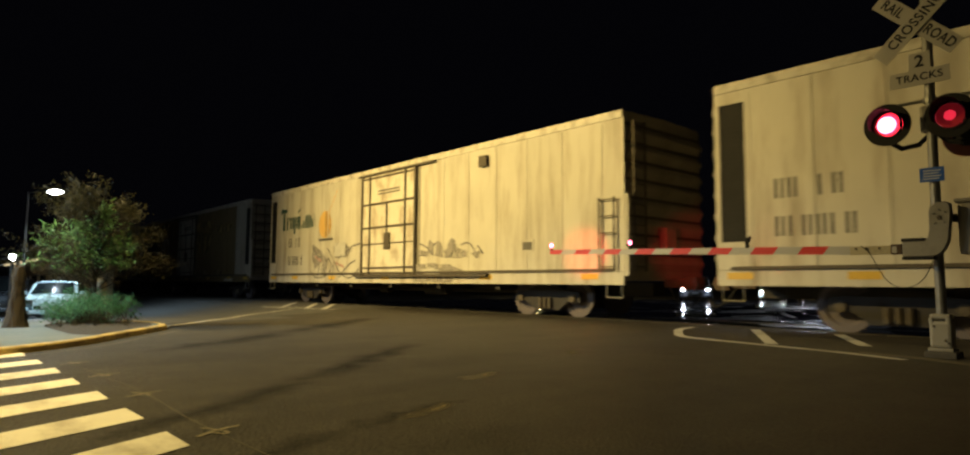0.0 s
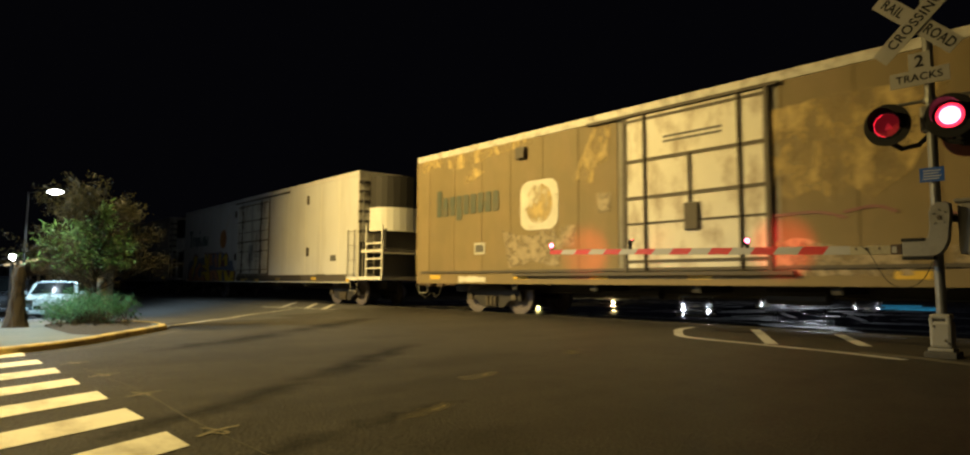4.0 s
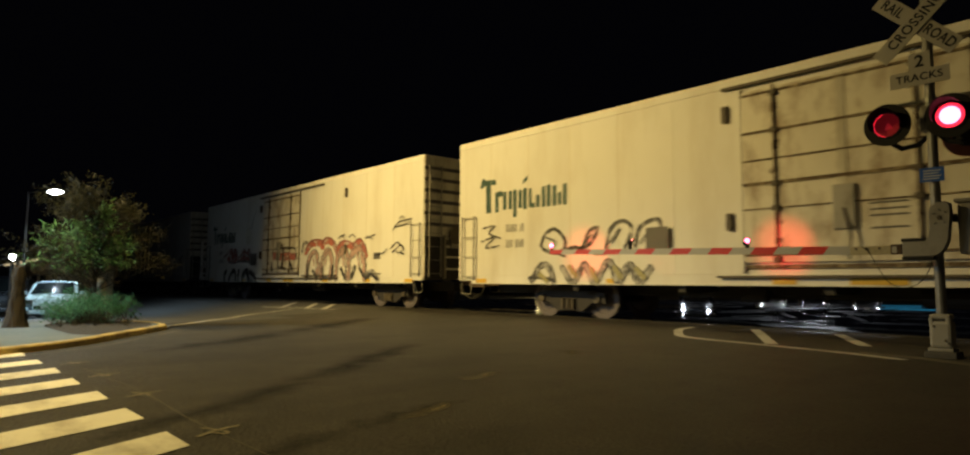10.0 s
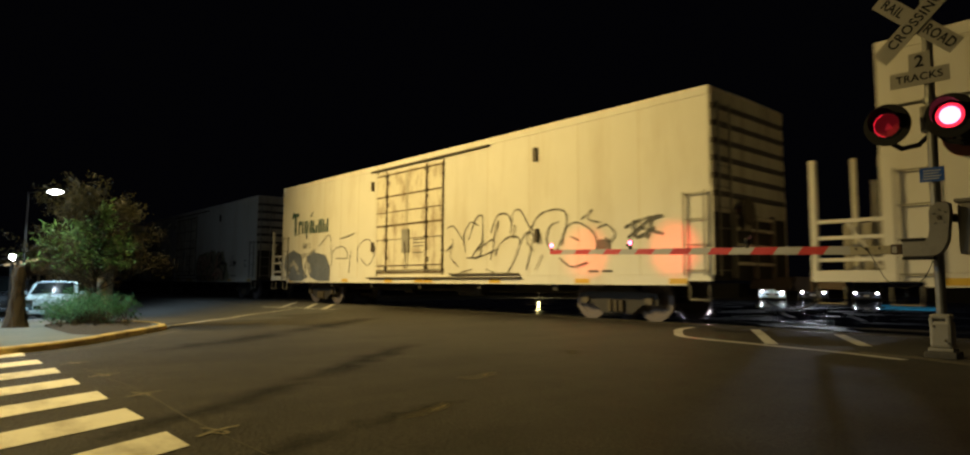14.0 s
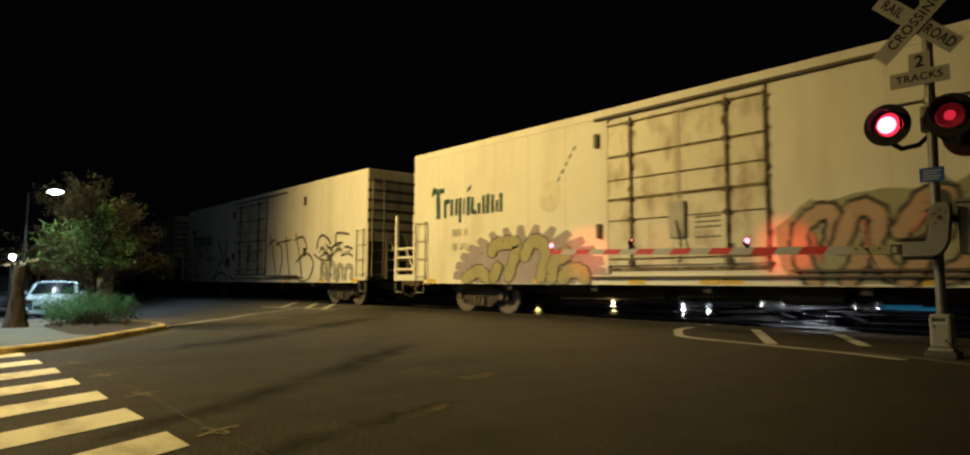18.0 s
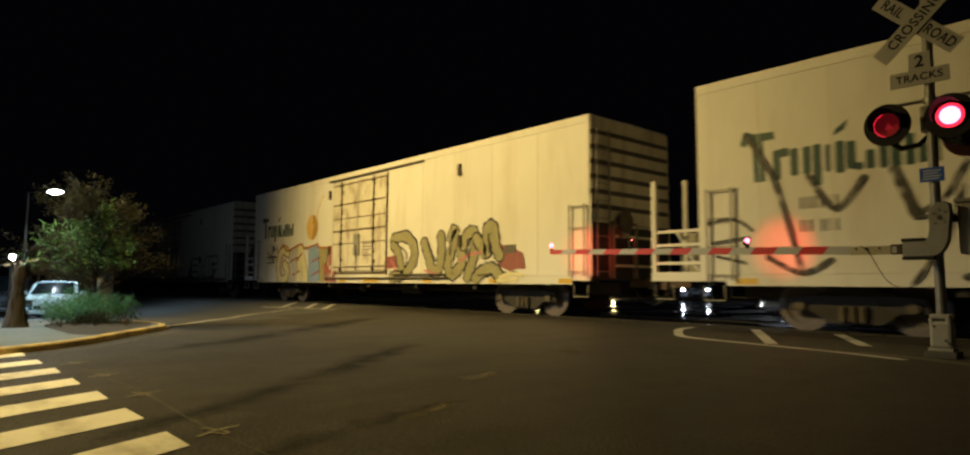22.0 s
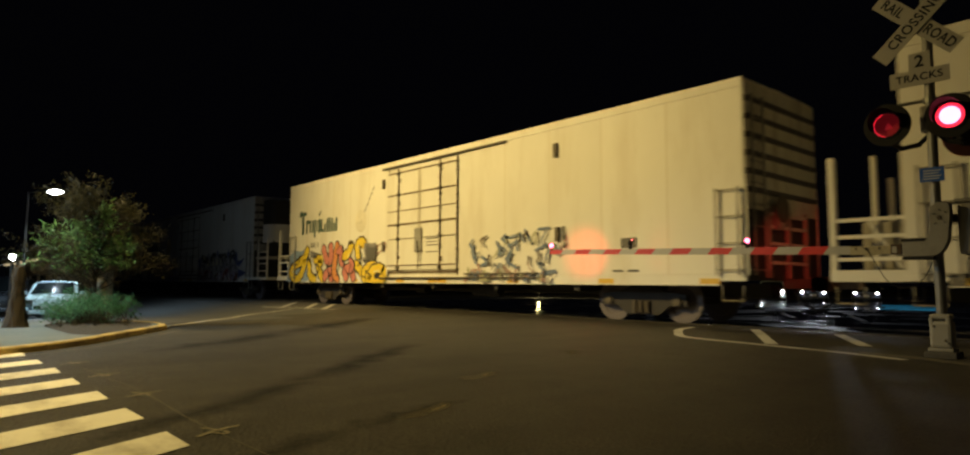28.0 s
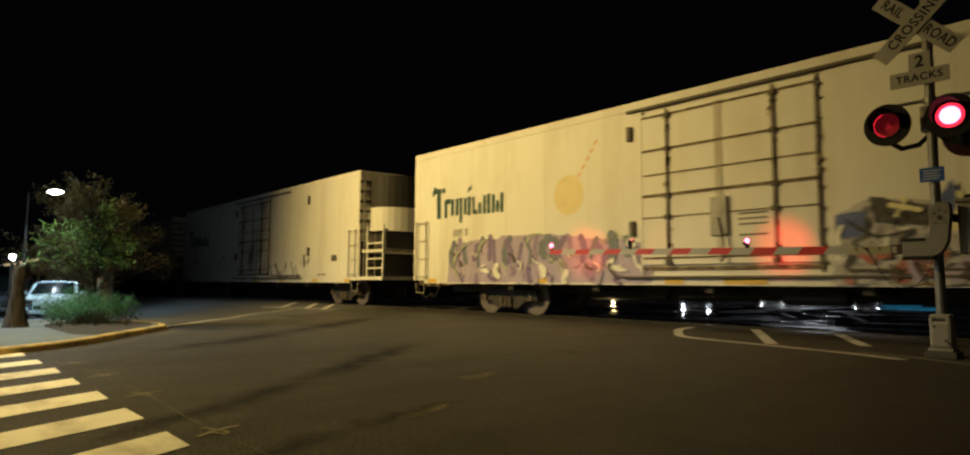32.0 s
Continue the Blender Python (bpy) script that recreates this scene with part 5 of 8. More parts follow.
swipe(CARS[1], [(5.3, 2.08), (5.77, 1.53), (5.62, 0.89)], 0.06, "spray_grey")
swipe(CARS[1], [(6.22, 1), (6.79, 1.4), (7.33, 1.58)], 0.06, "spray_grey")
swipe(CARS[1], [(4.31, 1.79), (4.82, 1.61)], 0.1, "spray_dull")
swipe(CARS[1], [(5.92, 1.52), (6.51, 1.38)], 0.1, "spray_dull")
shape(CARS[1], [(10.83, 1.9), (11.67, 1.75), (11.6, 1.59), (11, 1.66)], "spray_grey2")
shape(CARS[1], [(11.7, 2.11), (11.95, 1.97), (11.86, 1.65), (11.6, 1.74)], "spray_grey2")
shape(CARS[1], [(12.08, 2.01), (12.32, 1.91), (12.4, 1.55), (12, 1.61)], "spray_grey2")
shape(CARS[1], [(12.47, 1.79), (12.77, 2.11), (12.92, 2.05), (13.05, 1.68), (13.18, 1.52), (12.46, 1.55)], "spray_grey2")
shape(CARS[1], [(13.05, 1.83), (13.43, 1.73), (13.51, 1.55), (13.09, 1.52)], "spray_grey2")
shape(CARS[1], [(13.62, 1.65), (14.06, 1.71), (13.94, 1.49)], "spray_grey2")
shape(CARS[1], [(10.82, 1.39), (11.84, 1.4), (12.74, 1.34), (13.48, 1.12), (12.72, 0.84), (10.89, 0.84)], "spray_grey2")
swipe(CARS[1], [(11.19, 2.02), (11.61, 1.87), (11.92, 1.63)], 0.05, "spray_grey")
swipe(CARS[1], [(11.93, 1.93), (12.17, 2.02), (12.46, 1.71)], 0.05, "spray_grey")
swipe(CARS[1], [(12.77, 2.06), (12.86, 1.76), (12.68, 1.57)], 0.05, "spray_grey")
swipe(CARS[1], [(13.18, 1.89), (13.57, 1.93), (13.87, 1.64)], 0.05, "spray_grey")
swipe(CARS[1], [(13.94, 1.84), (14.17, 1.62)], 0.05, "spray_grey")
shape(CARS[1], [(11.17, 1.22), (11.91, 1.27), (12.37, 1.12), (11.66, 0.96)], "spray_silver")
# yellow and orange piece on slate blue
shape(CARS[3], [(0.81, 0.84), (0.88, 1.31), (0.94, 1.66), (1.26, 1.95), (1.63, 1.96), (1.98, 2.14), (2.74, 2.05), (3.61, 2.11), (4.34, 2.28), (4.89, 2.29), (5.67, 2.3), (6.51, 2.25), (7.06, 2.13), (7.32, 1.82), (7.78, 1.84), (7.73, 1.63), (8.07, 1.36), (8.1, 0.84)], "spray_slate2")
shape(CARS[3], [(1.67, 1.67), (1.18, 1.45), (0.97, 1.19), (1.19, 0.84), (2.5, 0.84), (2.42, 1.12), (2.24, 1.48), (2.18, 1.12), (1.91, 0.92), (1.59, 1.01), (1.56, 1.3), (1.9, 1.55)], "spray_salmon")
shape(CARS[3], [(2.25, 1.45), (2.87, 1.82), (3.16, 1.73), (3.23, 1.38), (3.03, 1.63), (2.58, 1.34), (2.42, 1.28)], "spray_salmon")
shape(CARS[3], [(2.33, 1.37), (2.58, 1.34), (2.79, 1.01), (3.27, 1.08), (3.34, 1.27), (3.61, 1.08), (3.91, 1), (3.98, 0.84), (2.59, 0.84)], "spray_salmon")
shape(CARS[3], [(1.98, 2.2), (2.49, 2.17), (2.33, 1.76), (2.11, 1.66), (1.77, 1.01), (1.59, 1.12), (1.68, 1.47), (1.85, 1.69)], "spray_yellow")
shape(CARS[3], [(3.68, 2.27), (3.94, 2.22), (4.09, 1.93), (4.2, 2.24), (4.45, 2.22), (4.41, 1.45), (4.16, 1.45), (4.02, 1.59), (3.83, 1.71), (3.65, 1.84)], "spray_yellow")
shape(CARS[3], [(3.3, 1.62), (3.34, 1.7), (4.05, 1.61), (4.16, 1.45), (4.05, 1.39), (3.61, 1.53)], "spray_yellow")
shape(CARS[3], [(3.23, 1.31), (3.61, 1.34), (4, 1.3), (4.16, 1.47), (4.41, 1.47), (4.58, 1.15), (4.58, 0.84), (4.05, 0.84), (3.61, 1.21), (3.27, 1.11)], "spray_yellow")
shape(CARS[3], [(4.45, 2.22), (4.83, 2.2), (4.86, 1.79), (5.03, 1.79), (5.35, 2.21), (5.51, 2.15), (5.51, 1.81), (5.7, 1.54), (5.35, 1.58), (5.19, 1.83), (4.96, 1.67), (4.55, 1.63), (4.43, 1.86)], "spray_salmon")
shape(CARS[3], [(4.62, 1.38), (5.54, 1.4), (5.96, 0.84), (5.34, 0.84), (5.19, 1.14), (5.02, 1.24), (5.02, 0.84), (4.62, 0.84), (4.51, 1.15)], "spray_salmon")
shape(CARS[3], [(6.15, 1.86), (6.62, 1.95), (6.78, 1.76), (6.73, 1.56), (6.15, 1.55)], "spray_maroon")
shape(CARS[3], [(5.86, 2.23), (6.19, 2.23), (6.18, 1.92), (6.12, 1.55), (5.85, 1.56), (5.79, 1.9)], "spray_yellow")
shape(CARS[3], [(5.57, 1.4), (6.55, 1.38), (6.21, 1.23), (6.32, 1.04), (6.38, 0.84), (6.02, 0.84), (5.91, 1.09)], "spray_yellow")
shape(CARS[3], [(6.21, 1.88), (6.79, 2.19), (7.04, 2.15), (7.08, 1.79), (7.03, 1.59), (6.73, 1.6), (6.76, 1.83), (6.65, 1.95), (6.45, 1.89)], "spray_yellow")
shape(CARS[3], [(6.64, 1.38), (6.94, 1.37), (7.26, 1.01), (7.46, 1.03), (7.55, 1.33), (7.99, 1.32), (7.98, 0.84), (6.82, 0.84)], "spray_yellow")
shape(CARS[3], [(6.95, 1.38), (7.52, 1.37), (7.41, 1.05), (7.26, 1.03)], "spray_maroon")
shape(CARS[3], [(7.99, 1.33), (8.23, 1.33), (8.15, 0.84), (7.98, 0.84)], "spray_maroon")
swipe(CARS[3], [(1.82, 2.09), (2.19, 2.24), (2.59, 2.12)], 0.075, "spray_maroon")
swipe(CARS[3], [(5.83, 2.18), (6.04, 2.32), (6.29, 2.21)], 0.075, "spray_maroon")
swipe(CARS[3], [(6.53, 2.05), (6.87, 2.23), (7.17, 2.01), (7.1, 1.68)], 0.075, "spray_maroon")
swipe(CARS[3], [(3.65, 2.28), (3.83, 2.32), (3.98, 2.22)], 0.075, "spray_maroon")
swipe(CARS[3], [(4.16, 2.26), (4.34, 2.3), (4.5, 2.22)], 0.075, "spray_maroon")
swipe(CARS[3], [(4.52, 2.25), (5.03, 2.23), (5.43, 2.23)], 0.075, "spray_maroon")
swipe(CARS[3], [(1.54, 1.3), (1.64, 1.01), (1.97, 0.94), (2.18, 1.12)], 0.075, "spray_maroon")
swipe(CARS[3], [(2.21, 1.48), (2.5, 1.12), (2.6, 0.84)], 0.075, "spray_maroon")
swipe(CARS[3], [(4.48, 2.14), (4.43, 1.51), (4.6, 1.15), (4.61, 0.84)], 0.075, "spray_maroon")
swipe(CARS[3], [(3.55, 1.13), (3.83, 0.92), (4.04, 0.84)], 0.075, "spray_maroon")
swipe(CARS[3], [(3.32, 1.56), (3.69, 1.46), (4.05, 1.43)], 0.075, "spray_maroon")
swipe(CARS[3], [(3.26, 1.35), (3.69, 1.38)], 0.075, "spray_maroon")
swipe(CARS[3], [(2.87, 1.82), (3.16, 1.73), (3.24, 1.38)], 0.075, "spray_maroon")
swipe(CARS[3], [(5.76, 2.14), (5.74, 1.85), (5.82, 1.59)], 0.075, "spray_maroon")
swipe(CARS[3], [(5.55, 1.38), (5.91, 0.99), (5.99, 0.84)], 0.075, "spray_maroon")
swipe(CARS[3], [(6.61, 1.36), (6.69, 1.08), (6.8, 0.84)], 0.075, "spray_maroon")
swipe(CARS[3], [(4.88, 1.74), (5.06, 1.76), (5.21, 1.84)], 0.075, "spray_maroon")
swipe(CARS[3], [(5.02, 1.24), (5.21, 1.12), (5.33, 0.84)], 0.075, "spray_maroon")
swipe(CARS[3], [(5.41, 0.94), (5.69, 0.92)], 0.05, "spray_brown2")
# black-edged silver letters
swipe(CARS[4], [(2.88, 0.88), (3.19, 1.25), (3.47, 1.21), (3.64, 0.88)], 0.1, "spray_pale", "spray_black", 0.035)
swipe(CARS[4], [(3.91, 1.2), (4.24, 0.84), (4.59, 1.27), (4.88, 0.84), (5.27, 1.33), (5.54, 0.84), (5.83, 1.24), (6.08, 0.85), (6.37, 1.17)], 0.1, "spray_pale", "spray_black", 0.035)
swipe(CARS[4], [(3.2, 1.73), (3.35, 2.02), (3.68, 2.13), (3.98, 1.86), (3.93, 1.63), (3.57, 1.56), (3.25, 1.68)], 0.09, "spray_black")
swipe(CARS[4], [(4.02, 1.63), (4.31, 1.67), (4.52, 1.66), (4.71, 2.01), (4.97, 2.08), (4.8, 1.77), (4.48, 1.61)], 0.09, "spray_black")
swipe(CARS[4], [(5.21, 1.63), (5.34, 2.04), (5.66, 2.2), (5.9, 2.02), (5.72, 1.6)], 0.09, "spray_black")
swipe(CARS[4], [(5.98, 1.63), (6.13, 2.05), (6.6, 2.15), (6.58, 1.67)], 0.09, "spray_black")
swipe(CARS[4], [(2.79, 0.95), (3.18, 0.97), (3.64, 0.89)], 0.09, "spray_black")
swipe(CARS[4], [(1.04, 2.3), (1.52, 2.34), (1.28, 2.16), (1.74, 2)], 0.05, "spray_black")
swipe(CARS[4], [(0.97, 1.94), (1.51, 2.04), (1.15, 1.78), (1.68, 1.8)], 0.05, "spray_black")
swipe(CARS[4], [(12.27, 1.75), (12.54, 2.02), (12.93, 1.91), (12.66, 1.54), (12.31, 1.26), (12.92, 1.16), (12.66, 0.85)], 0.07, "spray_pink")
swipe(CARS[4], [(12.42, 1.52), (12.84, 1.51)], 0.07, "spray_pink")
swipe(CARS[4], [(12.23, 2.16), (12.55, 2.35), (12.67, 2.08), (13.09, 2.22)], 0.05, "spray_black")
swipe(CARS[4], [(12.42, 1.95), (13.02, 1.83), (12.54, 1.37)], 0.05, "spray_black")
swipe(CARS[4], [(13.51, 1.94), (13.39, 1.53), (13.5, 1.1), (14.12, 1.09)], 0.13, "spray_olive", "spray_black", 0.06)
swipe(CARS[4], [(13.88, 2.1), (13.83, 1.59), (13.98, 1.21), (14.25, 1.23), (14.36, 1.75), (14.31, 2.1)], 0.13, "spray_olive", "spray_black", 0.06)
swipe(CARS[4], [(15.27, 2.09), (14.77, 2.1), (14.56, 1.84), (14.83, 1.59), (15.19, 1.51), (15.13, 1.16), (14.55, 1.1)], 0.14, "spray_silver", "spray_black", 0.06)
swipe(CARS[4], [(15.52, 2.07), (15.45, 1.08)], 0.13, "spray_silver", "spray_black", 0.07)
swipe(CARS[4], [(15.57, 1.55), (16.12, 1.56)], 0.13, "spray_silver", "spray_black", 0.07)
swipe(CARS[4], [(16.1, 2.09), (16.13, 1.04)], 0.13, "spray_silver", "spray_black", 0.07)
swipe(CARS[4], [(16.29, 2.13), (16.3, 1.02)], 0.12, "spray_black")
swipe(CARS[4], [(15.45, 2.14), (16.27, 2.16)], 0.12, "spray_black")
swipe(CARS[4], [(12.66, 0.97), (14.01, 0.94), (15.38, 0.97)], 0.1, "spray_olive")
# red peaks over thick black arches
shape(CARS[5], [(3.08, 1.9), (3.64, 2.4), (3.88, 2.19), (4.13, 2.33), (4.5, 1.9), (4.19, 1.7), (3.33, 1.75)], "spray_red2")
shape(CARS[5], [(4.72, 1.81), (5.34, 2.26), (5.6, 2.11), (5.91, 2.27), (6.11, 1.96), (5.89, 1.74), (5.12, 1.7)], "spray_red2")
swipe(CARS[5], [(2.6, 2.02), (3.14, 2.18), (3.64, 2.43), (3.88, 2.21), (4.13, 2.39), (4.46, 1.99), (4.63, 1.81)], 0.09, "spray_maroon")
swipe(CARS[5], [(4.68, 1.94), (5.14, 2.19), (5.34, 2.32), (5.61, 2.14), (5.91, 2.33), (6.11, 2.03), (6.26, 1.93)], 0.09, "spray_maroon")
swipe(CARS[5], [(3.33, 1.75), (4.19, 1.7), (4.63, 1.77), (5.89, 1.74)], 0.1, "spray_grey")
swipe(CARS[5], [(2.84, 0.84), (2.82, 1.16), (3.06, 1.32)], 0.24, "spray_black")
swipe(CARS[5], [(3.45, 0.84), (3.66, 1.13), (4.01, 1.33), (4.28, 1.21), (4.34, 0.84)], 0.24, "spray_black")
swipe(CARS[5], [(4.72, 1.34), (4.65, 1.05), (4.7, 0.84)], 0.24, "spray_black")
swipe(CARS[5], [(5.13, 0.84), (5.3, 1.19), (5.72, 1.34), (5.88, 1.11), (5.85, 0.84)], 0.24, "spray_black")
swipe(CARS[5], [(5.69, 1.29), (6, 0.92), (6.4, 0.84)], 0.24, "spray_black")
swipe(CARS[5], [(6.11, 1.25), (6.48, 1.14), (6.79, 0.88)], 0.24, "spray_black")
swipe(CARS[5], [(11.75, 1.95), (12.19, 2.25), (12.97, 2.28), (13.26, 2.14)], 0.22, "spray_red2")
swipe(CARS[5], [(11.75, 2.12), (12.19, 2.41), (12.97, 2.43), (13.26, 2.3)], 0.07, "spray_maroon")
swipe(CARS[5], [(13.1, 2.15), (13.46, 2.34), (14.02, 2.21), (14.34, 1.83)], 0.22, "spray_red2")
swipe(CARS[5], [(13.1, 2.31), (13.46, 2.49), (14.02, 2.35), (14.34, 1.97)], 0.07, "spray_maroon")
swipe(CARS[5], [(14.35, 2), (14.67, 2.16), (15.2, 2.13), (15.49, 2.01)], 0.22, "spray_red2")
swipe(CARS[5], [(14.35, 2.15), (14.67, 2.3), (15.2, 2.26), (15.49, 2.14)], 0.07, "spray_maroon")
swipe(CARS[5], [(15.39, 2.01), (15.94, 2.2), (16.29, 1.91), (16.37, 1.71)], 0.22, "spray_red2")
swipe(CARS[5], [(15.39, 2.15), (15.94, 2.33), (16.29, 2.04), (16.37, 1.84)], 0.07, "spray_maroon")
swipe(CARS[5], [(11.89, 0.98), (12.05, 1.68), (12.56, 1.95), (12.84, 1.55), (12.71, 0.97)], 0.2, "spray_dull", "spray_grey", 0.05)
swipe(CARS[5], [(13.09, 0.97), (13.22, 1.73), (13.69, 1.99), (13.92, 1.61), (13.8, 0.97)], 0.2, "spray_dull", "spray_grey", 0.05)
swipe(CARS[5], [(14.24, 0.97), (14.36, 1.68), (14.87, 1.99), (15.09, 1.57), (14.97, 0.97)], 0.2, "spray_dull", "spray_grey", 0.05)
swipe(CARS[5], [(15.17, 0.97), (15.28, 1.64), (15.84, 2), (16.19, 1.53), (16.26, 0.96)], 0.2, "spray_dull", "spray_grey", 0.05)
swipe(CARS[5], [(16.26, 1.06), (16.77, 1.19), (17.16, 0.94)], 0.16, "spray_grey")
swipe(CARS[5], [(11.46, 2.03), (11.58, 2.35), (11.89, 2.36)], 0.16, "spray_grey")
swipe(CARS[5], [(12.03, 1.5), (11.96, 0.95)], 0.16, "spray_grey")
swipe(CARS[5], [(15.01, 1.33), (14.93, 0.98)], 0.16, "spray_grey")
swipe(CARS[5], [(14.41, 2.41), (14.67, 2.5), (14.88, 2.38)], 0.05, "spray_black")
swipe(CARS[5], [(14.51, 2.48), (14.88, 2.53)], 0.05, "spray_black")
swipe(CARS[5], [(15.18, 2.42), (15.43, 2.5), (15.66, 2.38)], 0.05, "spray_black")
swipe(CARS[5], [(16.3, 2.33), (16.64, 2.38), (16.93, 2.43)], 0.05, "spray_black")
swipe(CARS[5], [(16.39, 2.4), (16.8, 2.28)], 0.05, "spray_black")
swipe(CARS[5], [(16.99, 1.74), (17.42, 1.78), (17.66, 1.91)], 0.05, "spray_black")
swipe(CARS[5], [(17.99, 2.5), (18.31, 2.74), (18.58, 2.78), (19.08, 2.81)], 0.05, "spray_black")
swipe(CARS[5], [(18.1, 2.61), (18.57, 2.64), (19.02, 2.71)], 0.05, "spray_black")
swipe(CARS[5], [(18.38, 2.86), (18.58, 2.93), (18.64, 2.84)], 0.05, "spray_black")
swipe(CARS[5], [(17.9, 1.93), (18.28, 2.1), (18.61, 1.9), (18.35, 1.74)], 0.05, "spray_black")
swipe(CARS[5], [(18, 1.8), (18.48, 2.01), (18.67, 1.86)], 0.05, "spray_black")
swipe(CARS[5], [(18.21, 1.82), (18.66, 1.72)], 0.05, "spray_black")
shape(CARS[5], [(8.78, 2.07), (10.87, 2.01), (10.99, 1.71), (8.79, 1.72)], "spray_red2", -0.052)
door_swipe(CARS[5], [(8.65, 1.95), (8.96, 2.22), (9.75, 2.24), (10.87, 2.17), (11.0, 1.75)], 0.07, "spray_black")
door_swipe(CARS[5], [(8.62, 1.6), (8.71, 1.3)], 0.18, "spray_black")
door_swipe(CARS[5], [(9.66, 2.35), (9.75, 1.9), (9.67, 1.4)], 0.2, "spray_brown2")
door_swipe(CARS[5], [(10.48, 1.6), (10.72, 1.3)], 0.16, "spray_black")
door_swipe(CARS[5], [(9.24, 1.45), (10.09, 1.35)], 0.12, "spray_brown2")
# thin black loops and slate bubbles
swipe(CARS[6], [(11.34, 2.39), (11.65, 2.44), (12.04, 2.05)], 0.038, "spray_black")
swipe(CARS[6], [(12.19, 1.7), (12.11, 2.15), (12.4, 2.5), (12.72, 2.4)], 0.038, "spray_black")
swipe(CARS[6], [(12.33, 2.03), (12.62, 2.57), (12.91, 2.59), (12.83, 1.6), (12.49, 1.56), (12.97, 1.98)], 0.038, "spray_black")
swipe(CARS[6], [(13.24, 2.16), (13.51, 2.6), (13.89, 2.62), (14.04, 2.42)], 0.038, "spray_black")
swipe(CARS[6], [(14.01, 2.12), (14.14, 2.65), (14.41, 2.66), (14.73, 2.19)], 0.038, "spray_black")
swipe(CARS[6], [(14.73, 2.19), (15.07, 2.52), (15.62, 2.61), (15.92, 2.49), (15.92, 2.18), (15.6, 1.6), (15.3, 1.86), (15.42, 2.21), (15.71, 2.3)], 0.038, "spray_black")
swipe(CARS[6], [(13.43, 1.56), (13.63, 1.85), (14.01, 2.03), (14.37, 1.91), (14.13, 1.37), (13.9, 1.09)], 0.038, "spray_black")
swipe(CARS[6], [(14.37, 1.81), (14.61, 2.09), (14.84, 1.98), (14.6, 1.17)], 0.038, "spray_black")
swipe(CARS[6], [(15.81, 1.75), (15.94, 2.14), (16.31, 2.24), (16.78, 1.96), (16.86, 1.55)], 0.038, "spray_black")
swipe(CARS[6], [(16.41, 2.31), (16.72, 2.51), (16.6, 2.31), (16.97, 2.2)], 0.038, "spray_black")
swipe(CARS[6], [(16.87, 2.08), (17.14, 2.14), (17.36, 1.92), (17.22, 1.74), (17.09, 1.86)], 0.038, "spray_black")
swipe(CARS[6], [(12.26, 1.51), (12.83, 1.54), (13.37, 1.68)], 0.038, "spray_black")
swipe(CARS[6], [(11.34, 1.74), (11.66, 1.95)], 0.038, "spray_black")
swipe(CARS[6], [(15.07, 2.05), (15.15, 1.8)], 0.038, "spray_black")
swipe(CARS[6], [(17.65, 2.05), (18.06, 2.19), (18.56, 2.24)], 0.07, "spray_black")
swipe(CARS[6], [(17.73, 1.83), (18.14, 2.11), (18.45, 2.22)], 0.07, "spray_black")
swipe(CARS[6], [(17.85, 1.9), (18.29, 2.18), (18.2, 1.8)], 0.07, "spray_black")
swipe(CARS[6], [(18.02, 2.03), (18.58, 1.86)], 0.07, "spray_black")
swipe(CARS[6], [(17.86, 2.17), (17.93, 1.82), (18.36, 2)], 0.07, "spray_black")
swipe(CARS[6], [(4.38, 1.42), (4.55, 1.98), (5.28, 2.09), (5.6, 1.7), (4.77, 1.69)], 0.032, "spray_black")
swipe(CARS[6], [(5.69, 1.15), (5.84, 1.93)], 0.032, "spray_black")
swipe(CARS[6], [(6.29, 1.52), (6.32, 2.05), (6.96, 2.28), (7.46, 1.88), (6.99, 1.4), (6.52, 1.65)], 0.032, "spray_black")
swipe(CARS[6], [(3.36, 2.17), (4.2, 2.57), (4.39, 1.84)], 0.032, "spray_black")
swipe(CARS[6], [(5.01, 2.38), (6.06, 2.54)], 0.032, "spray_black")
swipe(CARS[6], [(7.31, 1.78), (7.63, 2.27)], 0.032, "spray_black")
swipe(CARS[6], [(1.22, 1.43), (1.88, 1.26)], 0.12, "spray_pale")
swipe(CARS[6], [(2.63, 1.93), (3.07, 2.06)], 0.12, "spray_pale")
shape(CARS[6], [(0.44, 1.92), (1.18, 2.13), (1.85, 1.88), (2.04, 1.34), (2.5, 1.03), (1.91, 0.85), (0.92, 0.85), (0.37, 1.36)], "spray_slate")
shape(CARS[6], [(2.33, 1.79), (2.93, 1.99), (3.95, 1.82), (4.3, 1.38), (4.27, 0.86), (3.43, 0.85), (2.67, 1.03)], "spray_slate")
swipe(CARS[6], [(0.8, 1.2), (1.2, 1.6), (1.7, 1.2)], 0.2, "spray_pale")
swipe(CARS[6], [(2.2, 1.1), (2.4, 1.6), (2.7, 1.2)], 0.22, "spray_pale")
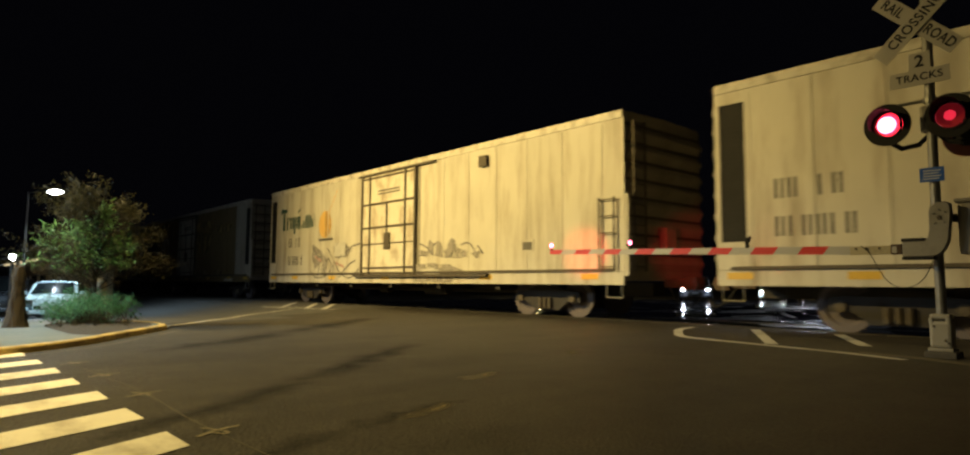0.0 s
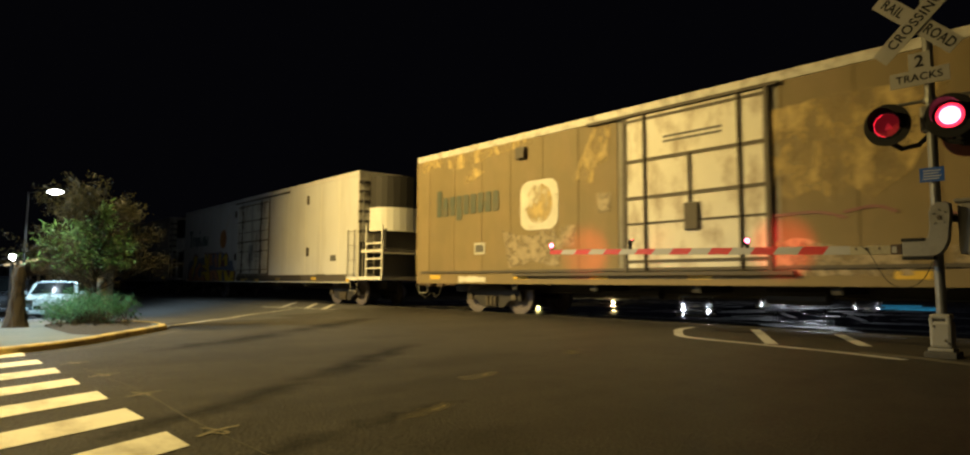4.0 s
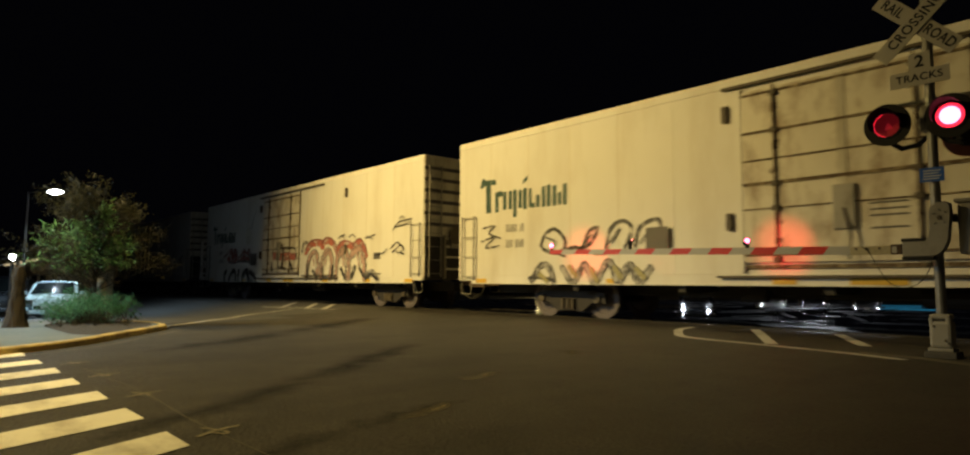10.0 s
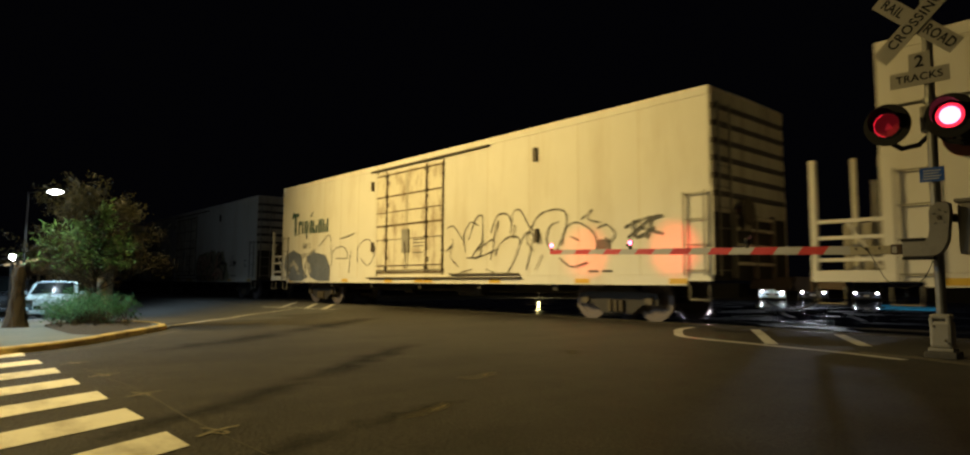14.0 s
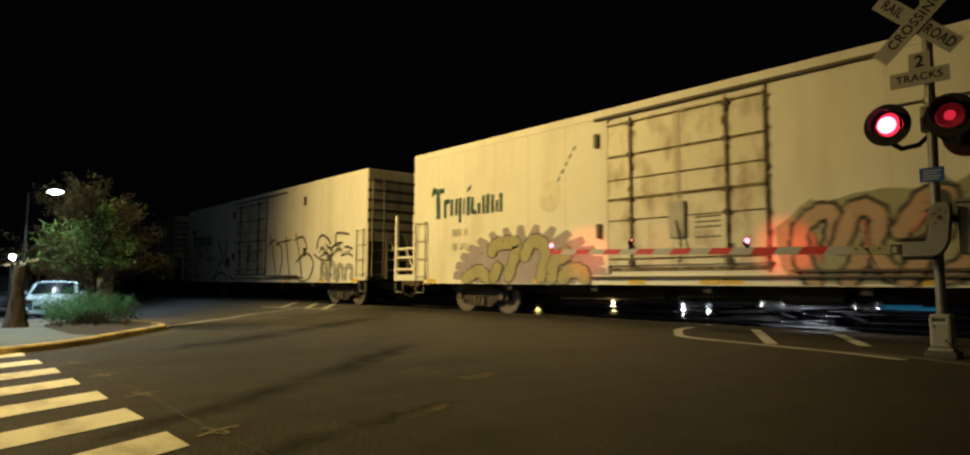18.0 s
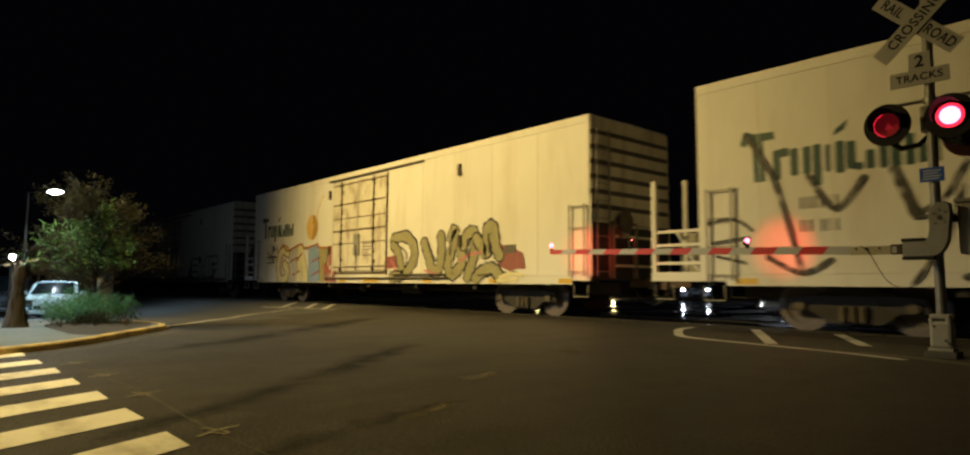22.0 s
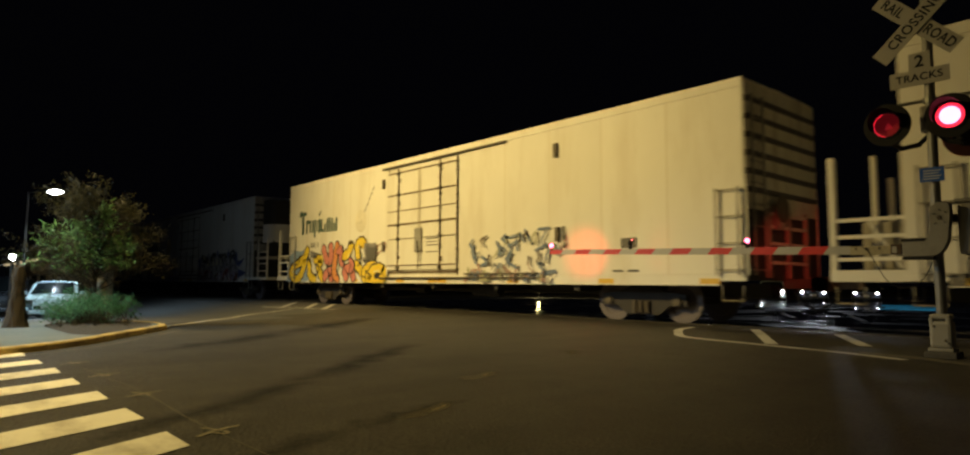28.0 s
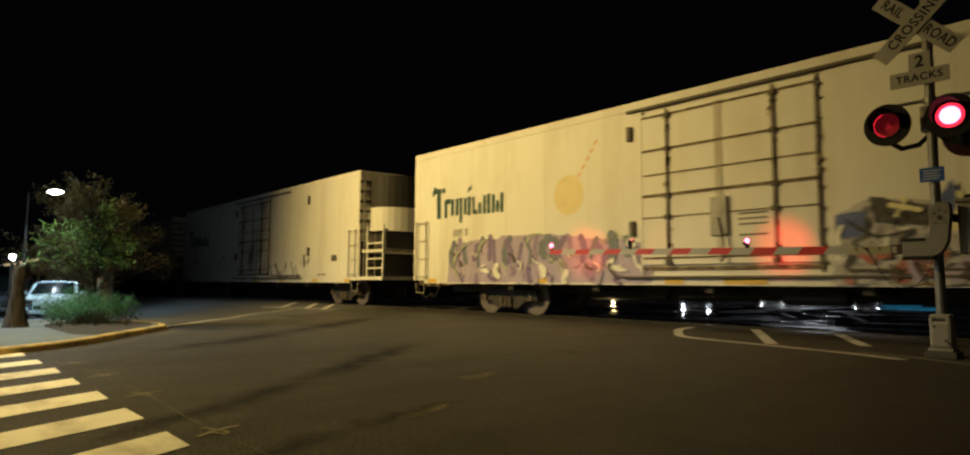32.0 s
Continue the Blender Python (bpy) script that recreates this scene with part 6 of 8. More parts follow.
# pink letters with black edges on a spiky olive cloud
shape(CARS[7], [(11.33, 1.15), (11.25, 1.83), (11.88, 2.32), (12.01, 2.19), (12.56, 2.35), (13.2, 2.37), (13.56, 2.28), (13.8, 2.5), (13.94, 2.35), (14.17, 2.49), (14.31, 2.29), (14.47, 2.26), (14.8, 2.39), (15, 2.24), (15.5, 2.38), (15.48, 2.12), (15.74, 1.98), (15.68, 1.82), (16.1, 1.71), (16.05, 1.54), (16.43, 1.04), (16.03, 0.84), (12.01, 0.84), (11.44, 1)], "spray_olive2")
swipe(CARS[7], [(11.9, 0.89), (11.7, 1.3), (11.7, 1.8), (12.08, 2.08), (12.26, 1.89), (12.18, 1.49)], 0.24, "spray_peach", "spray_black", 0.075)
swipe(CARS[7], [(12.31, 1.47), (12.58, 2.08), (12.92, 1.92), (12.81, 1.38), (13.09, 0.99)], 0.24, "spray_peach", "spray_black", 0.075)
swipe(CARS[7], [(13.19, 1.66), (13.59, 2.19), (13.85, 2.14), (13.73, 1.64), (13.34, 1.27)], 0.24, "spray_peach", "spray_black", 0.075)
swipe(CARS[7], [(14.3, 1.57), (14.71, 2.09), (15.05, 2.09), (14.97, 1.7), (14.37, 1.43)], 0.24, "spray_peach", "spray_black", 0.075)
swipe(CARS[7], [(13.78, 0.97), (14.46, 1.38), (15.04, 1.36), (15.4, 1.14)], 0.24, "spray_peach", "spray_black", 0.075)
swipe(CARS[7], [(12.42, 0.88), (12.62, 1.27)], 0.24, "spray_peach", "spray_black", 0.075)
swipe(CARS[7], [(13.25, 0.85), (13.58, 1.44)], 0.24, "spray_peach", "spray_black", 0.075)
swipe(CARS[7], [(14.34, 0.94), (14.88, 1.12)], 0.24, "spray_peach", "spray_black", 0.075)
swipe(CARS[7], [(13.77, 2.19), (13.93, 1.8)], 0.2, "spray_black")
swipe(CARS[7], [(15.14, 2.12), (15.21, 1.77), (14.8, 1.58)], 0.2, "spray_black")
swipe(CARS[7], [(15.34, 1.73), (15.85, 1.63), (15.62, 0.98)], 0.2, "spray_black")
shape(CARS[7], [(14.88, 1.28), (15.28, 1.15), (15.48, 1.4), (15.44, 1.11), (15.58, 0.84), (15.18, 1)], "spray_peach")
swipe(CARS[7], [(16.5, 2.08), (16.51, 1.69)], 0.06, "spray_grey")
swipe(CARS[7], [(16.71, 2.09), (16.74, 1.6), (16.47, 1.62)], 0.06, "spray_grey")
swipe(CARS[7], [(17.02, 2.07), (16.91, 1.75), (17.08, 1.51)], 0.06, "spray_grey")
swipe(CARS[7], [(18.33, 1.79), (18.6, 1.79)], 0.06, "spray_grey")
swipe(CARS[7], [(18.36, 1.68), (18.65, 1.54), (18.32, 1.54)], 0.06, "spray_grey")
swipe(CARS[7], [(3.65, 1.65), (3.86, 1.84), (4.58, 1.84), (4.54, 1.53), (4.29, 0.99)], 0.34, "spray_olive3", "spray_black", 0.03)
swipe(CARS[7], [(4.89, 1.5), (5.17, 1.86), (5.55, 1.77), (5.64, 1.5), (5.46, 0.98)], 0.34, "spray_olive3", "spray_black", 0.03)
swipe(CARS[7], [(2.55, 0.91), (3.13, 1.15), (3.52, 0.91)], 0.34, "spray_olive3", "spray_black", 0.03)
swipe(CARS[7], [(5.83, 0.95), (5.91, 1.33), (6.34, 1.54)], 0.34, "spray_olive3", "spray_black", 0.03)
swipe(CARS[7], [(6.19, 0.91), (6.36, 1.11), (6.74, 1.11), (6.87, 0.88)], 0.34, "spray_olive3", "spray_black", 0.03)
swipe(CARS[7], [(3.73, 0.97), (3.91, 1.24)], 0.34, "spray_olive3", "spray_black", 0.03)
# tall brush scrawls
swipe(CARS[8], [(11.31, 2.37), (11.65, 2.53), (12.09, 2.63)], 0.085, "spray_brown2")
swipe(CARS[8], [(11.56, 2.87), (11.9, 2.07), (12.3, 1.05)], 0.085, "spray_brown2")
swipe(CARS[8], [(12.21, 2.44), (12.69, 2.3), (12.83, 1.71), (12.6, 1.1)], 0.085, "spray_brown2")
swipe(CARS[8], [(12.37, 2.49), (12.97, 2.5), (13.63, 2.55)], 0.085, "spray_brown2")
swipe(CARS[8], [(13.19, 2.69), (13.4, 1.79), (13.69, 0.9)], 0.085, "spray_brown2")
swipe(CARS[8], [(14.09, 2.81), (14.35, 2.24), (14.73, 1.09)], 0.085, "spray_brown2")
swipe(CARS[8], [(13.96, 2.52), (14.73, 2.61), (15.12, 2.2), (14.87, 1.92), (14.28, 1.65)], 0.085, "spray_brown2")
swipe(CARS[8], [(14.21, 1.62), (14.85, 1.92), (15.34, 1.89), (15.73, 1.52), (15.43, 0.99), (14.86, 0.84), (14.34, 0.97)], 0.085, "spray_brown2")
swipe(CARS[8], [(11.74, 0.98), (12.97, 0.99), (14.08, 1.03), (14.86, 0.97)], 0.085, "spray_brown2")
swipe(CARS[8], [(16, 2.09), (16.13, 2.48), (16.45, 2.59), (16.84, 2.47), (17.09, 2.25)], 0.09, "spray_black")
swipe(CARS[8], [(17.5, 2.28), (17.57, 2.61), (18.46, 2.53)], 0.09, "spray_black")
swipe(CARS[8], [(17.22, 2.02), (17.43, 2.2), (17.97, 2.25)], 0.09, "spray_black")
swipe(CARS[8], [(18.12, 2.07), (18.41, 2.08), (18.71, 2)], 0.09, "spray_black")
swipe(CARS[8], [(16.24, 1.97), (16.53, 2.15), (16.75, 1.84), (16.95, 2.15), (17.23, 1.88), (17.04, 1.72)], 0.07, "spray_black")
swipe(CARS[8], [(16.32, 1.77), (16.73, 1.93), (17.12, 1.82), (17.59, 1.96)], 0.07, "spray_black")
swipe(CARS[8], [(17.31, 1.81), (17.59, 2.04), (17.94, 2)], 0.07, "spray_black")
swipe(CARS[8], [(15.78, 1.89), (16.31, 1.69), (17.02, 1.61)], 0.07, "spray_black")
swipe(CARS[8], [(17.94, 1.78), (18.44, 1.83), (18.76, 1.74)], 0.07, "spray_black")
swipe(CARS[8], [(16.43, 0.97), (16.44, 1.49), (16.72, 1.53), (16.83, 0.97)], 0.1, "spray_pale", "spray_grey", 0.05)
swipe(CARS[8], [(17.02, 0.9), (17.03, 1.44), (17.39, 1.47), (17.47, 0.97)], 0.1, "spray_pale", "spray_grey", 0.05)
swipe(CARS[8], [(17.67, 0.9), (17.68, 1.38), (18.01, 1.37), (18.09, 0.94)], 0.1, "spray_pale", "spray_grey", 0.05)
swipe(CARS[8], [(18.27, 0.96), (18.32, 1.36), (18.67, 1.35), (18.68, 0.96)], 0.1, "spray_pale", "spray_grey", 0.05)
swipe(CARS[8], [(1.01, 3.62), (1.54, 2.64), (1.96, 1.04)], 0.1, "spray_black")
swipe(CARS[8], [(1.37, 1.32), (1.96, 1.03), (2.44, 1.25)], 0.1, "spray_black")
swipe(CARS[8], [(2.12, 2.71), (2.53, 2.1), (2.99, 2.59)], 0.1, "spray_black")
swipe(CARS[8], [(4.28, 0.95), (5.27, 1.21), (5.96, 1.24), (6.5, 0.91)], 0.1, "spray_black")
swipe(CARS[8], [(6.76, 1.13), (7.41, 0.88)], 0.1, "spray_black")
swipe(CARS[8], [(5.27, 1.6), (4.97, 1.27), (4.66, 0.85)], 0.1, "spray_black")
swipe(CARS[8], [(3.42, 2.66), (3.7, 1.89)], 0.14, "spray_black")
swipe(CARS[8], [(5.12, 2.92), (5.41, 2.53), (5.76, 2.13)], 0.14, "spray_black")
swipe(CARS[8], [(6.34, 2.74), (6.28, 2.36), (5.84, 1.91), (5.27, 1.6)], 0.14, "spray_black")
swipe(CARS[8], [(4.38, 2.69), (4.05, 2.14), (3.7, 1.88), (5.04, 2.01)], 0.06, "spray_black")
swipe(CARS[8], [(3.61, 0.85), (4.02, 1.48), (4.3, 2.31)], 0.06, "spray_black")
swipe(CARS[8], [(0.19, 2), (0.75, 2.04), (1.11, 1.81)], 0.06, "spray_black")
swipe(CARS[8], [(0.29, 1.61), (1.02, 1.69)], 0.06, "spray_black")
swipe(CARS[8], [(0.38, 1.36), (0.93, 1.23)], 0.06, "spray_black")
# olive piece with a maroon tail
shape(CARS[9], [(16.38, 1.89), (17, 1.78), (17.5, 1.6), (17.57, 1.21), (16.99, 1.14), (16.55, 1.29)], "spray_maroon2")
shape(CARS[9], [(10.64, 1.53), (11.13, 1.67), (11.74, 1.68), (11.82, 1.31), (10.81, 1.27)], "spray_maroon2")
swipe(CARS[9], [(11.44, 0.98), (12.19, 1.1), (12.68, 1.5), (12.68, 1.98), (12.19, 2.28), (11.52, 2.15), (11.86, 1.71), (12.04, 1.15)], 0.3, "spray_olive3", "spray_black", 0.06)
swipe(CARS[9], [(13.22, 2.05), (13.44, 1.65), (13.69, 1.18), (14.01, 1.27), (14.11, 1.91), (14.06, 2.22)], 0.3, "spray_olive3", "spray_black", 0.06)
swipe(CARS[9], [(14.53, 2.14), (14.74, 2.35), (14.64, 1.88), (14.41, 1.36), (14.63, 1.06), (15.06, 1.41), (14.96, 1.84)], 0.3, "spray_olive3", "spray_black", 0.06)
swipe(CARS[9], [(15.09, 1.86), (15.31, 2.19), (15.6, 2.17), (15.57, 1.57), (15.29, 0.99)], 0.3, "spray_olive3", "spray_black", 0.06)
swipe(CARS[9], [(15.66, 2.06), (15.89, 1.82), (16.1, 1.64), (16.12, 2.25), (16.37, 2.31), (16.47, 1.79), (16.64, 1.54)], 0.3, "spray_olive3", "spray_black", 0.06)
swipe(CARS[9], [(15.62, 0.92), (15.9, 1.12), (16.36, 1.2), (16.63, 0.97)], 0.3, "spray_olive3", "spray_black", 0.06)
swipe(CARS[9], [(13.28, 1.19), (13.91, 1.07)], 0.07, "spray_pink")
swipe(CARS[9], [(14.95, 1.43), (15.38, 1.6), (15.89, 1.65)], 0.07, "spray_pink")
swipe(CARS[9], [(11.75, 1.21), (11.44, 1.53)], 0.07, "spray_pink")
swipe(CARS[9], [(16.63, 0.97), (17.07, 1.07), (17.49, 1.02)], 0.1, "spray_cream")
swipe(CARS[9], [(16.54, 0.88), (17.32, 0.93)], 0.1, "spray_cream")
shape(CARS[9], [(3.73, 1.99), (4.5, 2.24), (4.55, 0.84), (3.81, 0.84)], "spray_silver")
shape(CARS[9], [(4.56, 2.24), (4.97, 2.3), (5.51, 1.17), (5.48, 0.84), (5.08, 0.84), (4.96, 1.64), (4.93, 0.84), (4.55, 0.84)], "spray_cream")
shape(CARS[9], [(5.54, 2.14), (6.31, 2.24), (6.39, 1.87), (6.51, 0.84), (5.53, 0.84)], "spray_sky")
shape(CARS[9], [(6.43, 2.08), (7.1, 2.12), (7.02, 0.84), (6.53, 0.84)], "spray_olive")
shape(CARS[9], [(6.81, 1.5), (7.13, 1.58), (7.1, 0.84), (6.9, 0.84)], "spray_red2")
shape(CARS[9], [(7.16, 2.07), (7.59, 2.17), (7.67, 1.79), (7.79, 0.84), (7.14, 0.84)], "spray_red2")
swipe(CARS[9], [(3.65, 1.99), (3.28, 2.16), (2.92, 1.92), (2.77, 1.42), (2.98, 0.91), (3.45, 0.89), (3.65, 1.28), (3.36, 1.55)], 0.34, "spray_cream", "spray_rust", 0.06)
swipe(CARS[9], [(3.9, 1.64), (4.59, 1.81)], 0.08, "spray_red2")
swipe(CARS[9], [(4.16, 1.09), (4.81, 1.26)], 0.08, "spray_red2")
swipe(CARS[9], [(5.9, 1.61), (6.53, 1.76)], 0.08, "spray_red2")
swipe(CARS[9], [(5.89, 1.08), (6.52, 1.24)], 0.08, "spray_red2")
swipe(CARS[9], [(4.5, 1.67), (4.94, 1.94)], 0.08, "spray_red2")
swipe(CARS[9], [(2.66, 2.04), (3.19, 2.3), (3.65, 2.1), (4.5, 2.27), (4.97, 2.32), (5.09, 2.17), (5.54, 2.17), (6.31, 2.27), (6.39, 2.14), (7.1, 2.11), (7.2, 2.08), (7.61, 2.21)], 0.08, "spray_rust")
swipe(CARS[9], [(1.53, 1.87), (2.46, 1.88)], 0.06, "spray_black")
swipe(CARS[9], [(1.65, 2.09), (2.35, 1.67)], 0.06, "spray_black")
swipe(CARS[9], [(1.79, 1.77), (2.27, 2.19)], 0.06, "spray_black")
swipe(CARS[9], [(1.54, 1.62), (2.35, 1.65)], 0.06, "spray_black")
swipe(CARS[9], [(2.03, 2.37), (2.43, 2.18)], 0.06, "spray_black")
# slate-shadowed block letters in pale cream
shape(CARS[10], [(13.55, 2.06), (13.66, 1), (13.02, 0.98), (13.17, 1.53)], "spray_slate")
shape(CARS[10], [(17.01, 1.37), (17.63, 1.44), (17.2, 1.05), (16.93, 1.03)], "spray_slate")
swipe(CARS[10], [(15.07, 2.01), (13.58, 2.04), (13.52, 1.57)], 0.09, "spray_slate")
swipe(CARS[10], [(13.55, 1.29), (14.65, 1.33), (14.65, 1.03), (13.1, 0.98)], 0.09, "spray_slate")
swipe(CARS[10], [(13.76, 1.69), (14.66, 1.68)], 0.09, "spray_slate")
swipe(CARS[10], [(15.18, 1.94), (15.56, 1.53), (15.91, 2.11)], 0.08, "spray_slate")
swipe(CARS[10], [(15.91, 2.11), (16.38, 2.11), (16.4, 1.08), (15.91, 1.06)], 0.08, "spray_slate")
swipe(CARS[10], [(15.18, 1.47), (15.6, 1.04), (15.91, 1.36)], 0.08, "spray_slate")
swipe(CARS[10], [(15.07, 2), (15.18, 1.94)], 0.08, "spray_slate")
swipe(CARS[10], [(14.78, 0.97), (15.29, 1.18)], 0.08, "spray_slate")
swipe(CARS[10], [(16.46, 2.1), (17.7, 2.11), (17.7, 1.72)], 0.09, "spray_slate")
swipe(CARS[10], [(17.7, 1.72), (16.95, 1.69), (16.94, 1.42)], 0.09, "spray_slate")
swipe(CARS[10], [(16.94, 1.42), (17.58, 1.44)], 0.09, "spray_slate")
swipe(CARS[10], [(16.45, 1.02), (17.08, 1.03)], 0.09, "spray_slate")
swipe(CARS[10], [(14.65, 0.93), (16.11, 1.01), (17.28, 1.05)], 0.09, "spray_slate")
# yellow, pink and orange piece with black edges
shape(CARS[11], [(-0.13, 0.84), (0.06, 1.88), (0.56, 2.08), (1.2, 2.05), (1.83, 2.18), (1.83, 0.84)], "spray_sky")
swipe(CARS[11], [(1.73, 2.06), (1.38, 1.72), (0.6, 1.44), (0.27, 1.18), (0.73, 0.91), (1.2, 1.11), (1.53, 1.61)], 0.31, "spray_yellow", "spray_black", 0.06)
swipe(CARS[11], [(1.89, 1.56), (1.97, 1.1), (2.4, 0.84)], 0.31, "spray_yellow", "spray_black", 0.06)
swipe(CARS[11], [(2.4, 1.68), (2.91, 1.66), (2.67, 1.39), (3.06, 0.9)], 0.31, "spray_yellow", "spray_black", 0.06)
swipe(CARS[11], [(3.07, 2.09), (3.32, 1.65), (3.67, 1.65), (3.63, 2.15)], 0.30, "spray_pink2", "spray_black", 0.06)
swipe(CARS[11], [(3.19, 0.97), (3.45, 1.2), (3.88, 1.16), (3.69, 0.88)], 0.30, "spray_pink2", "spray_black", 0.06)
swipe(CARS[11], [(4.83, 0.97), (4.73, 1.24), (5.13, 1.3), (5.33, 0.97)], 0.30, "spray_pink2", "spray_black", 0.06)
swipe(CARS[11], [(4.13, 2.18), (4, 1.64), (3.93, 1.18), (4.21, 0.88)], 0.28, "spray_orange", "spray_black", 0.06)
swipe(CARS[11], [(5.15, 2.14), (4.95, 1.85), (4.43, 1.7)], 0.30, "spray_yellow", "spray_black", 0.06)
swipe(CARS[11], [(5.65, 1.73), (5.58, 2.08), (5.86, 2.22), (6.06, 2.1)], 0.30, "spray_yellow", "spray_black", 0.06)
swipe(CARS[11], [(5.47, 1.45), (5.84, 1.24), (6.13, 0.92)], 0.30, "spray_yellow", "spray_black", 0.06)
swipe(CARS[11], [(6.04, 1.15), (6.4, 1.36), (6.75, 1.39)], 0.30, "spray_yellow", "spray_black", 0.06)
swipe(CARS[11], [(7.21, 1.26), (6.77, 1.27), (6.34, 1), (6.43, 0.86), (7.08, 0.89), (7.37, 1.05), (7.3, 1.24)], 0.30, "spray_yellow", "spray_black", 0.06)
swipe(CARS[11], [(6.79, 0.98), (7.04, 1.04)], 0.12, "spray_black")
swipe(CARS[11], [(5.2, 2.21), (4.99, 2.21)], 0.12, "spray_black")
swipe(CARS[11], [(6.09, 2.13), (6.28, 2.01)], 0.12, "spray_black")
swipe(CARS[11], [(6.77, 1.92), (7.03, 2.07), (7.4, 2.09)], 0.06, "spray_dull")
swipe(CARS[11], [(6.85, 1.77), (7.27, 1.89), (7.56, 2.03)], 0.06, "spray_dull")
swipe(CARS[11], [(13.28, 2), (13.72, 2.07)], 0.07, "spray_slate2")
swipe(CARS[11], [(13.01, 1.99), (13.36, 1.76), (13.27, 1.54)], 0.07, "spray_slate2")
swipe(CARS[11], [(13.87, 2.17), (14.12, 1.81)], 0.07, "spray_slate2")
swipe(CARS[11], [(14.35, 2.16), (14.73, 2.17)], 0.07, "spray_slate2")
swipe(CARS[11], [(14.25, 1.64), (14.65, 1.77)], 0.07, "spray_slate2")
swipe(CARS[11], [(13.27, 1.78), (13.62, 1.9)], 0.07, "spray_slate2")
swipe(CARS[11], [(15.16, 2.14), (15.21, 1.71)], 0.13, "spray_black")
swipe(CARS[11], [(11.53, 0.9), (11.95, 1.16), (12.34, 0.88)], 0.14, "spray_dull")
swipe(CARS[11], [(12.63, 0.98), (13.08, 1.21), (13.51, 0.9)], 0.14, "spray_dull")
swipe(CARS[11], [(13.76, 0.96), (14.16, 1.11)], 0.14, "spray_dull")
swipe(CARS[11], [(12.05, 1.11), (12.53, 0.98)], 0.1, "spray_slate2")
swipe(CARS[11], [(14.46, 1.05), (14.9, 1.12)], 0.1, "spray_slate2")
# purple piece in a pale green outline
shape(CARS[12], [(1.7, 0.84), (1.78, 1.6), (2.34, 1.91), (2.88, 2.01), (3.73, 1.97), (4.05, 2.07), (4.67, 2.03), (5.26, 2.06), (6.21, 1.97), (7.08, 1.85), (7.99, 1.81), (8.62, 1.57), (8.62, 0.84)], "spray_lilac")
# crowded purple lettering and its pale lower half
rng = random.Random(12)
for k in range(22):
    x, lean = 1.95 + 0.30 * k + rng.uniform(-0.1, 0.1), rng.uniform(-0.18, 0.18)
    top = 1.98 - 0.02 * max(0, k - 12) + rng.uniform(-0.16, 0.08)
    foot = rng.uniform(1.25, 1.5)
    swipe(CARS[12], [(x + lean, top), (x + rng.uniform(-0.12, 0.12), (top + foot) / 2), (x, foot)], rng.uniform(0.10, 0.26), rng.choice(("spray_purple", "spray_purple", "spray_slate", "spray_violet")))
for k in range(24):
    x = 1.95 + 0.27 * k + rng.uniform(-0.1, 0.1)
    z = rng.uniform(0.9, 1.25)
    swipe(CARS[12], [(x, z + rng.uniform(0.05, 0.2)), (x + rng.uniform(-0.15, 0.15), z), (x + rng.uniform(-0.1, 0.25), z - 0.1)], rng.uniform(0.07, 0.2), rng.choice(("spray_pale", "spray_white", "spray_violet", "spray_lilac", "spray_purple")))
for k in range(22):
    x, z = 1.9 + 0.31 * k + rng.uniform(-0.1, 0.1), rng.uniform(1.15, 1.85)
    swipe(CARS[12], [(x, z), (x + rng.uniform(-0.1, 0.2), z - 0.08), (x + rng.uniform(0.0, 0.2), z - rng.uniform(0.1, 0.3))], rng.uniform(0.03, 0.09), rng.choice(("spray_white", "spray_brown2", "spray_brown2", "spray_pale")))
swipe(CARS[12], [(2.26, 0.98), (2.01, 1.34), (2.38, 1.8), (2.88, 1.94)], 0.05, "spray_green2")
swipe(CARS[12], [(3.06, 1.57), (3.26, 1.92), (3.57, 2.02)], 0.05, "spray_green2")
swipe(CARS[12], [(4.97, 1.85), (5.14, 2.03), (5.54, 2.01)], 0.05, "spray_green2")
swipe(CARS[12], [(7.34, 1.75), (7.72, 1.89), (7.99, 1.79)], 0.05, "spray_green2")
# black and cream piece with blue diamonds and red base
shape(CARS[12], [(12.15, 0.84), (12.24, 1.98), (12.74, 2.23), (13.87, 2.08), (14.79, 2.25), (15.62, 2.23), (16.37, 2.22), (17.05, 2.25), (17.67, 2.1), (18.12, 1.72), (18.07, 0.84)], "spray_pale2")
shape(CARS[12], [(13.65, 2.09), (13.86, 2.41), (14.02, 2.1), (13.85, 1.91)], "spray_blue")
shape(CARS[12], [(15.05, 2.24), (15.19, 2.44), (15.32, 2.22), (15.18, 2.06)], "spray_blue")
shape(CARS[12], [(16.55, 2.18), (16.73, 2.43), (16.87, 2.16), (16.64, 1.95)], "spray_blue")
shape(CARS[12], [(17.32, 1.92), (17.81, 2.28), (17.93, 1.73)], "spray_blue")
shape(CARS[12], [(17.69, 1.68), (18.84, 1.92), (18.21, 1.51)], "spray_blue")
shape(CARS[12], [(18.08, 1.42), (19.14, 1.23), (18.12, 0.99)], "spray_blue")
shape(CARS[12], [(12.23, 2), (12.73, 2.02), (12.62, 1.62), (12.28, 1.59)], "spray_blue")
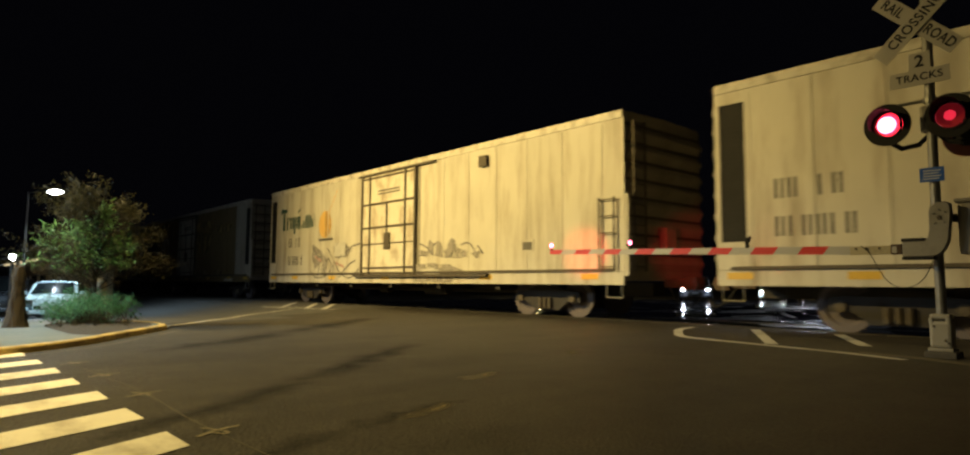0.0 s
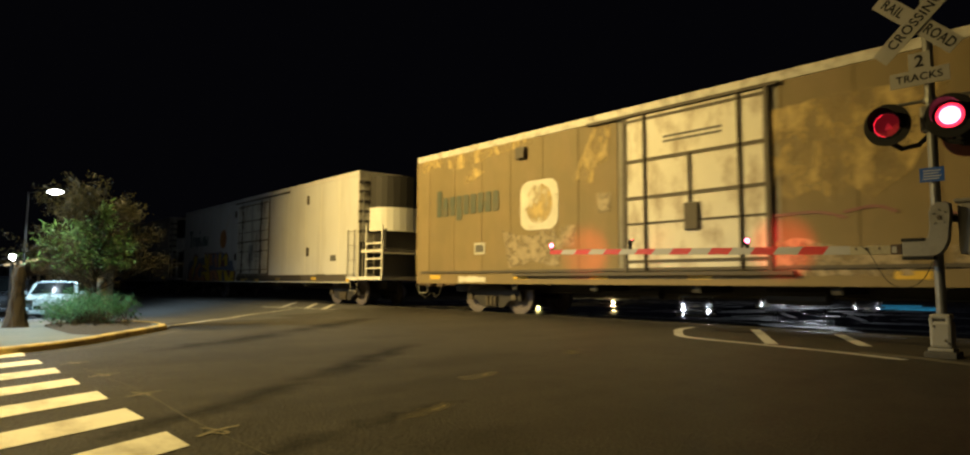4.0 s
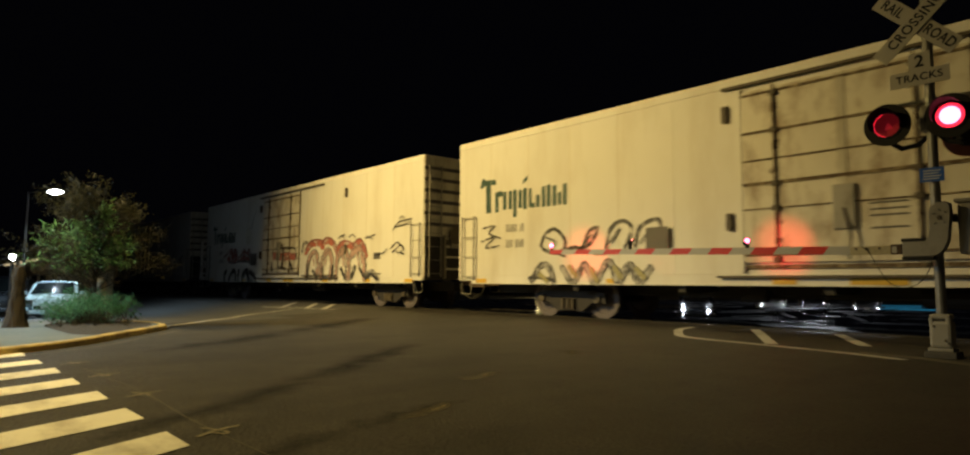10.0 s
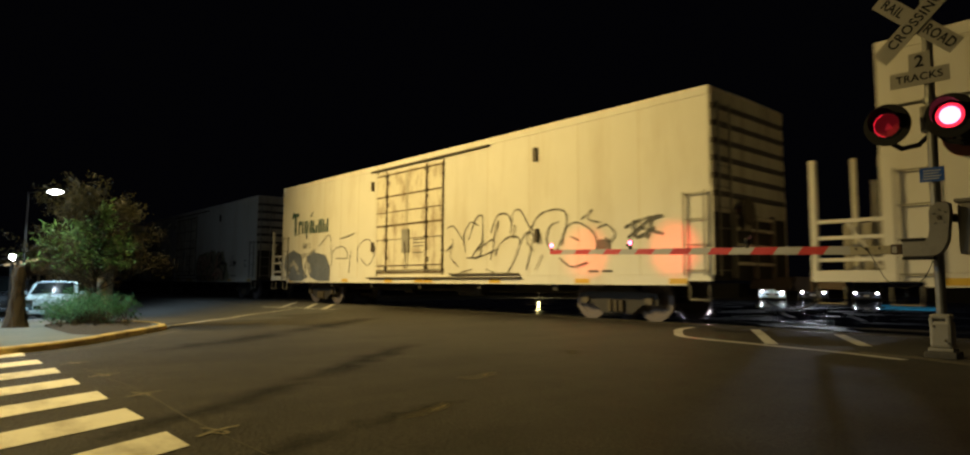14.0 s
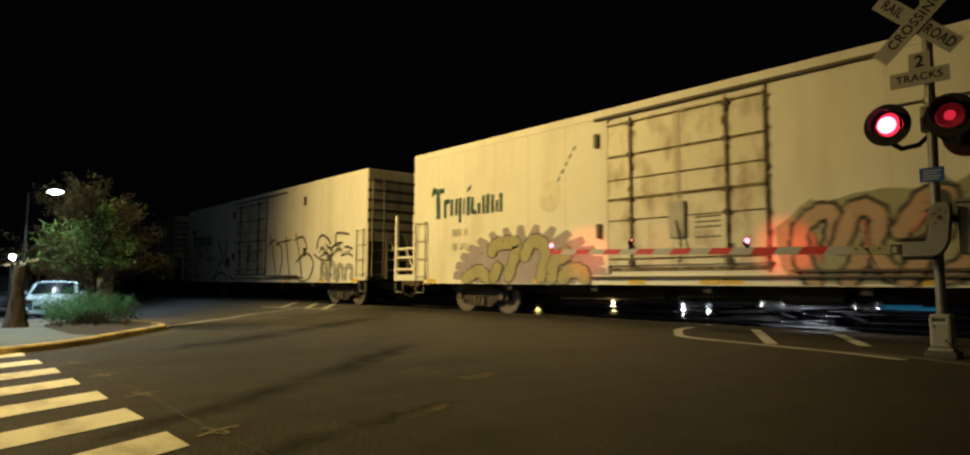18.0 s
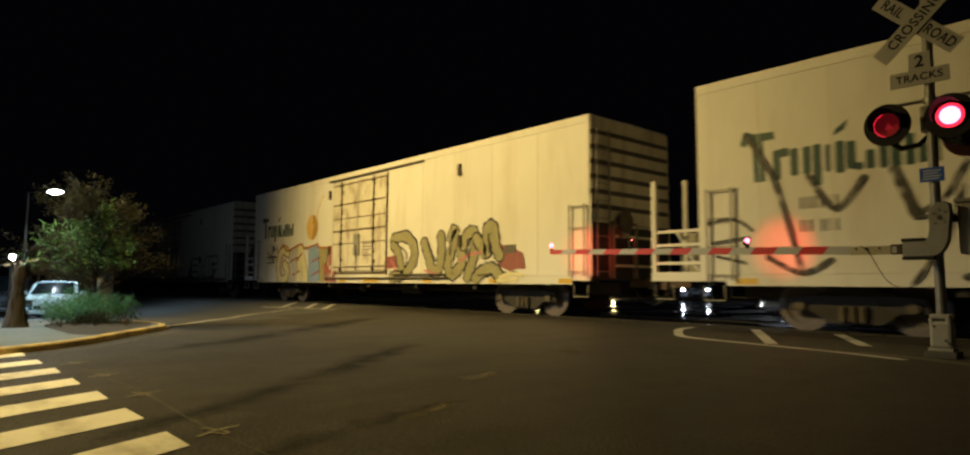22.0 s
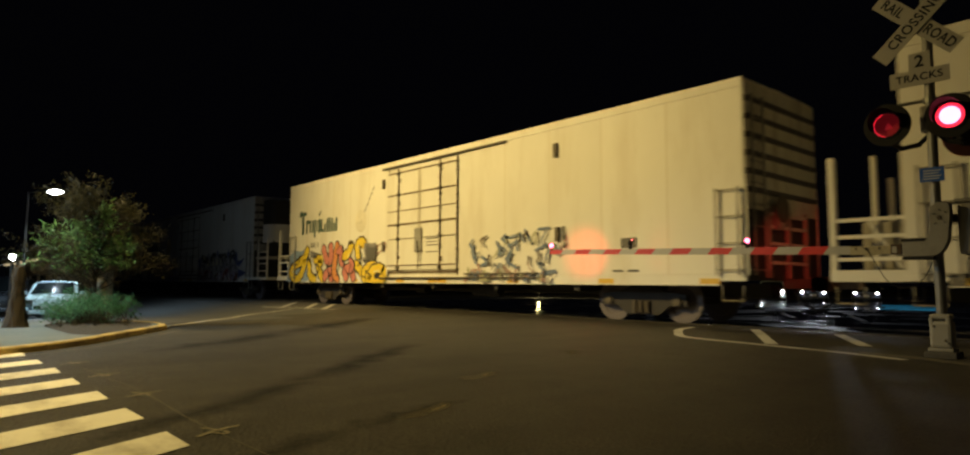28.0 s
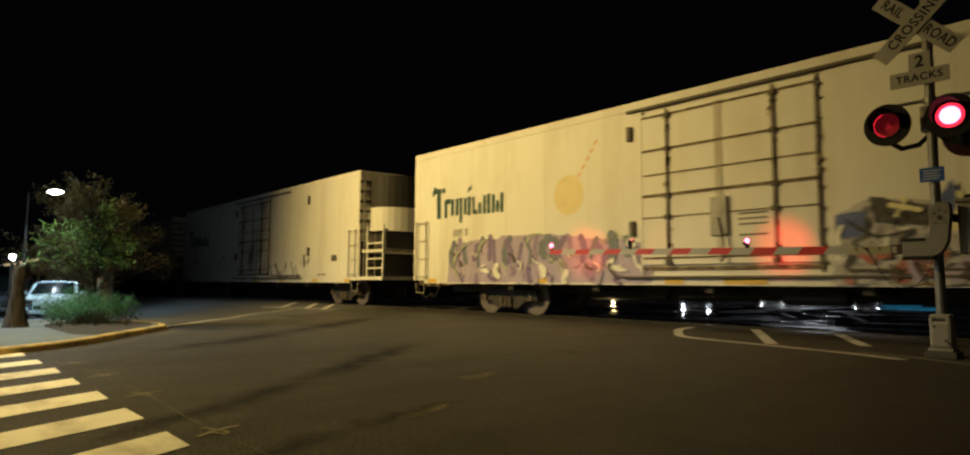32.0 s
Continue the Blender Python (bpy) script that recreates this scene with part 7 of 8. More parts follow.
shape(CARS[12], [(12.74, 2.28), (13.32, 2.1), (13.87, 2), (13.67, 1.73), (12.84, 1.81)], "spray_black")
shape(CARS[12], [(14.16, 2.05), (14.53, 2.32), (14.96, 2.24), (14.78, 1.84), (14.17, 1.71)], "spray_black")
shape(CARS[12], [(15.38, 2.2), (15.71, 2.26), (15.77, 2.02), (15.44, 1.65)], "spray_black")
shape(CARS[12], [(15.85, 2.16), (16.23, 2.25), (16.52, 1.96), (16.22, 1.91)], "spray_black")
swipe(CARS[12], [(16.84, 1.94), (17.13, 2.27), (17.5, 2.27), (17.68, 2.01)], 0.13, "spray_black")
swipe(CARS[12], [(16.97, 1.74), (17.3, 2.06), (17.6, 1.89)], 0.13, "spray_black")
swipe(CARS[12], [(12.39, 1.12), (12.56, 1.44)], 0.13, "spray_black")
shape(CARS[12], [(13.67, 1.65), (13.92, 1.94), (14.07, 1.63)], "spray_cream")
shape(CARS[12], [(14.38, 1.67), (14.58, 2.15), (14.71, 1.65)], "spray_cream")
shape(CARS[12], [(14.95, 1.67), (15.13, 2.06), (15.3, 1.66)], "spray_cream")
swipe(CARS[12], [(13.15, 0.97), (13.41, 1.23), (13.71, 1.31)], 0.26, "spray_red2", "spray_dull", 0.02)
swipe(CARS[12], [(15.05, 0.89), (15.28, 1.13)], 0.26, "spray_red2", "spray_dull", 0.02)
swipe(CARS[12], [(16.04, 0.98), (16.41, 1.26), (16.75, 1.32)], 0.26, "spray_red2", "spray_dull", 0.02)
swipe(CARS[12], [(17, 0.9), (17.2, 1.11)], 0.26, "spray_red2", "spray_dull", 0.02)
swipe(CARS[12], [(17.74, 0.9), (17.92, 1.15)], 0.26, "spray_red2", "spray_dull", 0.02)
swipe(CARS[12], [(13.85, 0.97), (14.23, 1.21), (14.67, 0.98)], 0.22, "spray_lilac", "spray_pale", 0.03)
swipe(CARS[12], [(15.5, 0.96), (15.75, 1.26)], 0.22, "spray_lilac", "spray_pale", 0.03)
swipe(CARS[12], [(17.44, 0.97), (17.57, 1.22)], 0.22, "spray_lilac", "spray_pale", 0.03)
# finer scrawls over the larger pieces
swipe(CARS[11], [(0.4, 1.61), (0.89, 1.52), (1.12, 1.86)], 0.06, "spray_black")
swipe(CARS[11], [(2.51, 1.55), (2.8, 1.27), (2.37, 1.05)], 0.06, "spray_black")
swipe(CARS[11], [(3.55, 1.56), (3.45, 1.26), (3.73, 1.04)], 0.06, "spray_black")
swipe(CARS[11], [(4.21, 1.91), (4.38, 1.54), (4.16, 1.06)], 0.06, "spray_black")
swipe(CARS[11], [(5.75, 1.92), (5.89, 1.57), (5.66, 1.39)], 0.06, "spray_black")
swipe(CARS[11], [(6.21, 1.21), (6.53, 1.05)], 0.06, "spray_black")
swipe(CARS[11], [(1.8, 1.85), (2.09, 1.51)], 0.06, "spray_black")
swipe(CARS[11], [(0.4, 1.31), (0.73, 1.09)], 0.05, "spray_cream")
swipe(CARS[11], [(2.91, 1.98), (3.11, 1.67)], 0.05, "spray_cream")
swipe(CARS[11], [(5.66, 2.01), (5.78, 2.13)], 0.05, "spray_cream")
swipe(CARS[11], [(6.75, 1.18), (7.09, 1.2)], 0.05, "spray_cream")
swipe(CARS[11], [(5.14, 1.86), (5.01, 1.69)], 0.05, "spray_cream")
swipe(CARS[11], [(4.21, 1.91), (4.5, 2.03), (4.43, 1.62), (4.6, 1.44)], 0.18, "spray_pink2", "spray_black", 0.05)
swipe(CARS[11], [(5.14, 1.6), (5.34, 1.42), (5.18, 1.23)], 0.18, "spray_pink2", "spray_black", 0.05)
swipe(CARS[11], [(6.23, 1.96), (6.41, 1.8), (6.13, 1.6)], 0.14, "spray_grey", "spray_black", 0.04)
swipe(CARS[11], [(2.16, 1.91), (2.51, 1.82)], 0.14, "spray_grey", "spray_black", 0.04)
swipe(CARS[6], [(11.66, 2.07), (11.53, 1.59), (11.89, 1.29)], 0.035, "spray_brown2")
swipe(CARS[6], [(12.69, 1.71), (13.37, 1.98), (13.26, 1.44)], 0.035, "spray_brown2")
swipe(CARS[6], [(13.57, 2.46), (13.37, 1.98)], 0.035, "spray_brown2")
swipe(CARS[6], [(14.2, 2.32), (14.13, 1.99)], 0.035, "spray_brown2")
swipe(CARS[6], [(14.84, 2.27), (14.63, 1.91), (14.89, 1.62)], 0.035, "spray_brown2")
swipe(CARS[6], [(15.75, 1.42), (16.1, 1.22), (16.58, 1.31)], 0.035, "spray_brown2")
swipe(CARS[6], [(13.1, 1.19), (13.62, 1.04)], 0.035, "spray_brown2")
swipe(CARS[6], [(15.17, 1.52), (14.94, 1.17)], 0.035, "spray_brown2")
swipe(CARS[6], [(16.11, 1.92), (16.35, 1.82)], 0.035, "spray_brown2")
swipe(CARS[6], [(11.96, 1.1), (12.48, 1.2)], 0.035, "spray_brown2")
swipe(CARS[5], [(11.94, 1.48), (12.02, 0.99)], 0.13, "spray_black")
swipe(CARS[5], [(12.43, 1.27), (12.79, 0.97)], 0.13, "spray_black")
swipe(CARS[5], [(13.19, 1.37), (13.33, 0.99)], 0.13, "spray_black")
swipe(CARS[5], [(14.01, 1.42), (13.98, 0.97)], 0.13, "spray_black")
swipe(CARS[5], [(14.65, 1.32), (14.95, 0.98)], 0.13, "spray_black")
swipe(CARS[5], [(15.64, 1.38), (15.4, 0.97)], 0.13, "spray_black")
swipe(CARS[5], [(15.96, 1.31), (16.26, 1.04)], 0.13, "spray_black")
swipe(CARS[5], [(16.35, 0.96), (16.77, 1.09), (17.12, 0.92)], 0.13, "spray_black")
swipe(CARS[5], [(12.43, 1.88), (12.56, 1.48)], 0.1, "spray_dull")
swipe(CARS[5], [(13.61, 1.92), (13.45, 1.46)], 0.1, "spray_dull")
swipe(CARS[5], [(14.77, 1.86), (14.86, 1.42)], 0.1, "spray_dull")
swipe(CARS[5], [(15.79, 1.85), (15.92, 1.43)], 0.1, "spray_dull")
swipe(CARS[5], [(16.15, 1.79), (16.32, 1.38)], 0.1, "spray_dull")
swipe(CARS[5], [(3.7, 0.97), (3.99, 1.12), (4.12, 0.88)], 0.1, "spray_pale")
swipe(CARS[5], [(4.86, 1.05), (4.89, 0.84)], 0.1, "spray_pale")
swipe(CARS[5], [(5.41, 0.96), (5.64, 1.12)], 0.1, "spray_pale")
swipe(CARS[5], [(6.21, 1.03), (6.47, 0.96)], 0.1, "spray_pale")
swipe(CARS[4], [(3.18, 1.05), (3.41, 0.88)], 0.12, "spray_olive")
swipe(CARS[4], [(4.13, 1.22), (4.33, 1)], 0.12, "spray_olive")
swipe(CARS[4], [(4.78, 1.16), (4.96, 0.88)], 0.12, "spray_olive")
swipe(CARS[4], [(5.45, 1.19), (5.61, 0.96)], 0.12, "spray_olive")
swipe(CARS[4], [(6.02, 1.14), (6.21, 0.96)], 0.12, "spray_olive")
swipe(CARS[4], [(3.39, 1.94), (3.67, 1.84), (3.57, 1.67)], 0.05, "spray_black")
swipe(CARS[4], [(4.6, 1.74), (4.81, 1.93)], 0.05, "spray_black")
swipe(CARS[4], [(5.36, 1.74), (5.59, 2.03)], 0.05, "spray_black")
swipe(CARS[4], [(6.11, 1.69), (6.41, 1.97)], 0.05, "spray_black")
swipe(CARS[4], [(3.66, 1.57), (4.01, 1.46)], 0.05, "spray_black")
swipe(CARS[4], [(4.91, 1.48), (5.35, 1.52)], 0.05, "spray_black")
swipe(CARS[8], [(16.32, 2.13), (16.63, 1.98), (16.52, 1.81)], 0.045, "spray_black")
swipe(CARS[8], [(16.73, 2.27), (17.03, 2.08), (17.31, 2.13)], 0.045, "spray_black")
swipe(CARS[8], [(17.5, 2.13), (17.82, 2.15), (17.72, 1.91)], 0.045, "spray_black")
swipe(CARS[8], [(17.94, 2.02), (18.02, 1.77)], 0.045, "spray_black")
swipe(CARS[8], [(18.2, 1.88), (18.61, 1.94)], 0.045, "spray_black")
swipe(CARS[8], [(16.52, 1.59), (16.61, 0.98)], 0.045, "spray_black")
swipe(CARS[8], [(17.16, 1.57), (17.24, 0.98)], 0.045, "spray_black")
swipe(CARS[8], [(17.8, 1.42), (17.87, 0.94)], 0.045, "spray_black")
swipe(CARS[7], [(11.87, 1.71), (12.01, 1.2)], 0.05, "spray_pink2")
swipe(CARS[7], [(12.69, 1.87), (12.75, 1.28)], 0.05, "spray_pink2")
swipe(CARS[7], [(13.38, 1.65), (13.56, 1.93)], 0.05, "spray_pink2")
swipe(CARS[7], [(14.46, 1.52), (14.84, 1.86)], 0.05, "spray_pink2")
swipe(CARS[7], [(14.13, 1.08), (14.88, 1.25)], 0.05, "spray_pink2")
swipe(CARS[9], [(12.04, 1.93), (12.33, 1.71), (12.26, 1.3)], 0.06, "spray_black")
swipe(CARS[9], [(13.48, 1.96), (13.79, 1.47)], 0.06, "spray_black")
swipe(CARS[9], [(14.63, 2.18), (14.53, 1.63)], 0.06, "spray_black")
swipe(CARS[9], [(15.33, 2.04), (15.38, 1.51)], 0.06, "spray_black")
swipe(CARS[9], [(16.19, 2.14), (16.23, 1.65)], 0.06, "spray_black")
swipe(CARS[9], [(15.78, 1.03), (16.36, 1.06)], 0.06, "spray_black")
swipe(CARS[12], [(12.4, 1.9), (12.84, 1.61), (13.36, 1.68)], 0.05, "spray_black")
swipe(CARS[12], [(13.86, 1.83), (14.42, 1.55), (14.87, 1.77)], 0.05, "spray_black")
swipe(CARS[12], [(15.61, 1.74), (15.99, 1.79), (16.35, 1.55)], 0.05, "spray_black")
swipe(CARS[12], [(16.7, 1.68), (17.02, 1.46), (17.41, 1.58)], 0.05, "spray_black")
swipe(CARS[12], [(12.83, 1.08), (13.45, 0.98), (13.85, 1.15)], 0.05, "spray_black")
swipe(CARS[12], [(14.85, 1.06), (15.51, 1.19)], 0.05, "spray_black")
swipe(CARS[12], [(16.61, 0.97), (17.01, 1.17), (17.51, 1.1)], 0.05, "spray_black")
swipe(CARS[12], [(15.61, 1.97), (15.68, 1.73)], 0.08, "spray_cream")
swipe(CARS[12], [(16.08, 2.12), (16.29, 2.02)], 0.08, "spray_cream")
swipe(CARS[12], [(13.06, 2.09), (13.47, 1.98)], 0.08, "spray_cream")


def scrawl(car, x0, x1, z0, z1, n, width, mats, seed):
    """Short crossing marks that fill out a sprayed piece."""
    rng = random.Random(seed)
    for k in range(n):
        x, z = x0 + (x1 - x0) * (k + rng.random()) / n, rng.uniform(z0, z1)
        a, b = rng.uniform(-0.22, 0.22), rng.uniform(0.1, 0.4) * rng.choice((-1, 1))
        pts = [(x, z), (x + a, min(z1, max(z0, z + b * 0.6))), (x + a * rng.uniform(-0.4, 1.6), min(z1, max(z0, z + b)))]
        swipe(car, pts, width * rng.uniform(0.7, 1.5), rng.choice(mats))


scrawl(CARS[12], 12.3, 17.7, 1.3, 2.2, 34, 0.05, ("spray_black", "spray_black", "spray_cream", "spray_white", "spray_slate"), 3)
scrawl(CARS[12], 12.4, 17.9, 0.88, 1.3, 26, 0.08, ("spray_red2", "spray_white", "spray_red2", "spray_lilac", "spray_brown2"), 4)
scrawl(CARS[11], 11.7, 15.1, 1.3, 2.1, 30, 0.06, ("spray_slate2", "spray_slate2", "spray_brown2", "spray_olive2"), 5)
scrawl(CARS[11], 11.6, 14.9, 0.9, 1.3, 26, 0.07, ("spray_slate2", "spray_dull", "spray_olive2", "spray_pale"), 6)
scrawl(CARS[13], 3.0, 7.0, 1.0, 2.0, 12, 0.06, ("spray_grey",), 44)
scrawl(CARS[13], 12.3, 16.0, 0.9, 1.9, 16, 0.12, ("spray_grey", "spray_pale"), 41)
scrawl(CARS[14], 11.4, 15.0, 0.9, 1.9, 16, 0.12, ("spray_grey", "spray_pale"), 45)
# two boxcars have clean doors, one is dulled by soot
for car, name, paint in ((CARS[11], "door", "white"), (CARS[12], "door", "white"), (CARS[3], "body", "white_dirty"), (CARS[3], "side_panel", "white_dirty"), (CARS[3], "top_rail", "white_dirty")):
    for piece in car.children:
        if piece.name.split(".")[0] == name:
            piece.material_slots[0].link = "OBJECT"
            piece.material_slots[0].material = M[paint]

# ---- crossing signal and gate ----
MX, MY = -2.17, 9.02


def letters(name, text, size, m, mat, parent):
    c = bpy.data.curves.new(name, "FONT")
    c.body, c.size, c.align_x, c.align_y, c.extrude = text, size, "CENTER", "CENTER", 0.0008
    c.offset, c.space_character = size * 0.02, 1.08
    tmp = bpy.data.objects.new("tmp", c)
    scene.collection.objects.link(tmp)
    me = bpy.data.meshes.new_from_object(tmp.evaluated_get(bpy.context.evaluated_depsgraph_get()))
    bpy.data.objects.remove(tmp)
    me.materials.clear()
    me.materials.append(M[mat])
    ob = same(name, me, parent, m)
    return ob


FLASH, GATE_FLASH = [], []


def build_signal():
    s = thing("crossing_signal", (MX, MY, 0), "railroad crossing signal mast with crossbuck and red flashers", "crossing signal")
    part("foundation", boxm(-0.16, 0.16, -0.16, 0.16, -0.05, 0.07, 0.02), M["ballast"], s, "dark foundation block")
    bm = bmesh.new()
    box(bm, -0.125, 0.125, -0.125, 0.125, 0.07, 0.11, 0.01)
    box(bm, -0.11, 0.11, -0.11, 0.11, 0.11, 0.42, 0.035)
    part("junction_base", bm, M["case"], s, "grey cast junction box base")
    part("base_cap", boxm(-0.10, 0.10, -0.10, 0.10, 0.44, 0.50, 0.02), M["case"], s)
    for x in (-0.11, 0.11):
        part("base_lug", lathe([(0.005, 0.40), (0.03, 0.40), (0.034, 0.47), (0.02, 0.48), (0.005, 0.485)], 10), M["case"], s).location = (x * 0.75, -0.08, -0.02)
    for x, z in ((-0.06, 0.36), (0.05, 0.2), (0.08, 0.17)):
        part("base_bolt", lathe([(0.003, -0.122), (0.012, -0.122), (0.014, -0.109), (0.003, -0.109)], 8, "y"), M["rod"], s).location = (x, 0, z)
    part("mast", bar([(0, 0, 0.4), (0, 0, 4.55)], 0.055, 16), M["galv"], s, "galvanised steel mast")
    part("mast_cap", lathe([(0.02, 4.6), (0.05, 4.58), (0.064, 4.55), (0.064, 4.5)], 12), M["galv"], s)
    # crossbuck
    for name, tilt, text, dy in (("crossbuck_blade", -45, ("RAIL", "ROAD"), -0.085), ("crossbuck_blade", 44, ("CROSSING",), -0.105)):
        blade = part(name, boxm(-0.56, 0.56, -0.006, 0.006, -0.105, 0.105, 0.003), M["sign_white"], s)
        blade.matrix_basis = pose(-0.085, dy, 4.02, 0, -tilt, 0)
        for k, word in enumerate(text):
            x = 0 if len(text) == 1 else (-0.335, 0.335)[k]
            letters("lettering", word, 0.165, pose(x, -0.0075, 0, 90, 0, 0) @ Matrix.Diagonal((0.92 if len(text) == 1 else 0.82, 1, 1, 1)), "black", blade)
    plate = part("number_plate", boxm(-0.115, 0.115, -0.006, 0.006, -0.11, 0.11, 0.003), M["sign_white"], s)
    plate.matrix_basis = pose(-0.07, -0.085, 3.53)
    letters("lettering", "2", 0.2, pose(0, -0.0075, -0.005, 90, 0, 0), "black", plate)
    plate = part("tracks_plate", boxm(-0.31, 0.31, -0.006, 0.006, -0.095, 0.095, 0.003), M["sign_white"], s)
    plate.matrix_basis = pose(-0.08, -0.085, 3.335)
    letters("lettering", "TRACKS", 0.125, pose(0, -0.0075, 0, 90, 0, 0), "black", plate)
    for z in (4.0, 3.35, 3.05):
        part("clamp", lathe([(0.06, z - 0.03), (0.075, z - 0.03), (0.075, z + 0.03), (0.06, z + 0.03)], 12), M["galv"], s)
    # flashers
    part("cross_arm", bar([(-0.55, -0.02, 3.05), (0.45, -0.02, 3.05)], 0.022, 8), M["galv"], s)
    part("arm_casting", boxm(-0.10, 0.10, -0.09, 0.09, 2.66, 2.98, 0.03), M["case"], s)
    part("lamp_arm", bar([(-0.44, 0.03, 2.60), (-0.34, 0.06, 2.52), (-0.15, 0.06, 2.54), (0, 0.04, 2.68), (0.15, 0.06, 2.54), (0.3, 0.06, 2.5)], 0.032, 8), M["black"], s)
    for k, x in enumerate((-0.43, 0.22)):
        z = 2.80
        lamp_ = part("flasher", lathe([(0.255, -0.02), (0.262, -0.02), (0.262, -0.008), (0.17, -0.008), (0.17, 0.18), (0.12, 0.22), (0.02, 0.22), (0.02, 0.21), (0.11, 0.21),
                                       (0.16, 0.17), (0.16, -0.02), (0.255, -0.02)], 32, "y", False), M["black"], s, "black round flasher background")
        lamp_.location = (x, -0.12, z)
        hood = bmesh.new()
        rows = []
        for i in range(17):
            a = radians(-20 + 220 * i / 16)
            rows.append([hood.verts.new((0.172 * math.cos(a), y, 0.172 * math.sin(a))) for y in (-0.02, -0.15 - 0.12 * max(0, math.sin(a)))])
        for a, b in zip(rows, rows[1:]):
            hood.faces.new((a[0], b[0], b[1], a[1]))
        bmesh.ops.solidify(hood, geom=hood.faces[:], thickness=0.004)
        part("visor", hood, M["black"], lamp_)
        part("lens_rim", lathe([(0.148, -0.03), (0.17, -0.03), (0.17, -0.018), (0.148, -0.018), (0.148, -0.03)], 28, "y", False), M["black"], lamp_)
        lens = part("lens", lathe([(0.02, 0.012), (0.14, 0.004), (0.143, 0.0), (0.14, -0.002), (0.02, -0.002)], 28, "y"), M["red_dim"], lamp_, "red signal lens")
        part("lens_ring", lathe([(0.02, -0.010), (0.14, -0.007), (0.142, -0.0045), (0.02, -0.0045)], 28, "y"), M["red_rim"], lens, "glowing red lamp face")
        part("lens_lamp", lathe([(0.02, -0.020), (0.09, -0.014), (0.105, -0.0105), (0.02, -0.0105)], 28, "y"), M["red_glow"], lens, "white-hot lamp centre")
        lens.location = (0, -0.02, 0)
        if k == 0:
            lens.children[-1].location.x = 0.032
        ember = part("lens_ember", lathe([(0.01, 0.022), (0.045, 0.016), (0.06, 0.0125), (0.01, 0.0125)], 3 if k == 0 else 20, "y"), M["red_low" if k == 0 else "red_ember"], lens, "dim red glow in the lens")
        if k == 0:
            ember.matrix_basis = pose(-0.02, 0, -0.03, 0, 35, 0)
        FLASH.append(lens)
    rear = part("rear_flasher", lathe([(0.02, 0.0), (0.255, 0.0), (0.262, 0.008), (0.255, 0.016), (0.02, 0.016)], 32, "y"), M["rear_disc"], s, "back of a far-side flasher disc")
    rear.location = (0.30, 0.23, 2.62)
    part("rear_housing", lathe([(0.02, -0.16), (0.10, -0.15), (0.14, -0.06), (0.14, 0.0), (0.02, 0.0)], 20, "y"), M["black"], rear)
    sign = part("blue_notice", boxm(-0.125, 0.125, -0.004, 0.004, -0.085, 0.085, 0.002), M["blue_sign"], s, "small blue emergency notice plate")
    sign.matrix_basis = pose(-0.005, -0.075, 2.14)
    for k in range(4):
        part("notice_bar", boxm(-0.09, 0.09 - 0.02 * (k % 2), -0.0055, -0.0045, 0.04 - 0.032 * k, 0.053 - 0.032 * k), M["pale"], sign)
    return s


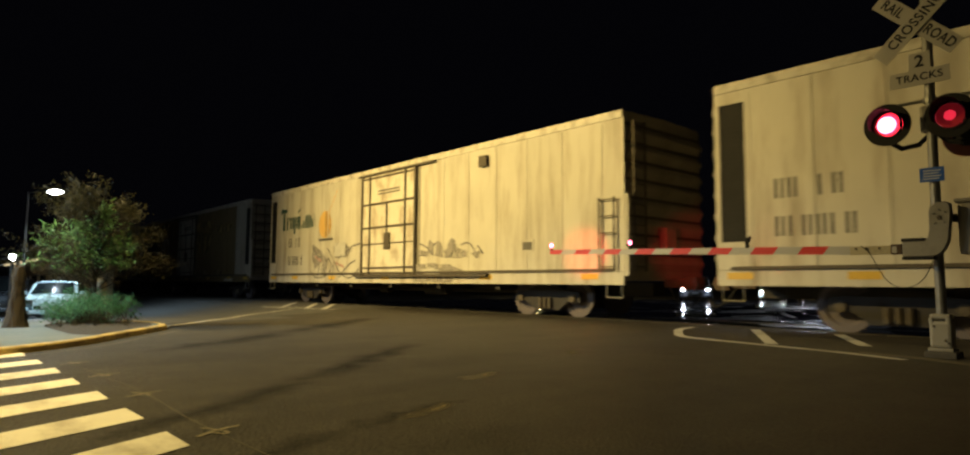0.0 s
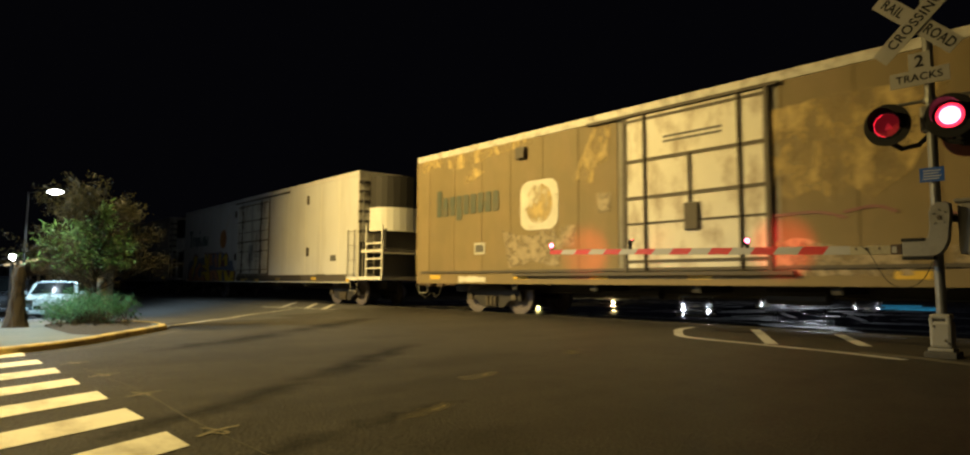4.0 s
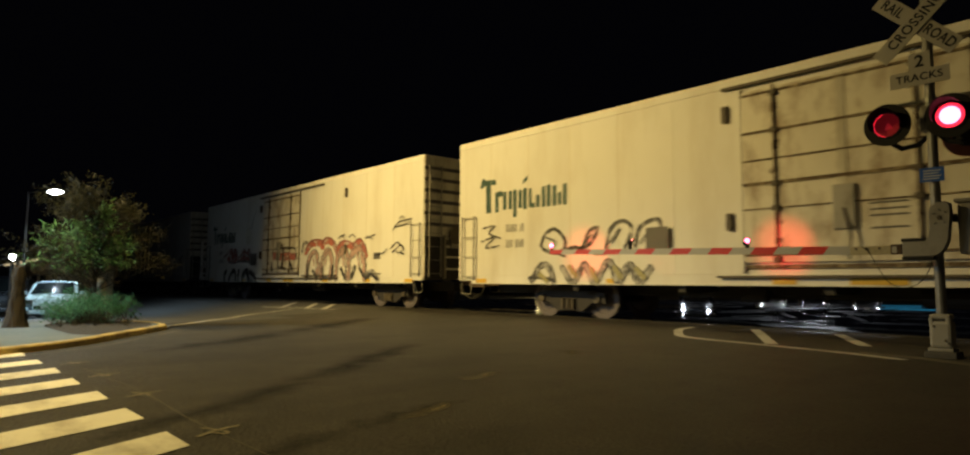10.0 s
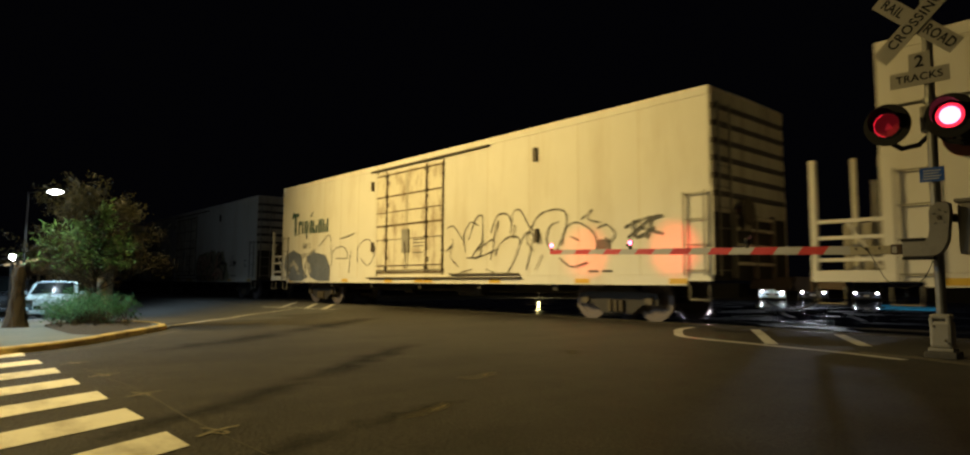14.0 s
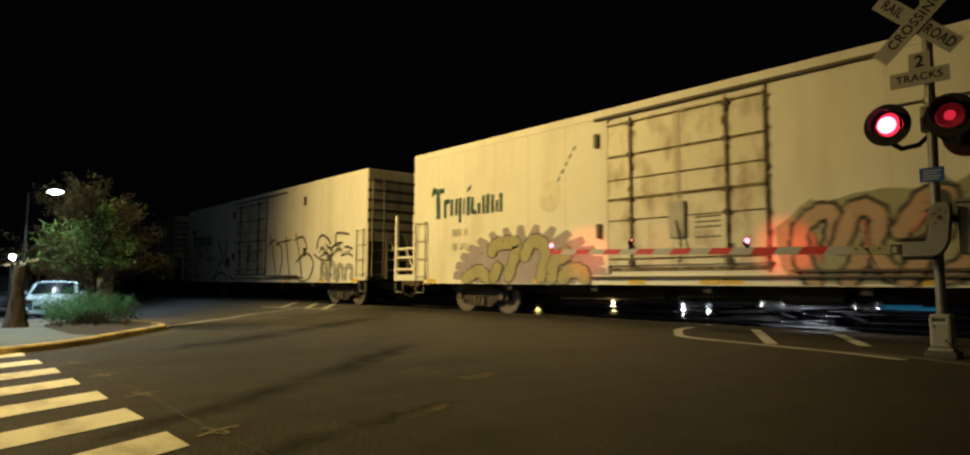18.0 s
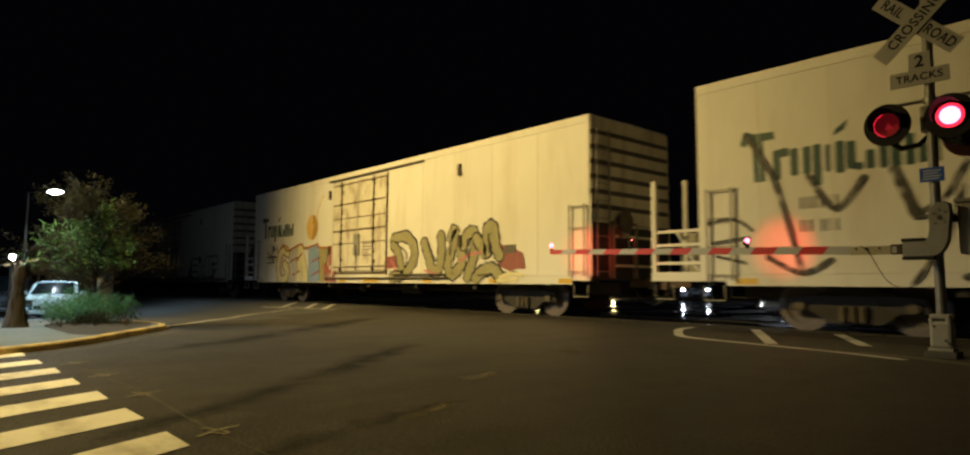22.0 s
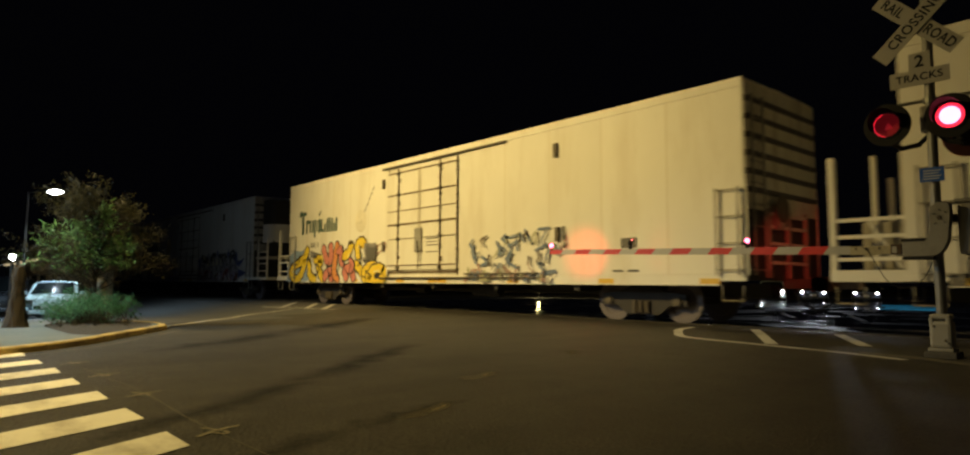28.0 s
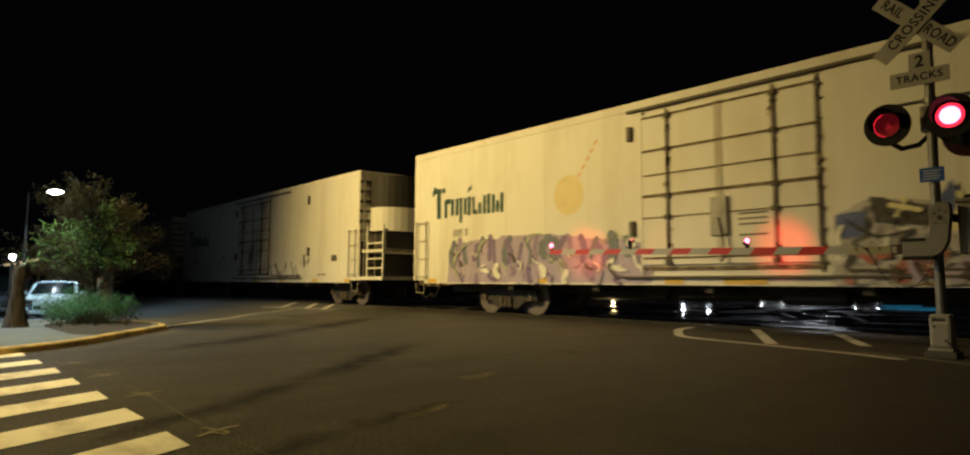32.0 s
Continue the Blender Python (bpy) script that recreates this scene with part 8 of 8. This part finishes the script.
def build_gate():
    g = thing("crossing_gate", (MX, MY, 0), "lowered red and white crossing gate arm with red lamps", "crossing gate")
    part("mechanism_box", boxm(0.245, 0.80, -0.22, 0.22, 1.18, 1.77, 0.05), M["case"], g, "grey gate mechanism housing")
    part("mechanism_lid", boxm(0.225, 0.82, -0.24, 0.24, 1.772, 1.815, 0.012), M["case"], g)
    part("pivot_shaft", bar([(0.115, -0.3, 1.62), (0.115, -0.05, 1.62), (0.30, 0.0, 1.60)], 0.05, 10), M["steel_dark"], g)
    bm = bmesh.new()
    slab(bm, [(-0.275, 1.163), (0.02, 1.163), (0.09, 1.185), (0.145, 1.25), (0.183, 1.344), (0.215, 1.643), (0.209, 1.755), (0.17, 1.785), (0.092, 1.78), (0.02, 1.74),
              (0.003, 1.68), (0.003, 1.48), (-0.015, 1.385), (-0.06, 1.345), (-0.275, 1.342)], -0.34, -0.22)
    bmesh.ops.bevel(bm, geom=[e for e in bm.edges], offset=0.008, segments=1, affect="EDGES")
    part("arm_support", bm, M["case"], g, "pale curved gate arm bracket")
    part("pivot_plate", lathe([(0.005, -0.350), (0.022, -0.350), (0.026, -0.341), (0.005, -0.341)], 14, "y"), M["rod"], g).location = (0.105, 0, 1.6)
    for x, z in ((0.05, 1.65), (0.16, 1.66), (0.06, 1.54), (0.15, 1.55), (0.105, 1.69)):
        part("bolt", lathe([(0.0015, -0.352), (0.010, -0.352), (0.012, -0.34), (0.0015, -0.34)], 8, "y"), M["galv"], g).location = (x, 0, z)
    z_at = lambda x: 1.258 + (-0.78 - x) * 0.0272
    xr, yr = -0.56, -0.30
    part("arm_root", boxm(-0.85, -0.40, yr - 0.018, yr + 0.018, 1.20, 1.305, 0.006), M["arm_worn"], g, "worn yellowish end of the arm")
    part("arm_clamp", boxm(-0.40, -0.285, yr - 0.024, yr + 0.024, 1.195, 1.315, 0.006), M["rail_side"], g, "rusty arm clamp")
    part("shear_pin", boxm(-0.385, -0.335, yr - 0.03, yr - 0.0245, 1.215, 1.29, 0.002), M["arm_white"], g)
    for x in (-0.78, -0.66, -0.52):
        part("arm_bolt", lathe([(0.002, -0.326), (0.014, -0.326), (0.016, -0.3185), (0.002, -0.3185)], 8, "y"), M["rod"], g).location = (x, 0, 1.275)
    part("support_flange", boxm(-0.28, -0.045, -0.352, -0.21, 1.343, 1.378, 0.006), M["black"], g, "dark upper bracket flange")
    part("support_flange", boxm(-0.28, 0.04, -0.352, -0.21, 1.128, 1.162, 0.006), M["black"], g, "dark lower bracket flange")
    tip = -5.93
    w = 0.3225
    k = 0
    x = -0.85
    while x > tip + 0.05:
        x1 = max(tip, x - w)
        h0 = 0.052 - 0.012 * (-0.78 - x) / 5.2
        h1 = 0.052 - 0.012 * (-0.78 - x1) / 5.2
        lean = -0.08
        lo = 0 if k == 0 else lean
        hi = 0 if x1 == tip else lean
        bm = bmesh.new()
        slab(bm, [(x - 0, z_at(x) - h0), (x1, z_at(x1) - h1), (x1 + hi * 0 - (hi), z_at(x1) + h1) if hi else (x1, z_at(x1) + h1), (x - lo, z_at(x) + h0)], yr - 0.014, yr + 0.014)
        part("arm_stripe", bm, M["red"] if k % 2 else M["arm_white"], g)
        x = x1
        k += 1
    part("wire", bar(arc_points([(-0.72, yr - 0.03, 1.312), (-0.63, yr - 0.03, 1.22), (-0.52, yr - 0.03, 1.0), (-0.435, yr - 0.03, 0.87), (-0.3, yr - 0.03, 0.80), (-0.15, yr - 0.02, 0.84),
                                 (-0.05, yr, 0.96), (0.0, yr + 0.1, 1.14)], 5), 0.005, 5), M["black"], g)
    for k, x in enumerate((-5.91, -4.16, -2.18)):
        z = z_at(x) + 0.042
        case = part("gate_lamp", boxm(x - 0.024, x + 0.024, yr - 0.02, yr + 0.02, z, z + (0.03 if k == 0 else 0.06), 0.005), M["black"], g)
        if k == 0:
            bulb = lathe([(0.004, -0.04), (0.028, -0.028), (0.04, 0), (0.028, 0.028), (0.004, 0.04)], 12)
            part("lamp_bulb", bulb, M["gate_glow"], case, "glowing red lamp").location = (x, yr, z + 0.08)
        else:
            ob = new("lamp_bulb")
            ob.parent = case
            ob.location = (x, yr, z + 0.105)
            GATE_FLASH.append(ob)
            face = lathe([(0.004, -0.036), (0.028, -0.026), (0.038, 0.0), (0.004, 0.004)], 14, "y")
            part("bulb", face, M["gate_glow"], ob)
            cup = lathe([(0.004, 0.042), (0.03, 0.034), (0.045, 0.012), (0.046, -0.006), (0.041, -0.006), (0.040, 0.008), (0.004, 0.010)], 14, "y")
            part("bulb_shade", cup, M["black"], ob)
            # added plate, blocks the static beam lamp while the bulb faces away
            part("beam_shutter", boxm(-0.02, 0.02, -0.085, -0.08, -0.068, -0.024), M["black"], ob)
    return g


build_signal()
build_gate()

# ---- planted corner: tree, bush, stump; lot beyond ----


def sprays(name, shoots, per, size, mat, parent, seed):
    """Slender leaves set along fine shoots."""
    rng = random.Random(seed)
    verts, faces = [], []
    for a, b in shoots:
        a, b = Vector(a), Vector(b)
        d = (b - a).normalized()
        for _ in range(per):
            p = a.lerp(b, rng.random() ** 0.7) + Vector((rng.gauss(0, 0.045), rng.gauss(0, 0.045), rng.gauss(0, 0.045)))
            u = (d * rng.uniform(0.2, 1.0) + Vector((rng.gauss(0, 0.6), rng.gauss(0, 0.6), rng.gauss(-0.15, 0.5)))).normalized()
            v = u.cross(Vector((rng.gauss(0, 1), rng.gauss(0, 1), rng.gauss(0, 1)))).normalized()
            s = size * rng.uniform(0.6, 1.4)
            i = len(verts)
            verts += [p, p + u * s - v * s * 0.2, p + u * s * 2.1, p + u * s + v * s * 0.2]
            faces += [(i, i + 1, i + 2), (i, i + 2, i + 3)]
    me = bpy.data.meshes.new(name)
    me.from_pydata([tuple(v) for v in verts], [], faces)
    me.materials.append(M[mat])
    ob = link(new(name, me), parent)
    ob["kind"] = "stuff"
    return ob


MULCH = [(-12.67, 1.58), (-11.64, 1.62), (-10.7, 1.68), (-10.45, 1.92), (-10.85, 2.24), (-11.65, 2.78), (-12.12, 3.05), (-12.8, 3.15), (-14.2, 3.12), (-15.4, 2.6), (-14.4, 1.9), (-12.67, 1.58)]


def build_tree():
    base = Vector((-13.87, 2.47, 0.04))
    t = thing("street_tree", base, "small street tree with brownish feathery crown over the kerb", "tree")
    part("trunk", bar([(0, 0, -0.05), (0.02, 0.01, 0.5), (0.0, 0.03, 1.1), (0.04, 0.0, 1.9), (0.02, 0, 2.5)], 0.055, 9, 0.015), M["trunk"], t)
    rng = random.Random(4)
    high, low = [], []
    for k in range(46):
        z = rng.uniform(0.55, 2.2)
        a = rng.uniform(0, 6.28)
        reach = (1.12 - 0.36 * (z - 0.55)) * rng.uniform(0.5, 1.1)
        end = Vector((math.cos(a) * reach, math.sin(a) * reach, min(2.95, z + rng.uniform(0.25, 0.75))))
        mid = Vector((end.x * 0.45, end.y * 0.45, z + 0.15))
        part("branch", bar([(0.01, 0.0, z - 0.1), tuple(mid), tuple(end)], 0.012, 5, 0.003), M["trunk"], t)
        for _ in range(9):
            p = mid.lerp(end, rng.uniform(-0.2, 1.0))
            q = p + Vector((end.x * 0.25 + rng.gauss(0, 0.16), end.y * 0.25 + rng.gauss(0, 0.16), rng.uniform(-0.08, 0.34)))
            (low if q.z < 1.55 + rng.uniform(-0.2, 0.2) else high).append((tuple(p), tuple(q)))
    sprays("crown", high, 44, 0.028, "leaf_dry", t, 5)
    green = []
    for k in range(30):
        z = rng.uniform(1.0, 1.95)
        a = rng.uniform(-3.0, 0.8)
        reach = rng.uniform(0.25, 1.25) * (1.0 - 0.4 * abs(z - 1.2))
        end = Vector((math.cos(a) * reach * 0.7 + 0.08, math.sin(a) * reach * 0.92 + 0.08, z + rng.uniform(0.0, 0.3)))
        mid = Vector((end.x * 0.5, end.y * 0.5, z + 0.05))
        part("branch", bar([(0.0, 0.0, z - 0.2), tuple(mid), tuple(end)], 0.011, 5, 0.003), M["trunk"], t)
        for _ in range(7):
            p = mid.lerp(end, rng.uniform(-0.1, 1.05))
            green.append((tuple(p), tuple(p + Vector((rng.gauss(0, 0.13), rng.gauss(-0.05, 0.13), rng.uniform(-0.1, 0.16))))))
    sprays("leafy_growth", green, 14, 0.050, "leaf", t, 9)
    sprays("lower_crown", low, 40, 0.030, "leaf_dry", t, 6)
    stub = thing("trunk_stub", (-14.6, 2.72, 0.0), "short pale cut trunk standing behind the bush", "tree trunk")
    part("stub_body", lathe([(0.01, -0.02), (0.13, -0.02), (0.105, 0.25), (0.10, 0.8), (0.085, 0.86), (0.01, 0.87)], 14), M["wall"], stub)
    b = thing("bush", (-12.8, 2.34, 0.08), "low feathery green bush on mulch at the foot of the tree", "bush")
    shoots = []
    for k in range(60):
        a, rr = rng.uniform(0, 6.28), rng.uniform(0.05, 0.8)
        q = Vector((math.cos(a) * rr * 0.8 - 0.1, math.sin(a) * rr * 0.85 - 0.12, rng.uniform(0.12, 0.52) * (1.15 - rr * 0.6)))
        part("stem", bar([(q.x * 0.3, q.y * 0.3, 0), tuple(q)], 0.006, 4, 0.003), M["trunk"], b)
        for _ in range(5):
            p = q * rng.uniform(0.4, 1.0)
            shoots.append((tuple(p), tuple(p + Vector((q.x * 0.3 + rng.gauss(0, 0.1), q.y * 0.3 + rng.gauss(0, 0.1), rng.uniform(0.0, 0.22))))))
    sprays("foliage", shoots, 40, 0.026, "leaf_bush", b, 7)
    dry = []
    for k in range(70):
        a, rr = rng.uniform(0, 6.28), rng.uniform(0.1, 1.0)
        p = Vector((0.35 + math.cos(a) * rr * 0.7, -0.05 + math.sin(a) * rr * 0.65, 0.02))
        dry.append((tuple(p), tuple(p + Vector((rng.gauss(0, 0.1), rng.gauss(0, 0.1), rng.uniform(0.05, 0.28))))))
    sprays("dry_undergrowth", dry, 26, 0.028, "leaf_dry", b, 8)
    bed = bmesh.new()
    pts = [Vector(p) for p in arc_points(MULCH, 3)]
    c = bed.verts.new((-13.3, 2.3, 0.14))
    ring = [bed.verts.new((p.x, p.y, 0.079 + ground_z(p.x, p.y))) for p in pts]
    for i in range(len(ring) - 1):
        bed.faces.new((c, ring[i], ring[i + 1]))
    bmesh.ops.recalc_face_normals(bed, faces=bed.faces)
    tagged(part("mulch_bed", bed, M["mulch"], None), "dark mulch bed under the tree", "planting bed", "", "structure")
    s = thing("shaggy_stump", (-13.1, 1.25, 0.06), "short shaggy brown trunk beside the pavement", "tree trunk")
    prof = [(0.02, -0.02), (0.19, -0.02), (0.15, 0.10), (0.11, 0.35), (0.085, 0.6), (0.09, 0.85), (0.07, 0.98), (0.02, 1.02)]
    body = lathe(prof, 18)
    for v in body.verts:
        v.co += v.co.normalized() * rng.uniform(-0.02, 0.02)
    part("stump_body", body, M["trunk"], s)
    fl, ff = [], []
    for k in range(260):
        a, z = rng.uniform(0, 6.28), rng.uniform(0.05, 1.0)
        r = np.interp(z, [0, 0.12, 0.35, 0.6, 0.85, 1.02], [0.19, 0.15, 0.11, 0.085, 0.09, 0.07])
        p = Vector((math.cos(a) * r, math.sin(a) * r, z))
        d = Vector((math.cos(a) * 0.04, math.sin(a) * 0.04, -0.11))
        w = Vector((-math.sin(a), math.cos(a), 0)) * 0.018
        i = len(fl)
        fl += [tuple(p - w), tuple(p + w), tuple(p + d)]
        ff.append((i, i + 1, i + 2))
    me = bpy.data.meshes.new("fibres")
    me.from_pydata(fl, [], ff)
    me.materials.append(M["trunk"])
    link(new("bark_fibre", me), s)["kind"] = "stuff"


build_tree()


def build_lamp_post():
    x, y = -29.4, 2.93
    g = ground_z(x, y)
    p = thing("lot_lamp", (x, y, g), "slim parking lot lamp post with a lit white head", "street lamp")
    part("pole", bar([(0, 0, 0), (0, 0, 4.15 - g)], 0.05, 10, 0.035), M["steel_dark"], p)
    part("pole_base", boxm(-0.15, 0.15, -0.15, 0.15, 0, 0.3, 0.03), M["concrete"], p)
    part("arm", bar([(0, 0, 4.1 - g), (0.3, 0.32, 4.17 - g), (0.65, 0.69, 4.18 - g)], 0.025, 8), M["steel_dark"], p)
    head = bmesh.new()
    box(head, -0.2, 0.2, -0.1, 0.1, 0.06, 0.10, 0.015)
    h = part("head", head, M["galv"], p)
    h.matrix_basis = pose(0.72, 0.75, 4.14 - g, 0, 0, 46)
    part("lens", lathe([(0.01, -0.13), (0.10, -0.115), (0.19, -0.06), (0.27, 0.0), (0.19, 0.05), (0.10, 0.10), (0.01, 0.115)], 20), M["lamp_glow"], h, "glowing white lens").scale = (1.15, 0.8, 0.85)


build_lamp_post()


def build_car(at, turn, paint, label):
    """A small hatchback; front towards its -y."""
    c = thing("parked_car", pose(*at, 0, 0, turn), label, "car", "parked cars")
    side = [(-1.98, 0.30), (-2.02, 0.62), (-1.92, 0.80), (-1.05, 0.97), (-0.30, 1.42), (0.4, 1.50), (1.25, 1.44), (1.85, 1.02), (2.0, 0.9), (2.02, 0.35), (1.7, 0.22), (-1.75, 0.22)]
    bm = bmesh.new()
    rings = []
    for x in (-0.85, -0.80, -0.65, -0.35, 0.0, 0.35, 0.65, 0.80, 0.85):
        u = abs(x) / 0.85
        ring = []
        for y, z in side:
            xx = x * (1 - max(0, z - 0.9) * 0.24)
            nose = 0.22 * u ** 3 if y < 0 else -0.10 * u ** 3
            ring.append(bm.verts.new((xx, y + nose * min(1, abs(y)), z - (0.09 * u ** 4 if z > 0.5 else 0))))
        rings.append(ring)
    for a, b in zip(rings, rings[1:]):
        for i in range(len(side)):
            bm.faces.new((a[i], a[(i + 1) % len(side)], b[(i + 1) % len(side)], b[i]))
    bm.faces.new(list(reversed(rings[0])))
    bm.faces.new(rings[-1])
    bmesh.ops.recalc_face_normals(bm, faces=bm.faces)
    part("body", bm, M[paint], c)
    g = bmesh.new()
    top = [(0.70 * k, -1.05 + 0.10 * k * k, 0.985 - 0.03 * k * k) for k in (-1, -0.5, 0, 0.5, 1)]
    rim = [(0.60 * k, -0.33 + 0.04 * k * k, 1.415 - 0.03 * k * k) for k in (-1, -0.5, 0, 0.5, 1)]
    for k in range(4):
        quad(g, [top[k], top[k + 1], rim[k + 1], rim[k]])
    part("windscreen", g, M["glass"], c).location = (0, -0.02, 0.015)
    for s in (-1, 1):
        g = bmesh.new()
        quad(g, [(s * 0.80, -0.85, 1.0), (s * 0.80, 1.4, 1.02), (s * 0.71, 1.15, 1.36), (s * 0.71, -0.25, 1.37)])
        part("side_window", g, M["glass"], c).location = (s * 0.03, 0, 0)
        part("headlight", boxm(s * 0.62 - 0.17, s * 0.62 + 0.17, -2.03, -1.86, 0.62, 0.78, 0.04), M["galv"], c, "clear headlight")
        part("mirror", boxm(s * 0.95 - 0.09, s * 0.95 + 0.09, -0.75, -0.62, 0.95, 1.08, 0.03), M[paint], c)
        for y in (-1.28, 1.28):
            w = part("wheel", lathe([(0.02, -0.1), (0.2, -0.1), (0.29, -0.09), (0.31, -0.06), (0.31, 0.06), (0.29, 0.09), (0.2, 0.1), (0.02, 0.1)], 20, "x"), M["tyre"], c)
            w.location = (s * 0.77, y, 0.31)
            part("rim", lathe([(0.02, -0.11), (0.19, -0.11), (0.19, 0.11), (0.02, 0.11)], 14, "x"), M["galv"], w)
    part("grille", boxm(-0.4, 0.4, -2.04, -1.95, 0.42, 0.56, 0.02), M["black"], c)
    part("bumper", boxm(-0.82, 0.82, -2.06, -1.9, 0.26, 0.40, 0.03), M[paint], c)
    c.scale = (0.87, 0.9, 0.86)
    part("plate_bar", boxm(-0.16, 0.16, -2.075, -2.055, 0.45, 0.56), M["pale"], c)
    return c


build_car((-26.6, 3.64, ground_z(-26.6, 3.64) - 0.02), 74, "car_white", "white hatchback parked nose-on under the lot lamp")
build_car((-32.3, 2.75, ground_z(-32.3, 2.75) - 0.02), 74, "car_dark", "tall dark car parked behind the white hatchback").scale = (0.95, 0.92, 1.10)


def build_shop():
    s = thing("shop_building", (-42.5, 4.45, -1.3), "low brown shop building with light under its eaves", "building")
    part("wall", boxm(-7.5, 7.5, 0.0, 2.6, 0, 3.05, 0.01), M["wall"], s)
    part("roof", boxm(-7.9, 7.9, -0.6, 2.9, 3.16, 3.36, 0.02), M["steel_dark"], s)
    part("soffit", boxm(-7.8, 7.8, -0.55, 0.0, 3.10, 3.155), M["wall"], s)
    for k in range(5):
        x = -6.6 + k * 2.9
        w = part("window", boxm(x, x + 1.7, -0.05, -0.003, 0.9, 2.4, 0.01), M["steel_dark"], s)
        part("pane", boxm(x + 0.08, x + 1.62, -0.062, -0.053, 0.98, 2.32), M["glass"], w)
        part("window_sill", boxm(x - 0.05, x + 1.75, -0.12, -0.003, 0.82, 0.895, 0.01), M["concrete"], w)
    for x0, x1 in ((-7.4, -1.6), (1.0, 7.3)):
        part("eave_light", boxm(x0, x1, -0.5, -0.42, 2.98, 3.09), M["win_glow"], s, "strip of warm light under the eaves")
    p = thing("globe_lamp", (-24.6, 2.15, ground_z(-24, 2.3) - 0.28), "post lamp with a glowing round globe", "street lamp")
    part("post", bar([(0, 0, 0), (0, 0, 2.0)], 0.045, 8), M["steel_dark"], p)
    part("globe", lathe([(0.01, 2.07), (0.05, 2.08), (0.08, 2.12), (0.09, 2.17), (0.08, 2.22), (0.05, 2.26), (0.01, 2.27)], 18), M["globe_glow"], p, "glowing white globe")


build_shop()


def across(side, depth):
    """A place across the tracks; side: metres aside for each metre of depth."""
    return aim[0] * depth + math.cos(YAW) * side * depth, aim[1] * depth - math.sin(YAW) * side * depth


# cars that wait on the wet street beyond the train, their headlights on
for side, depth, paint, text in ((0.325, 36, "car_dark", "dark car waiting at the crossing with its headlights on"), (0.443, 45, "car_white", "white car waiting at the crossing with its headlights on"),
                                 (0.506, 43, "car_dark", "dark car waiting in the next lane with dim headlights"), (0.588, 44, "car_dark", "dark car waiting far off with dim headlights")):
    x, y = across(side, depth)
    waiting = build_car((x, y, ground_z(x, y)), math.degrees(math.atan2(-x, y)), paint, text)
    tagged(waiting, text, "car", "cars waiting across the tracks")
    waiting.scale = (1.0, 0.95, 0.92)
    for lit in (-0.62, 0.62):
        bulb = lathe([(max(0.004, 0.07 * math.cos(a)), 0.07 * math.sin(a)) for a in (radians(-90 + 22.5 * k) for k in range(9))], 14)
        part("headlight_bulb", bulb, M["far_dim" if "dim" in text else "far_white"], waiting, "lit headlight").location = (lit, -2.09, 0.70)
for side, depth in ((0.083, 42), (0.198, 40)):
    x, y = across(side, depth)
    p = thing("marker_light", (x, y, ground_z(x, y)), "low warm marker light on the wet street", "light", "lights across the tracks")
    part("post", bar([(0, 0, -0.02), (0, 0, 0.5)], 0.05, 8), M["steel_dark"], p)
    part("bulb", lathe([(0.01, 0.5), (0.10, 0.52), (0.13, 0.60), (0.10, 0.68), (0.01, 0.70)], 14), M["far_warm"], p, "glowing warm lamp")
# no lamp here: glowing bars stand in for blue light on the wet ground
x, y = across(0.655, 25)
strip = thing("blue_light_strip", Matrix.Translation((x, y, ground_z(x, y))) @ pose(0, 0, 0, 0, 0, 30), "glowing bars in place of blue light on the wet ground across the tracks", "light")
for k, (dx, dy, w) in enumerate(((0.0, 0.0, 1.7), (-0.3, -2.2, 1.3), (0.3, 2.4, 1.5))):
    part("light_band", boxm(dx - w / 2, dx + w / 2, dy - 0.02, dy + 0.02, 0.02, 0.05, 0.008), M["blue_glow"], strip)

# ---- things that move ----


def motions():
    times = [2.0 * k for k in range(17)]
    for car, (kind, x) in zip(CARS, PLACES):
        walk(car, [(t, Matrix.Translation((x + travel(t), TRAIN_Y, 0))) for t in times])
    # wheels roll with the train
    step = 1 / 15
    for car in CARS[:14]:
        for hub in [c for c in car.children if c.name.startswith("wheelset")]:
            at = hub.location.copy()
            walk(hub, [(step * k, Matrix.Translation(at) @ Matrix.Rotation(SPEED * step * k / WHEEL_R, 4, "Y")) for k in range(481)])
    # the flashers turn their lit face away and back, every 1.2 s
    def flips(first_on, axis, ob, marks, later=(0.0, 0.0)):
        at = ob.location.copy()
        ang = 0 if first_on else 180
        rows = [(0, ang)]
        for k in range(27):
            for mark, slip in zip(marks, later):
                t = mark + 1.2 * k + (slip if k >= 8 else 0)
                if t < 31.9:
                    rows += [(t - 0.067, ang), (t - 0.033, ang + 60), (t, ang + 120), (t + 0.033, ang + 180)]
                    ang += 180
        rows.append((32, ang))
        walk(ob, [(t, Matrix.Translation(at) @ Matrix.Rotation(radians(a), 4, axis)) for t, a in rows])
    flips(True, "Z", FLASH[0], (0.13, 0.90))
    flips(False, "Z", FLASH[1], (0.13, 0.90))
    flips(True, "X", GATE_FLASH[0], (0.08, 0.75), (-0.10, 0.0))
    flips(False, "X", GATE_FLASH[1], (0.08, 0.75), (-0.10, 0.0))


motions()
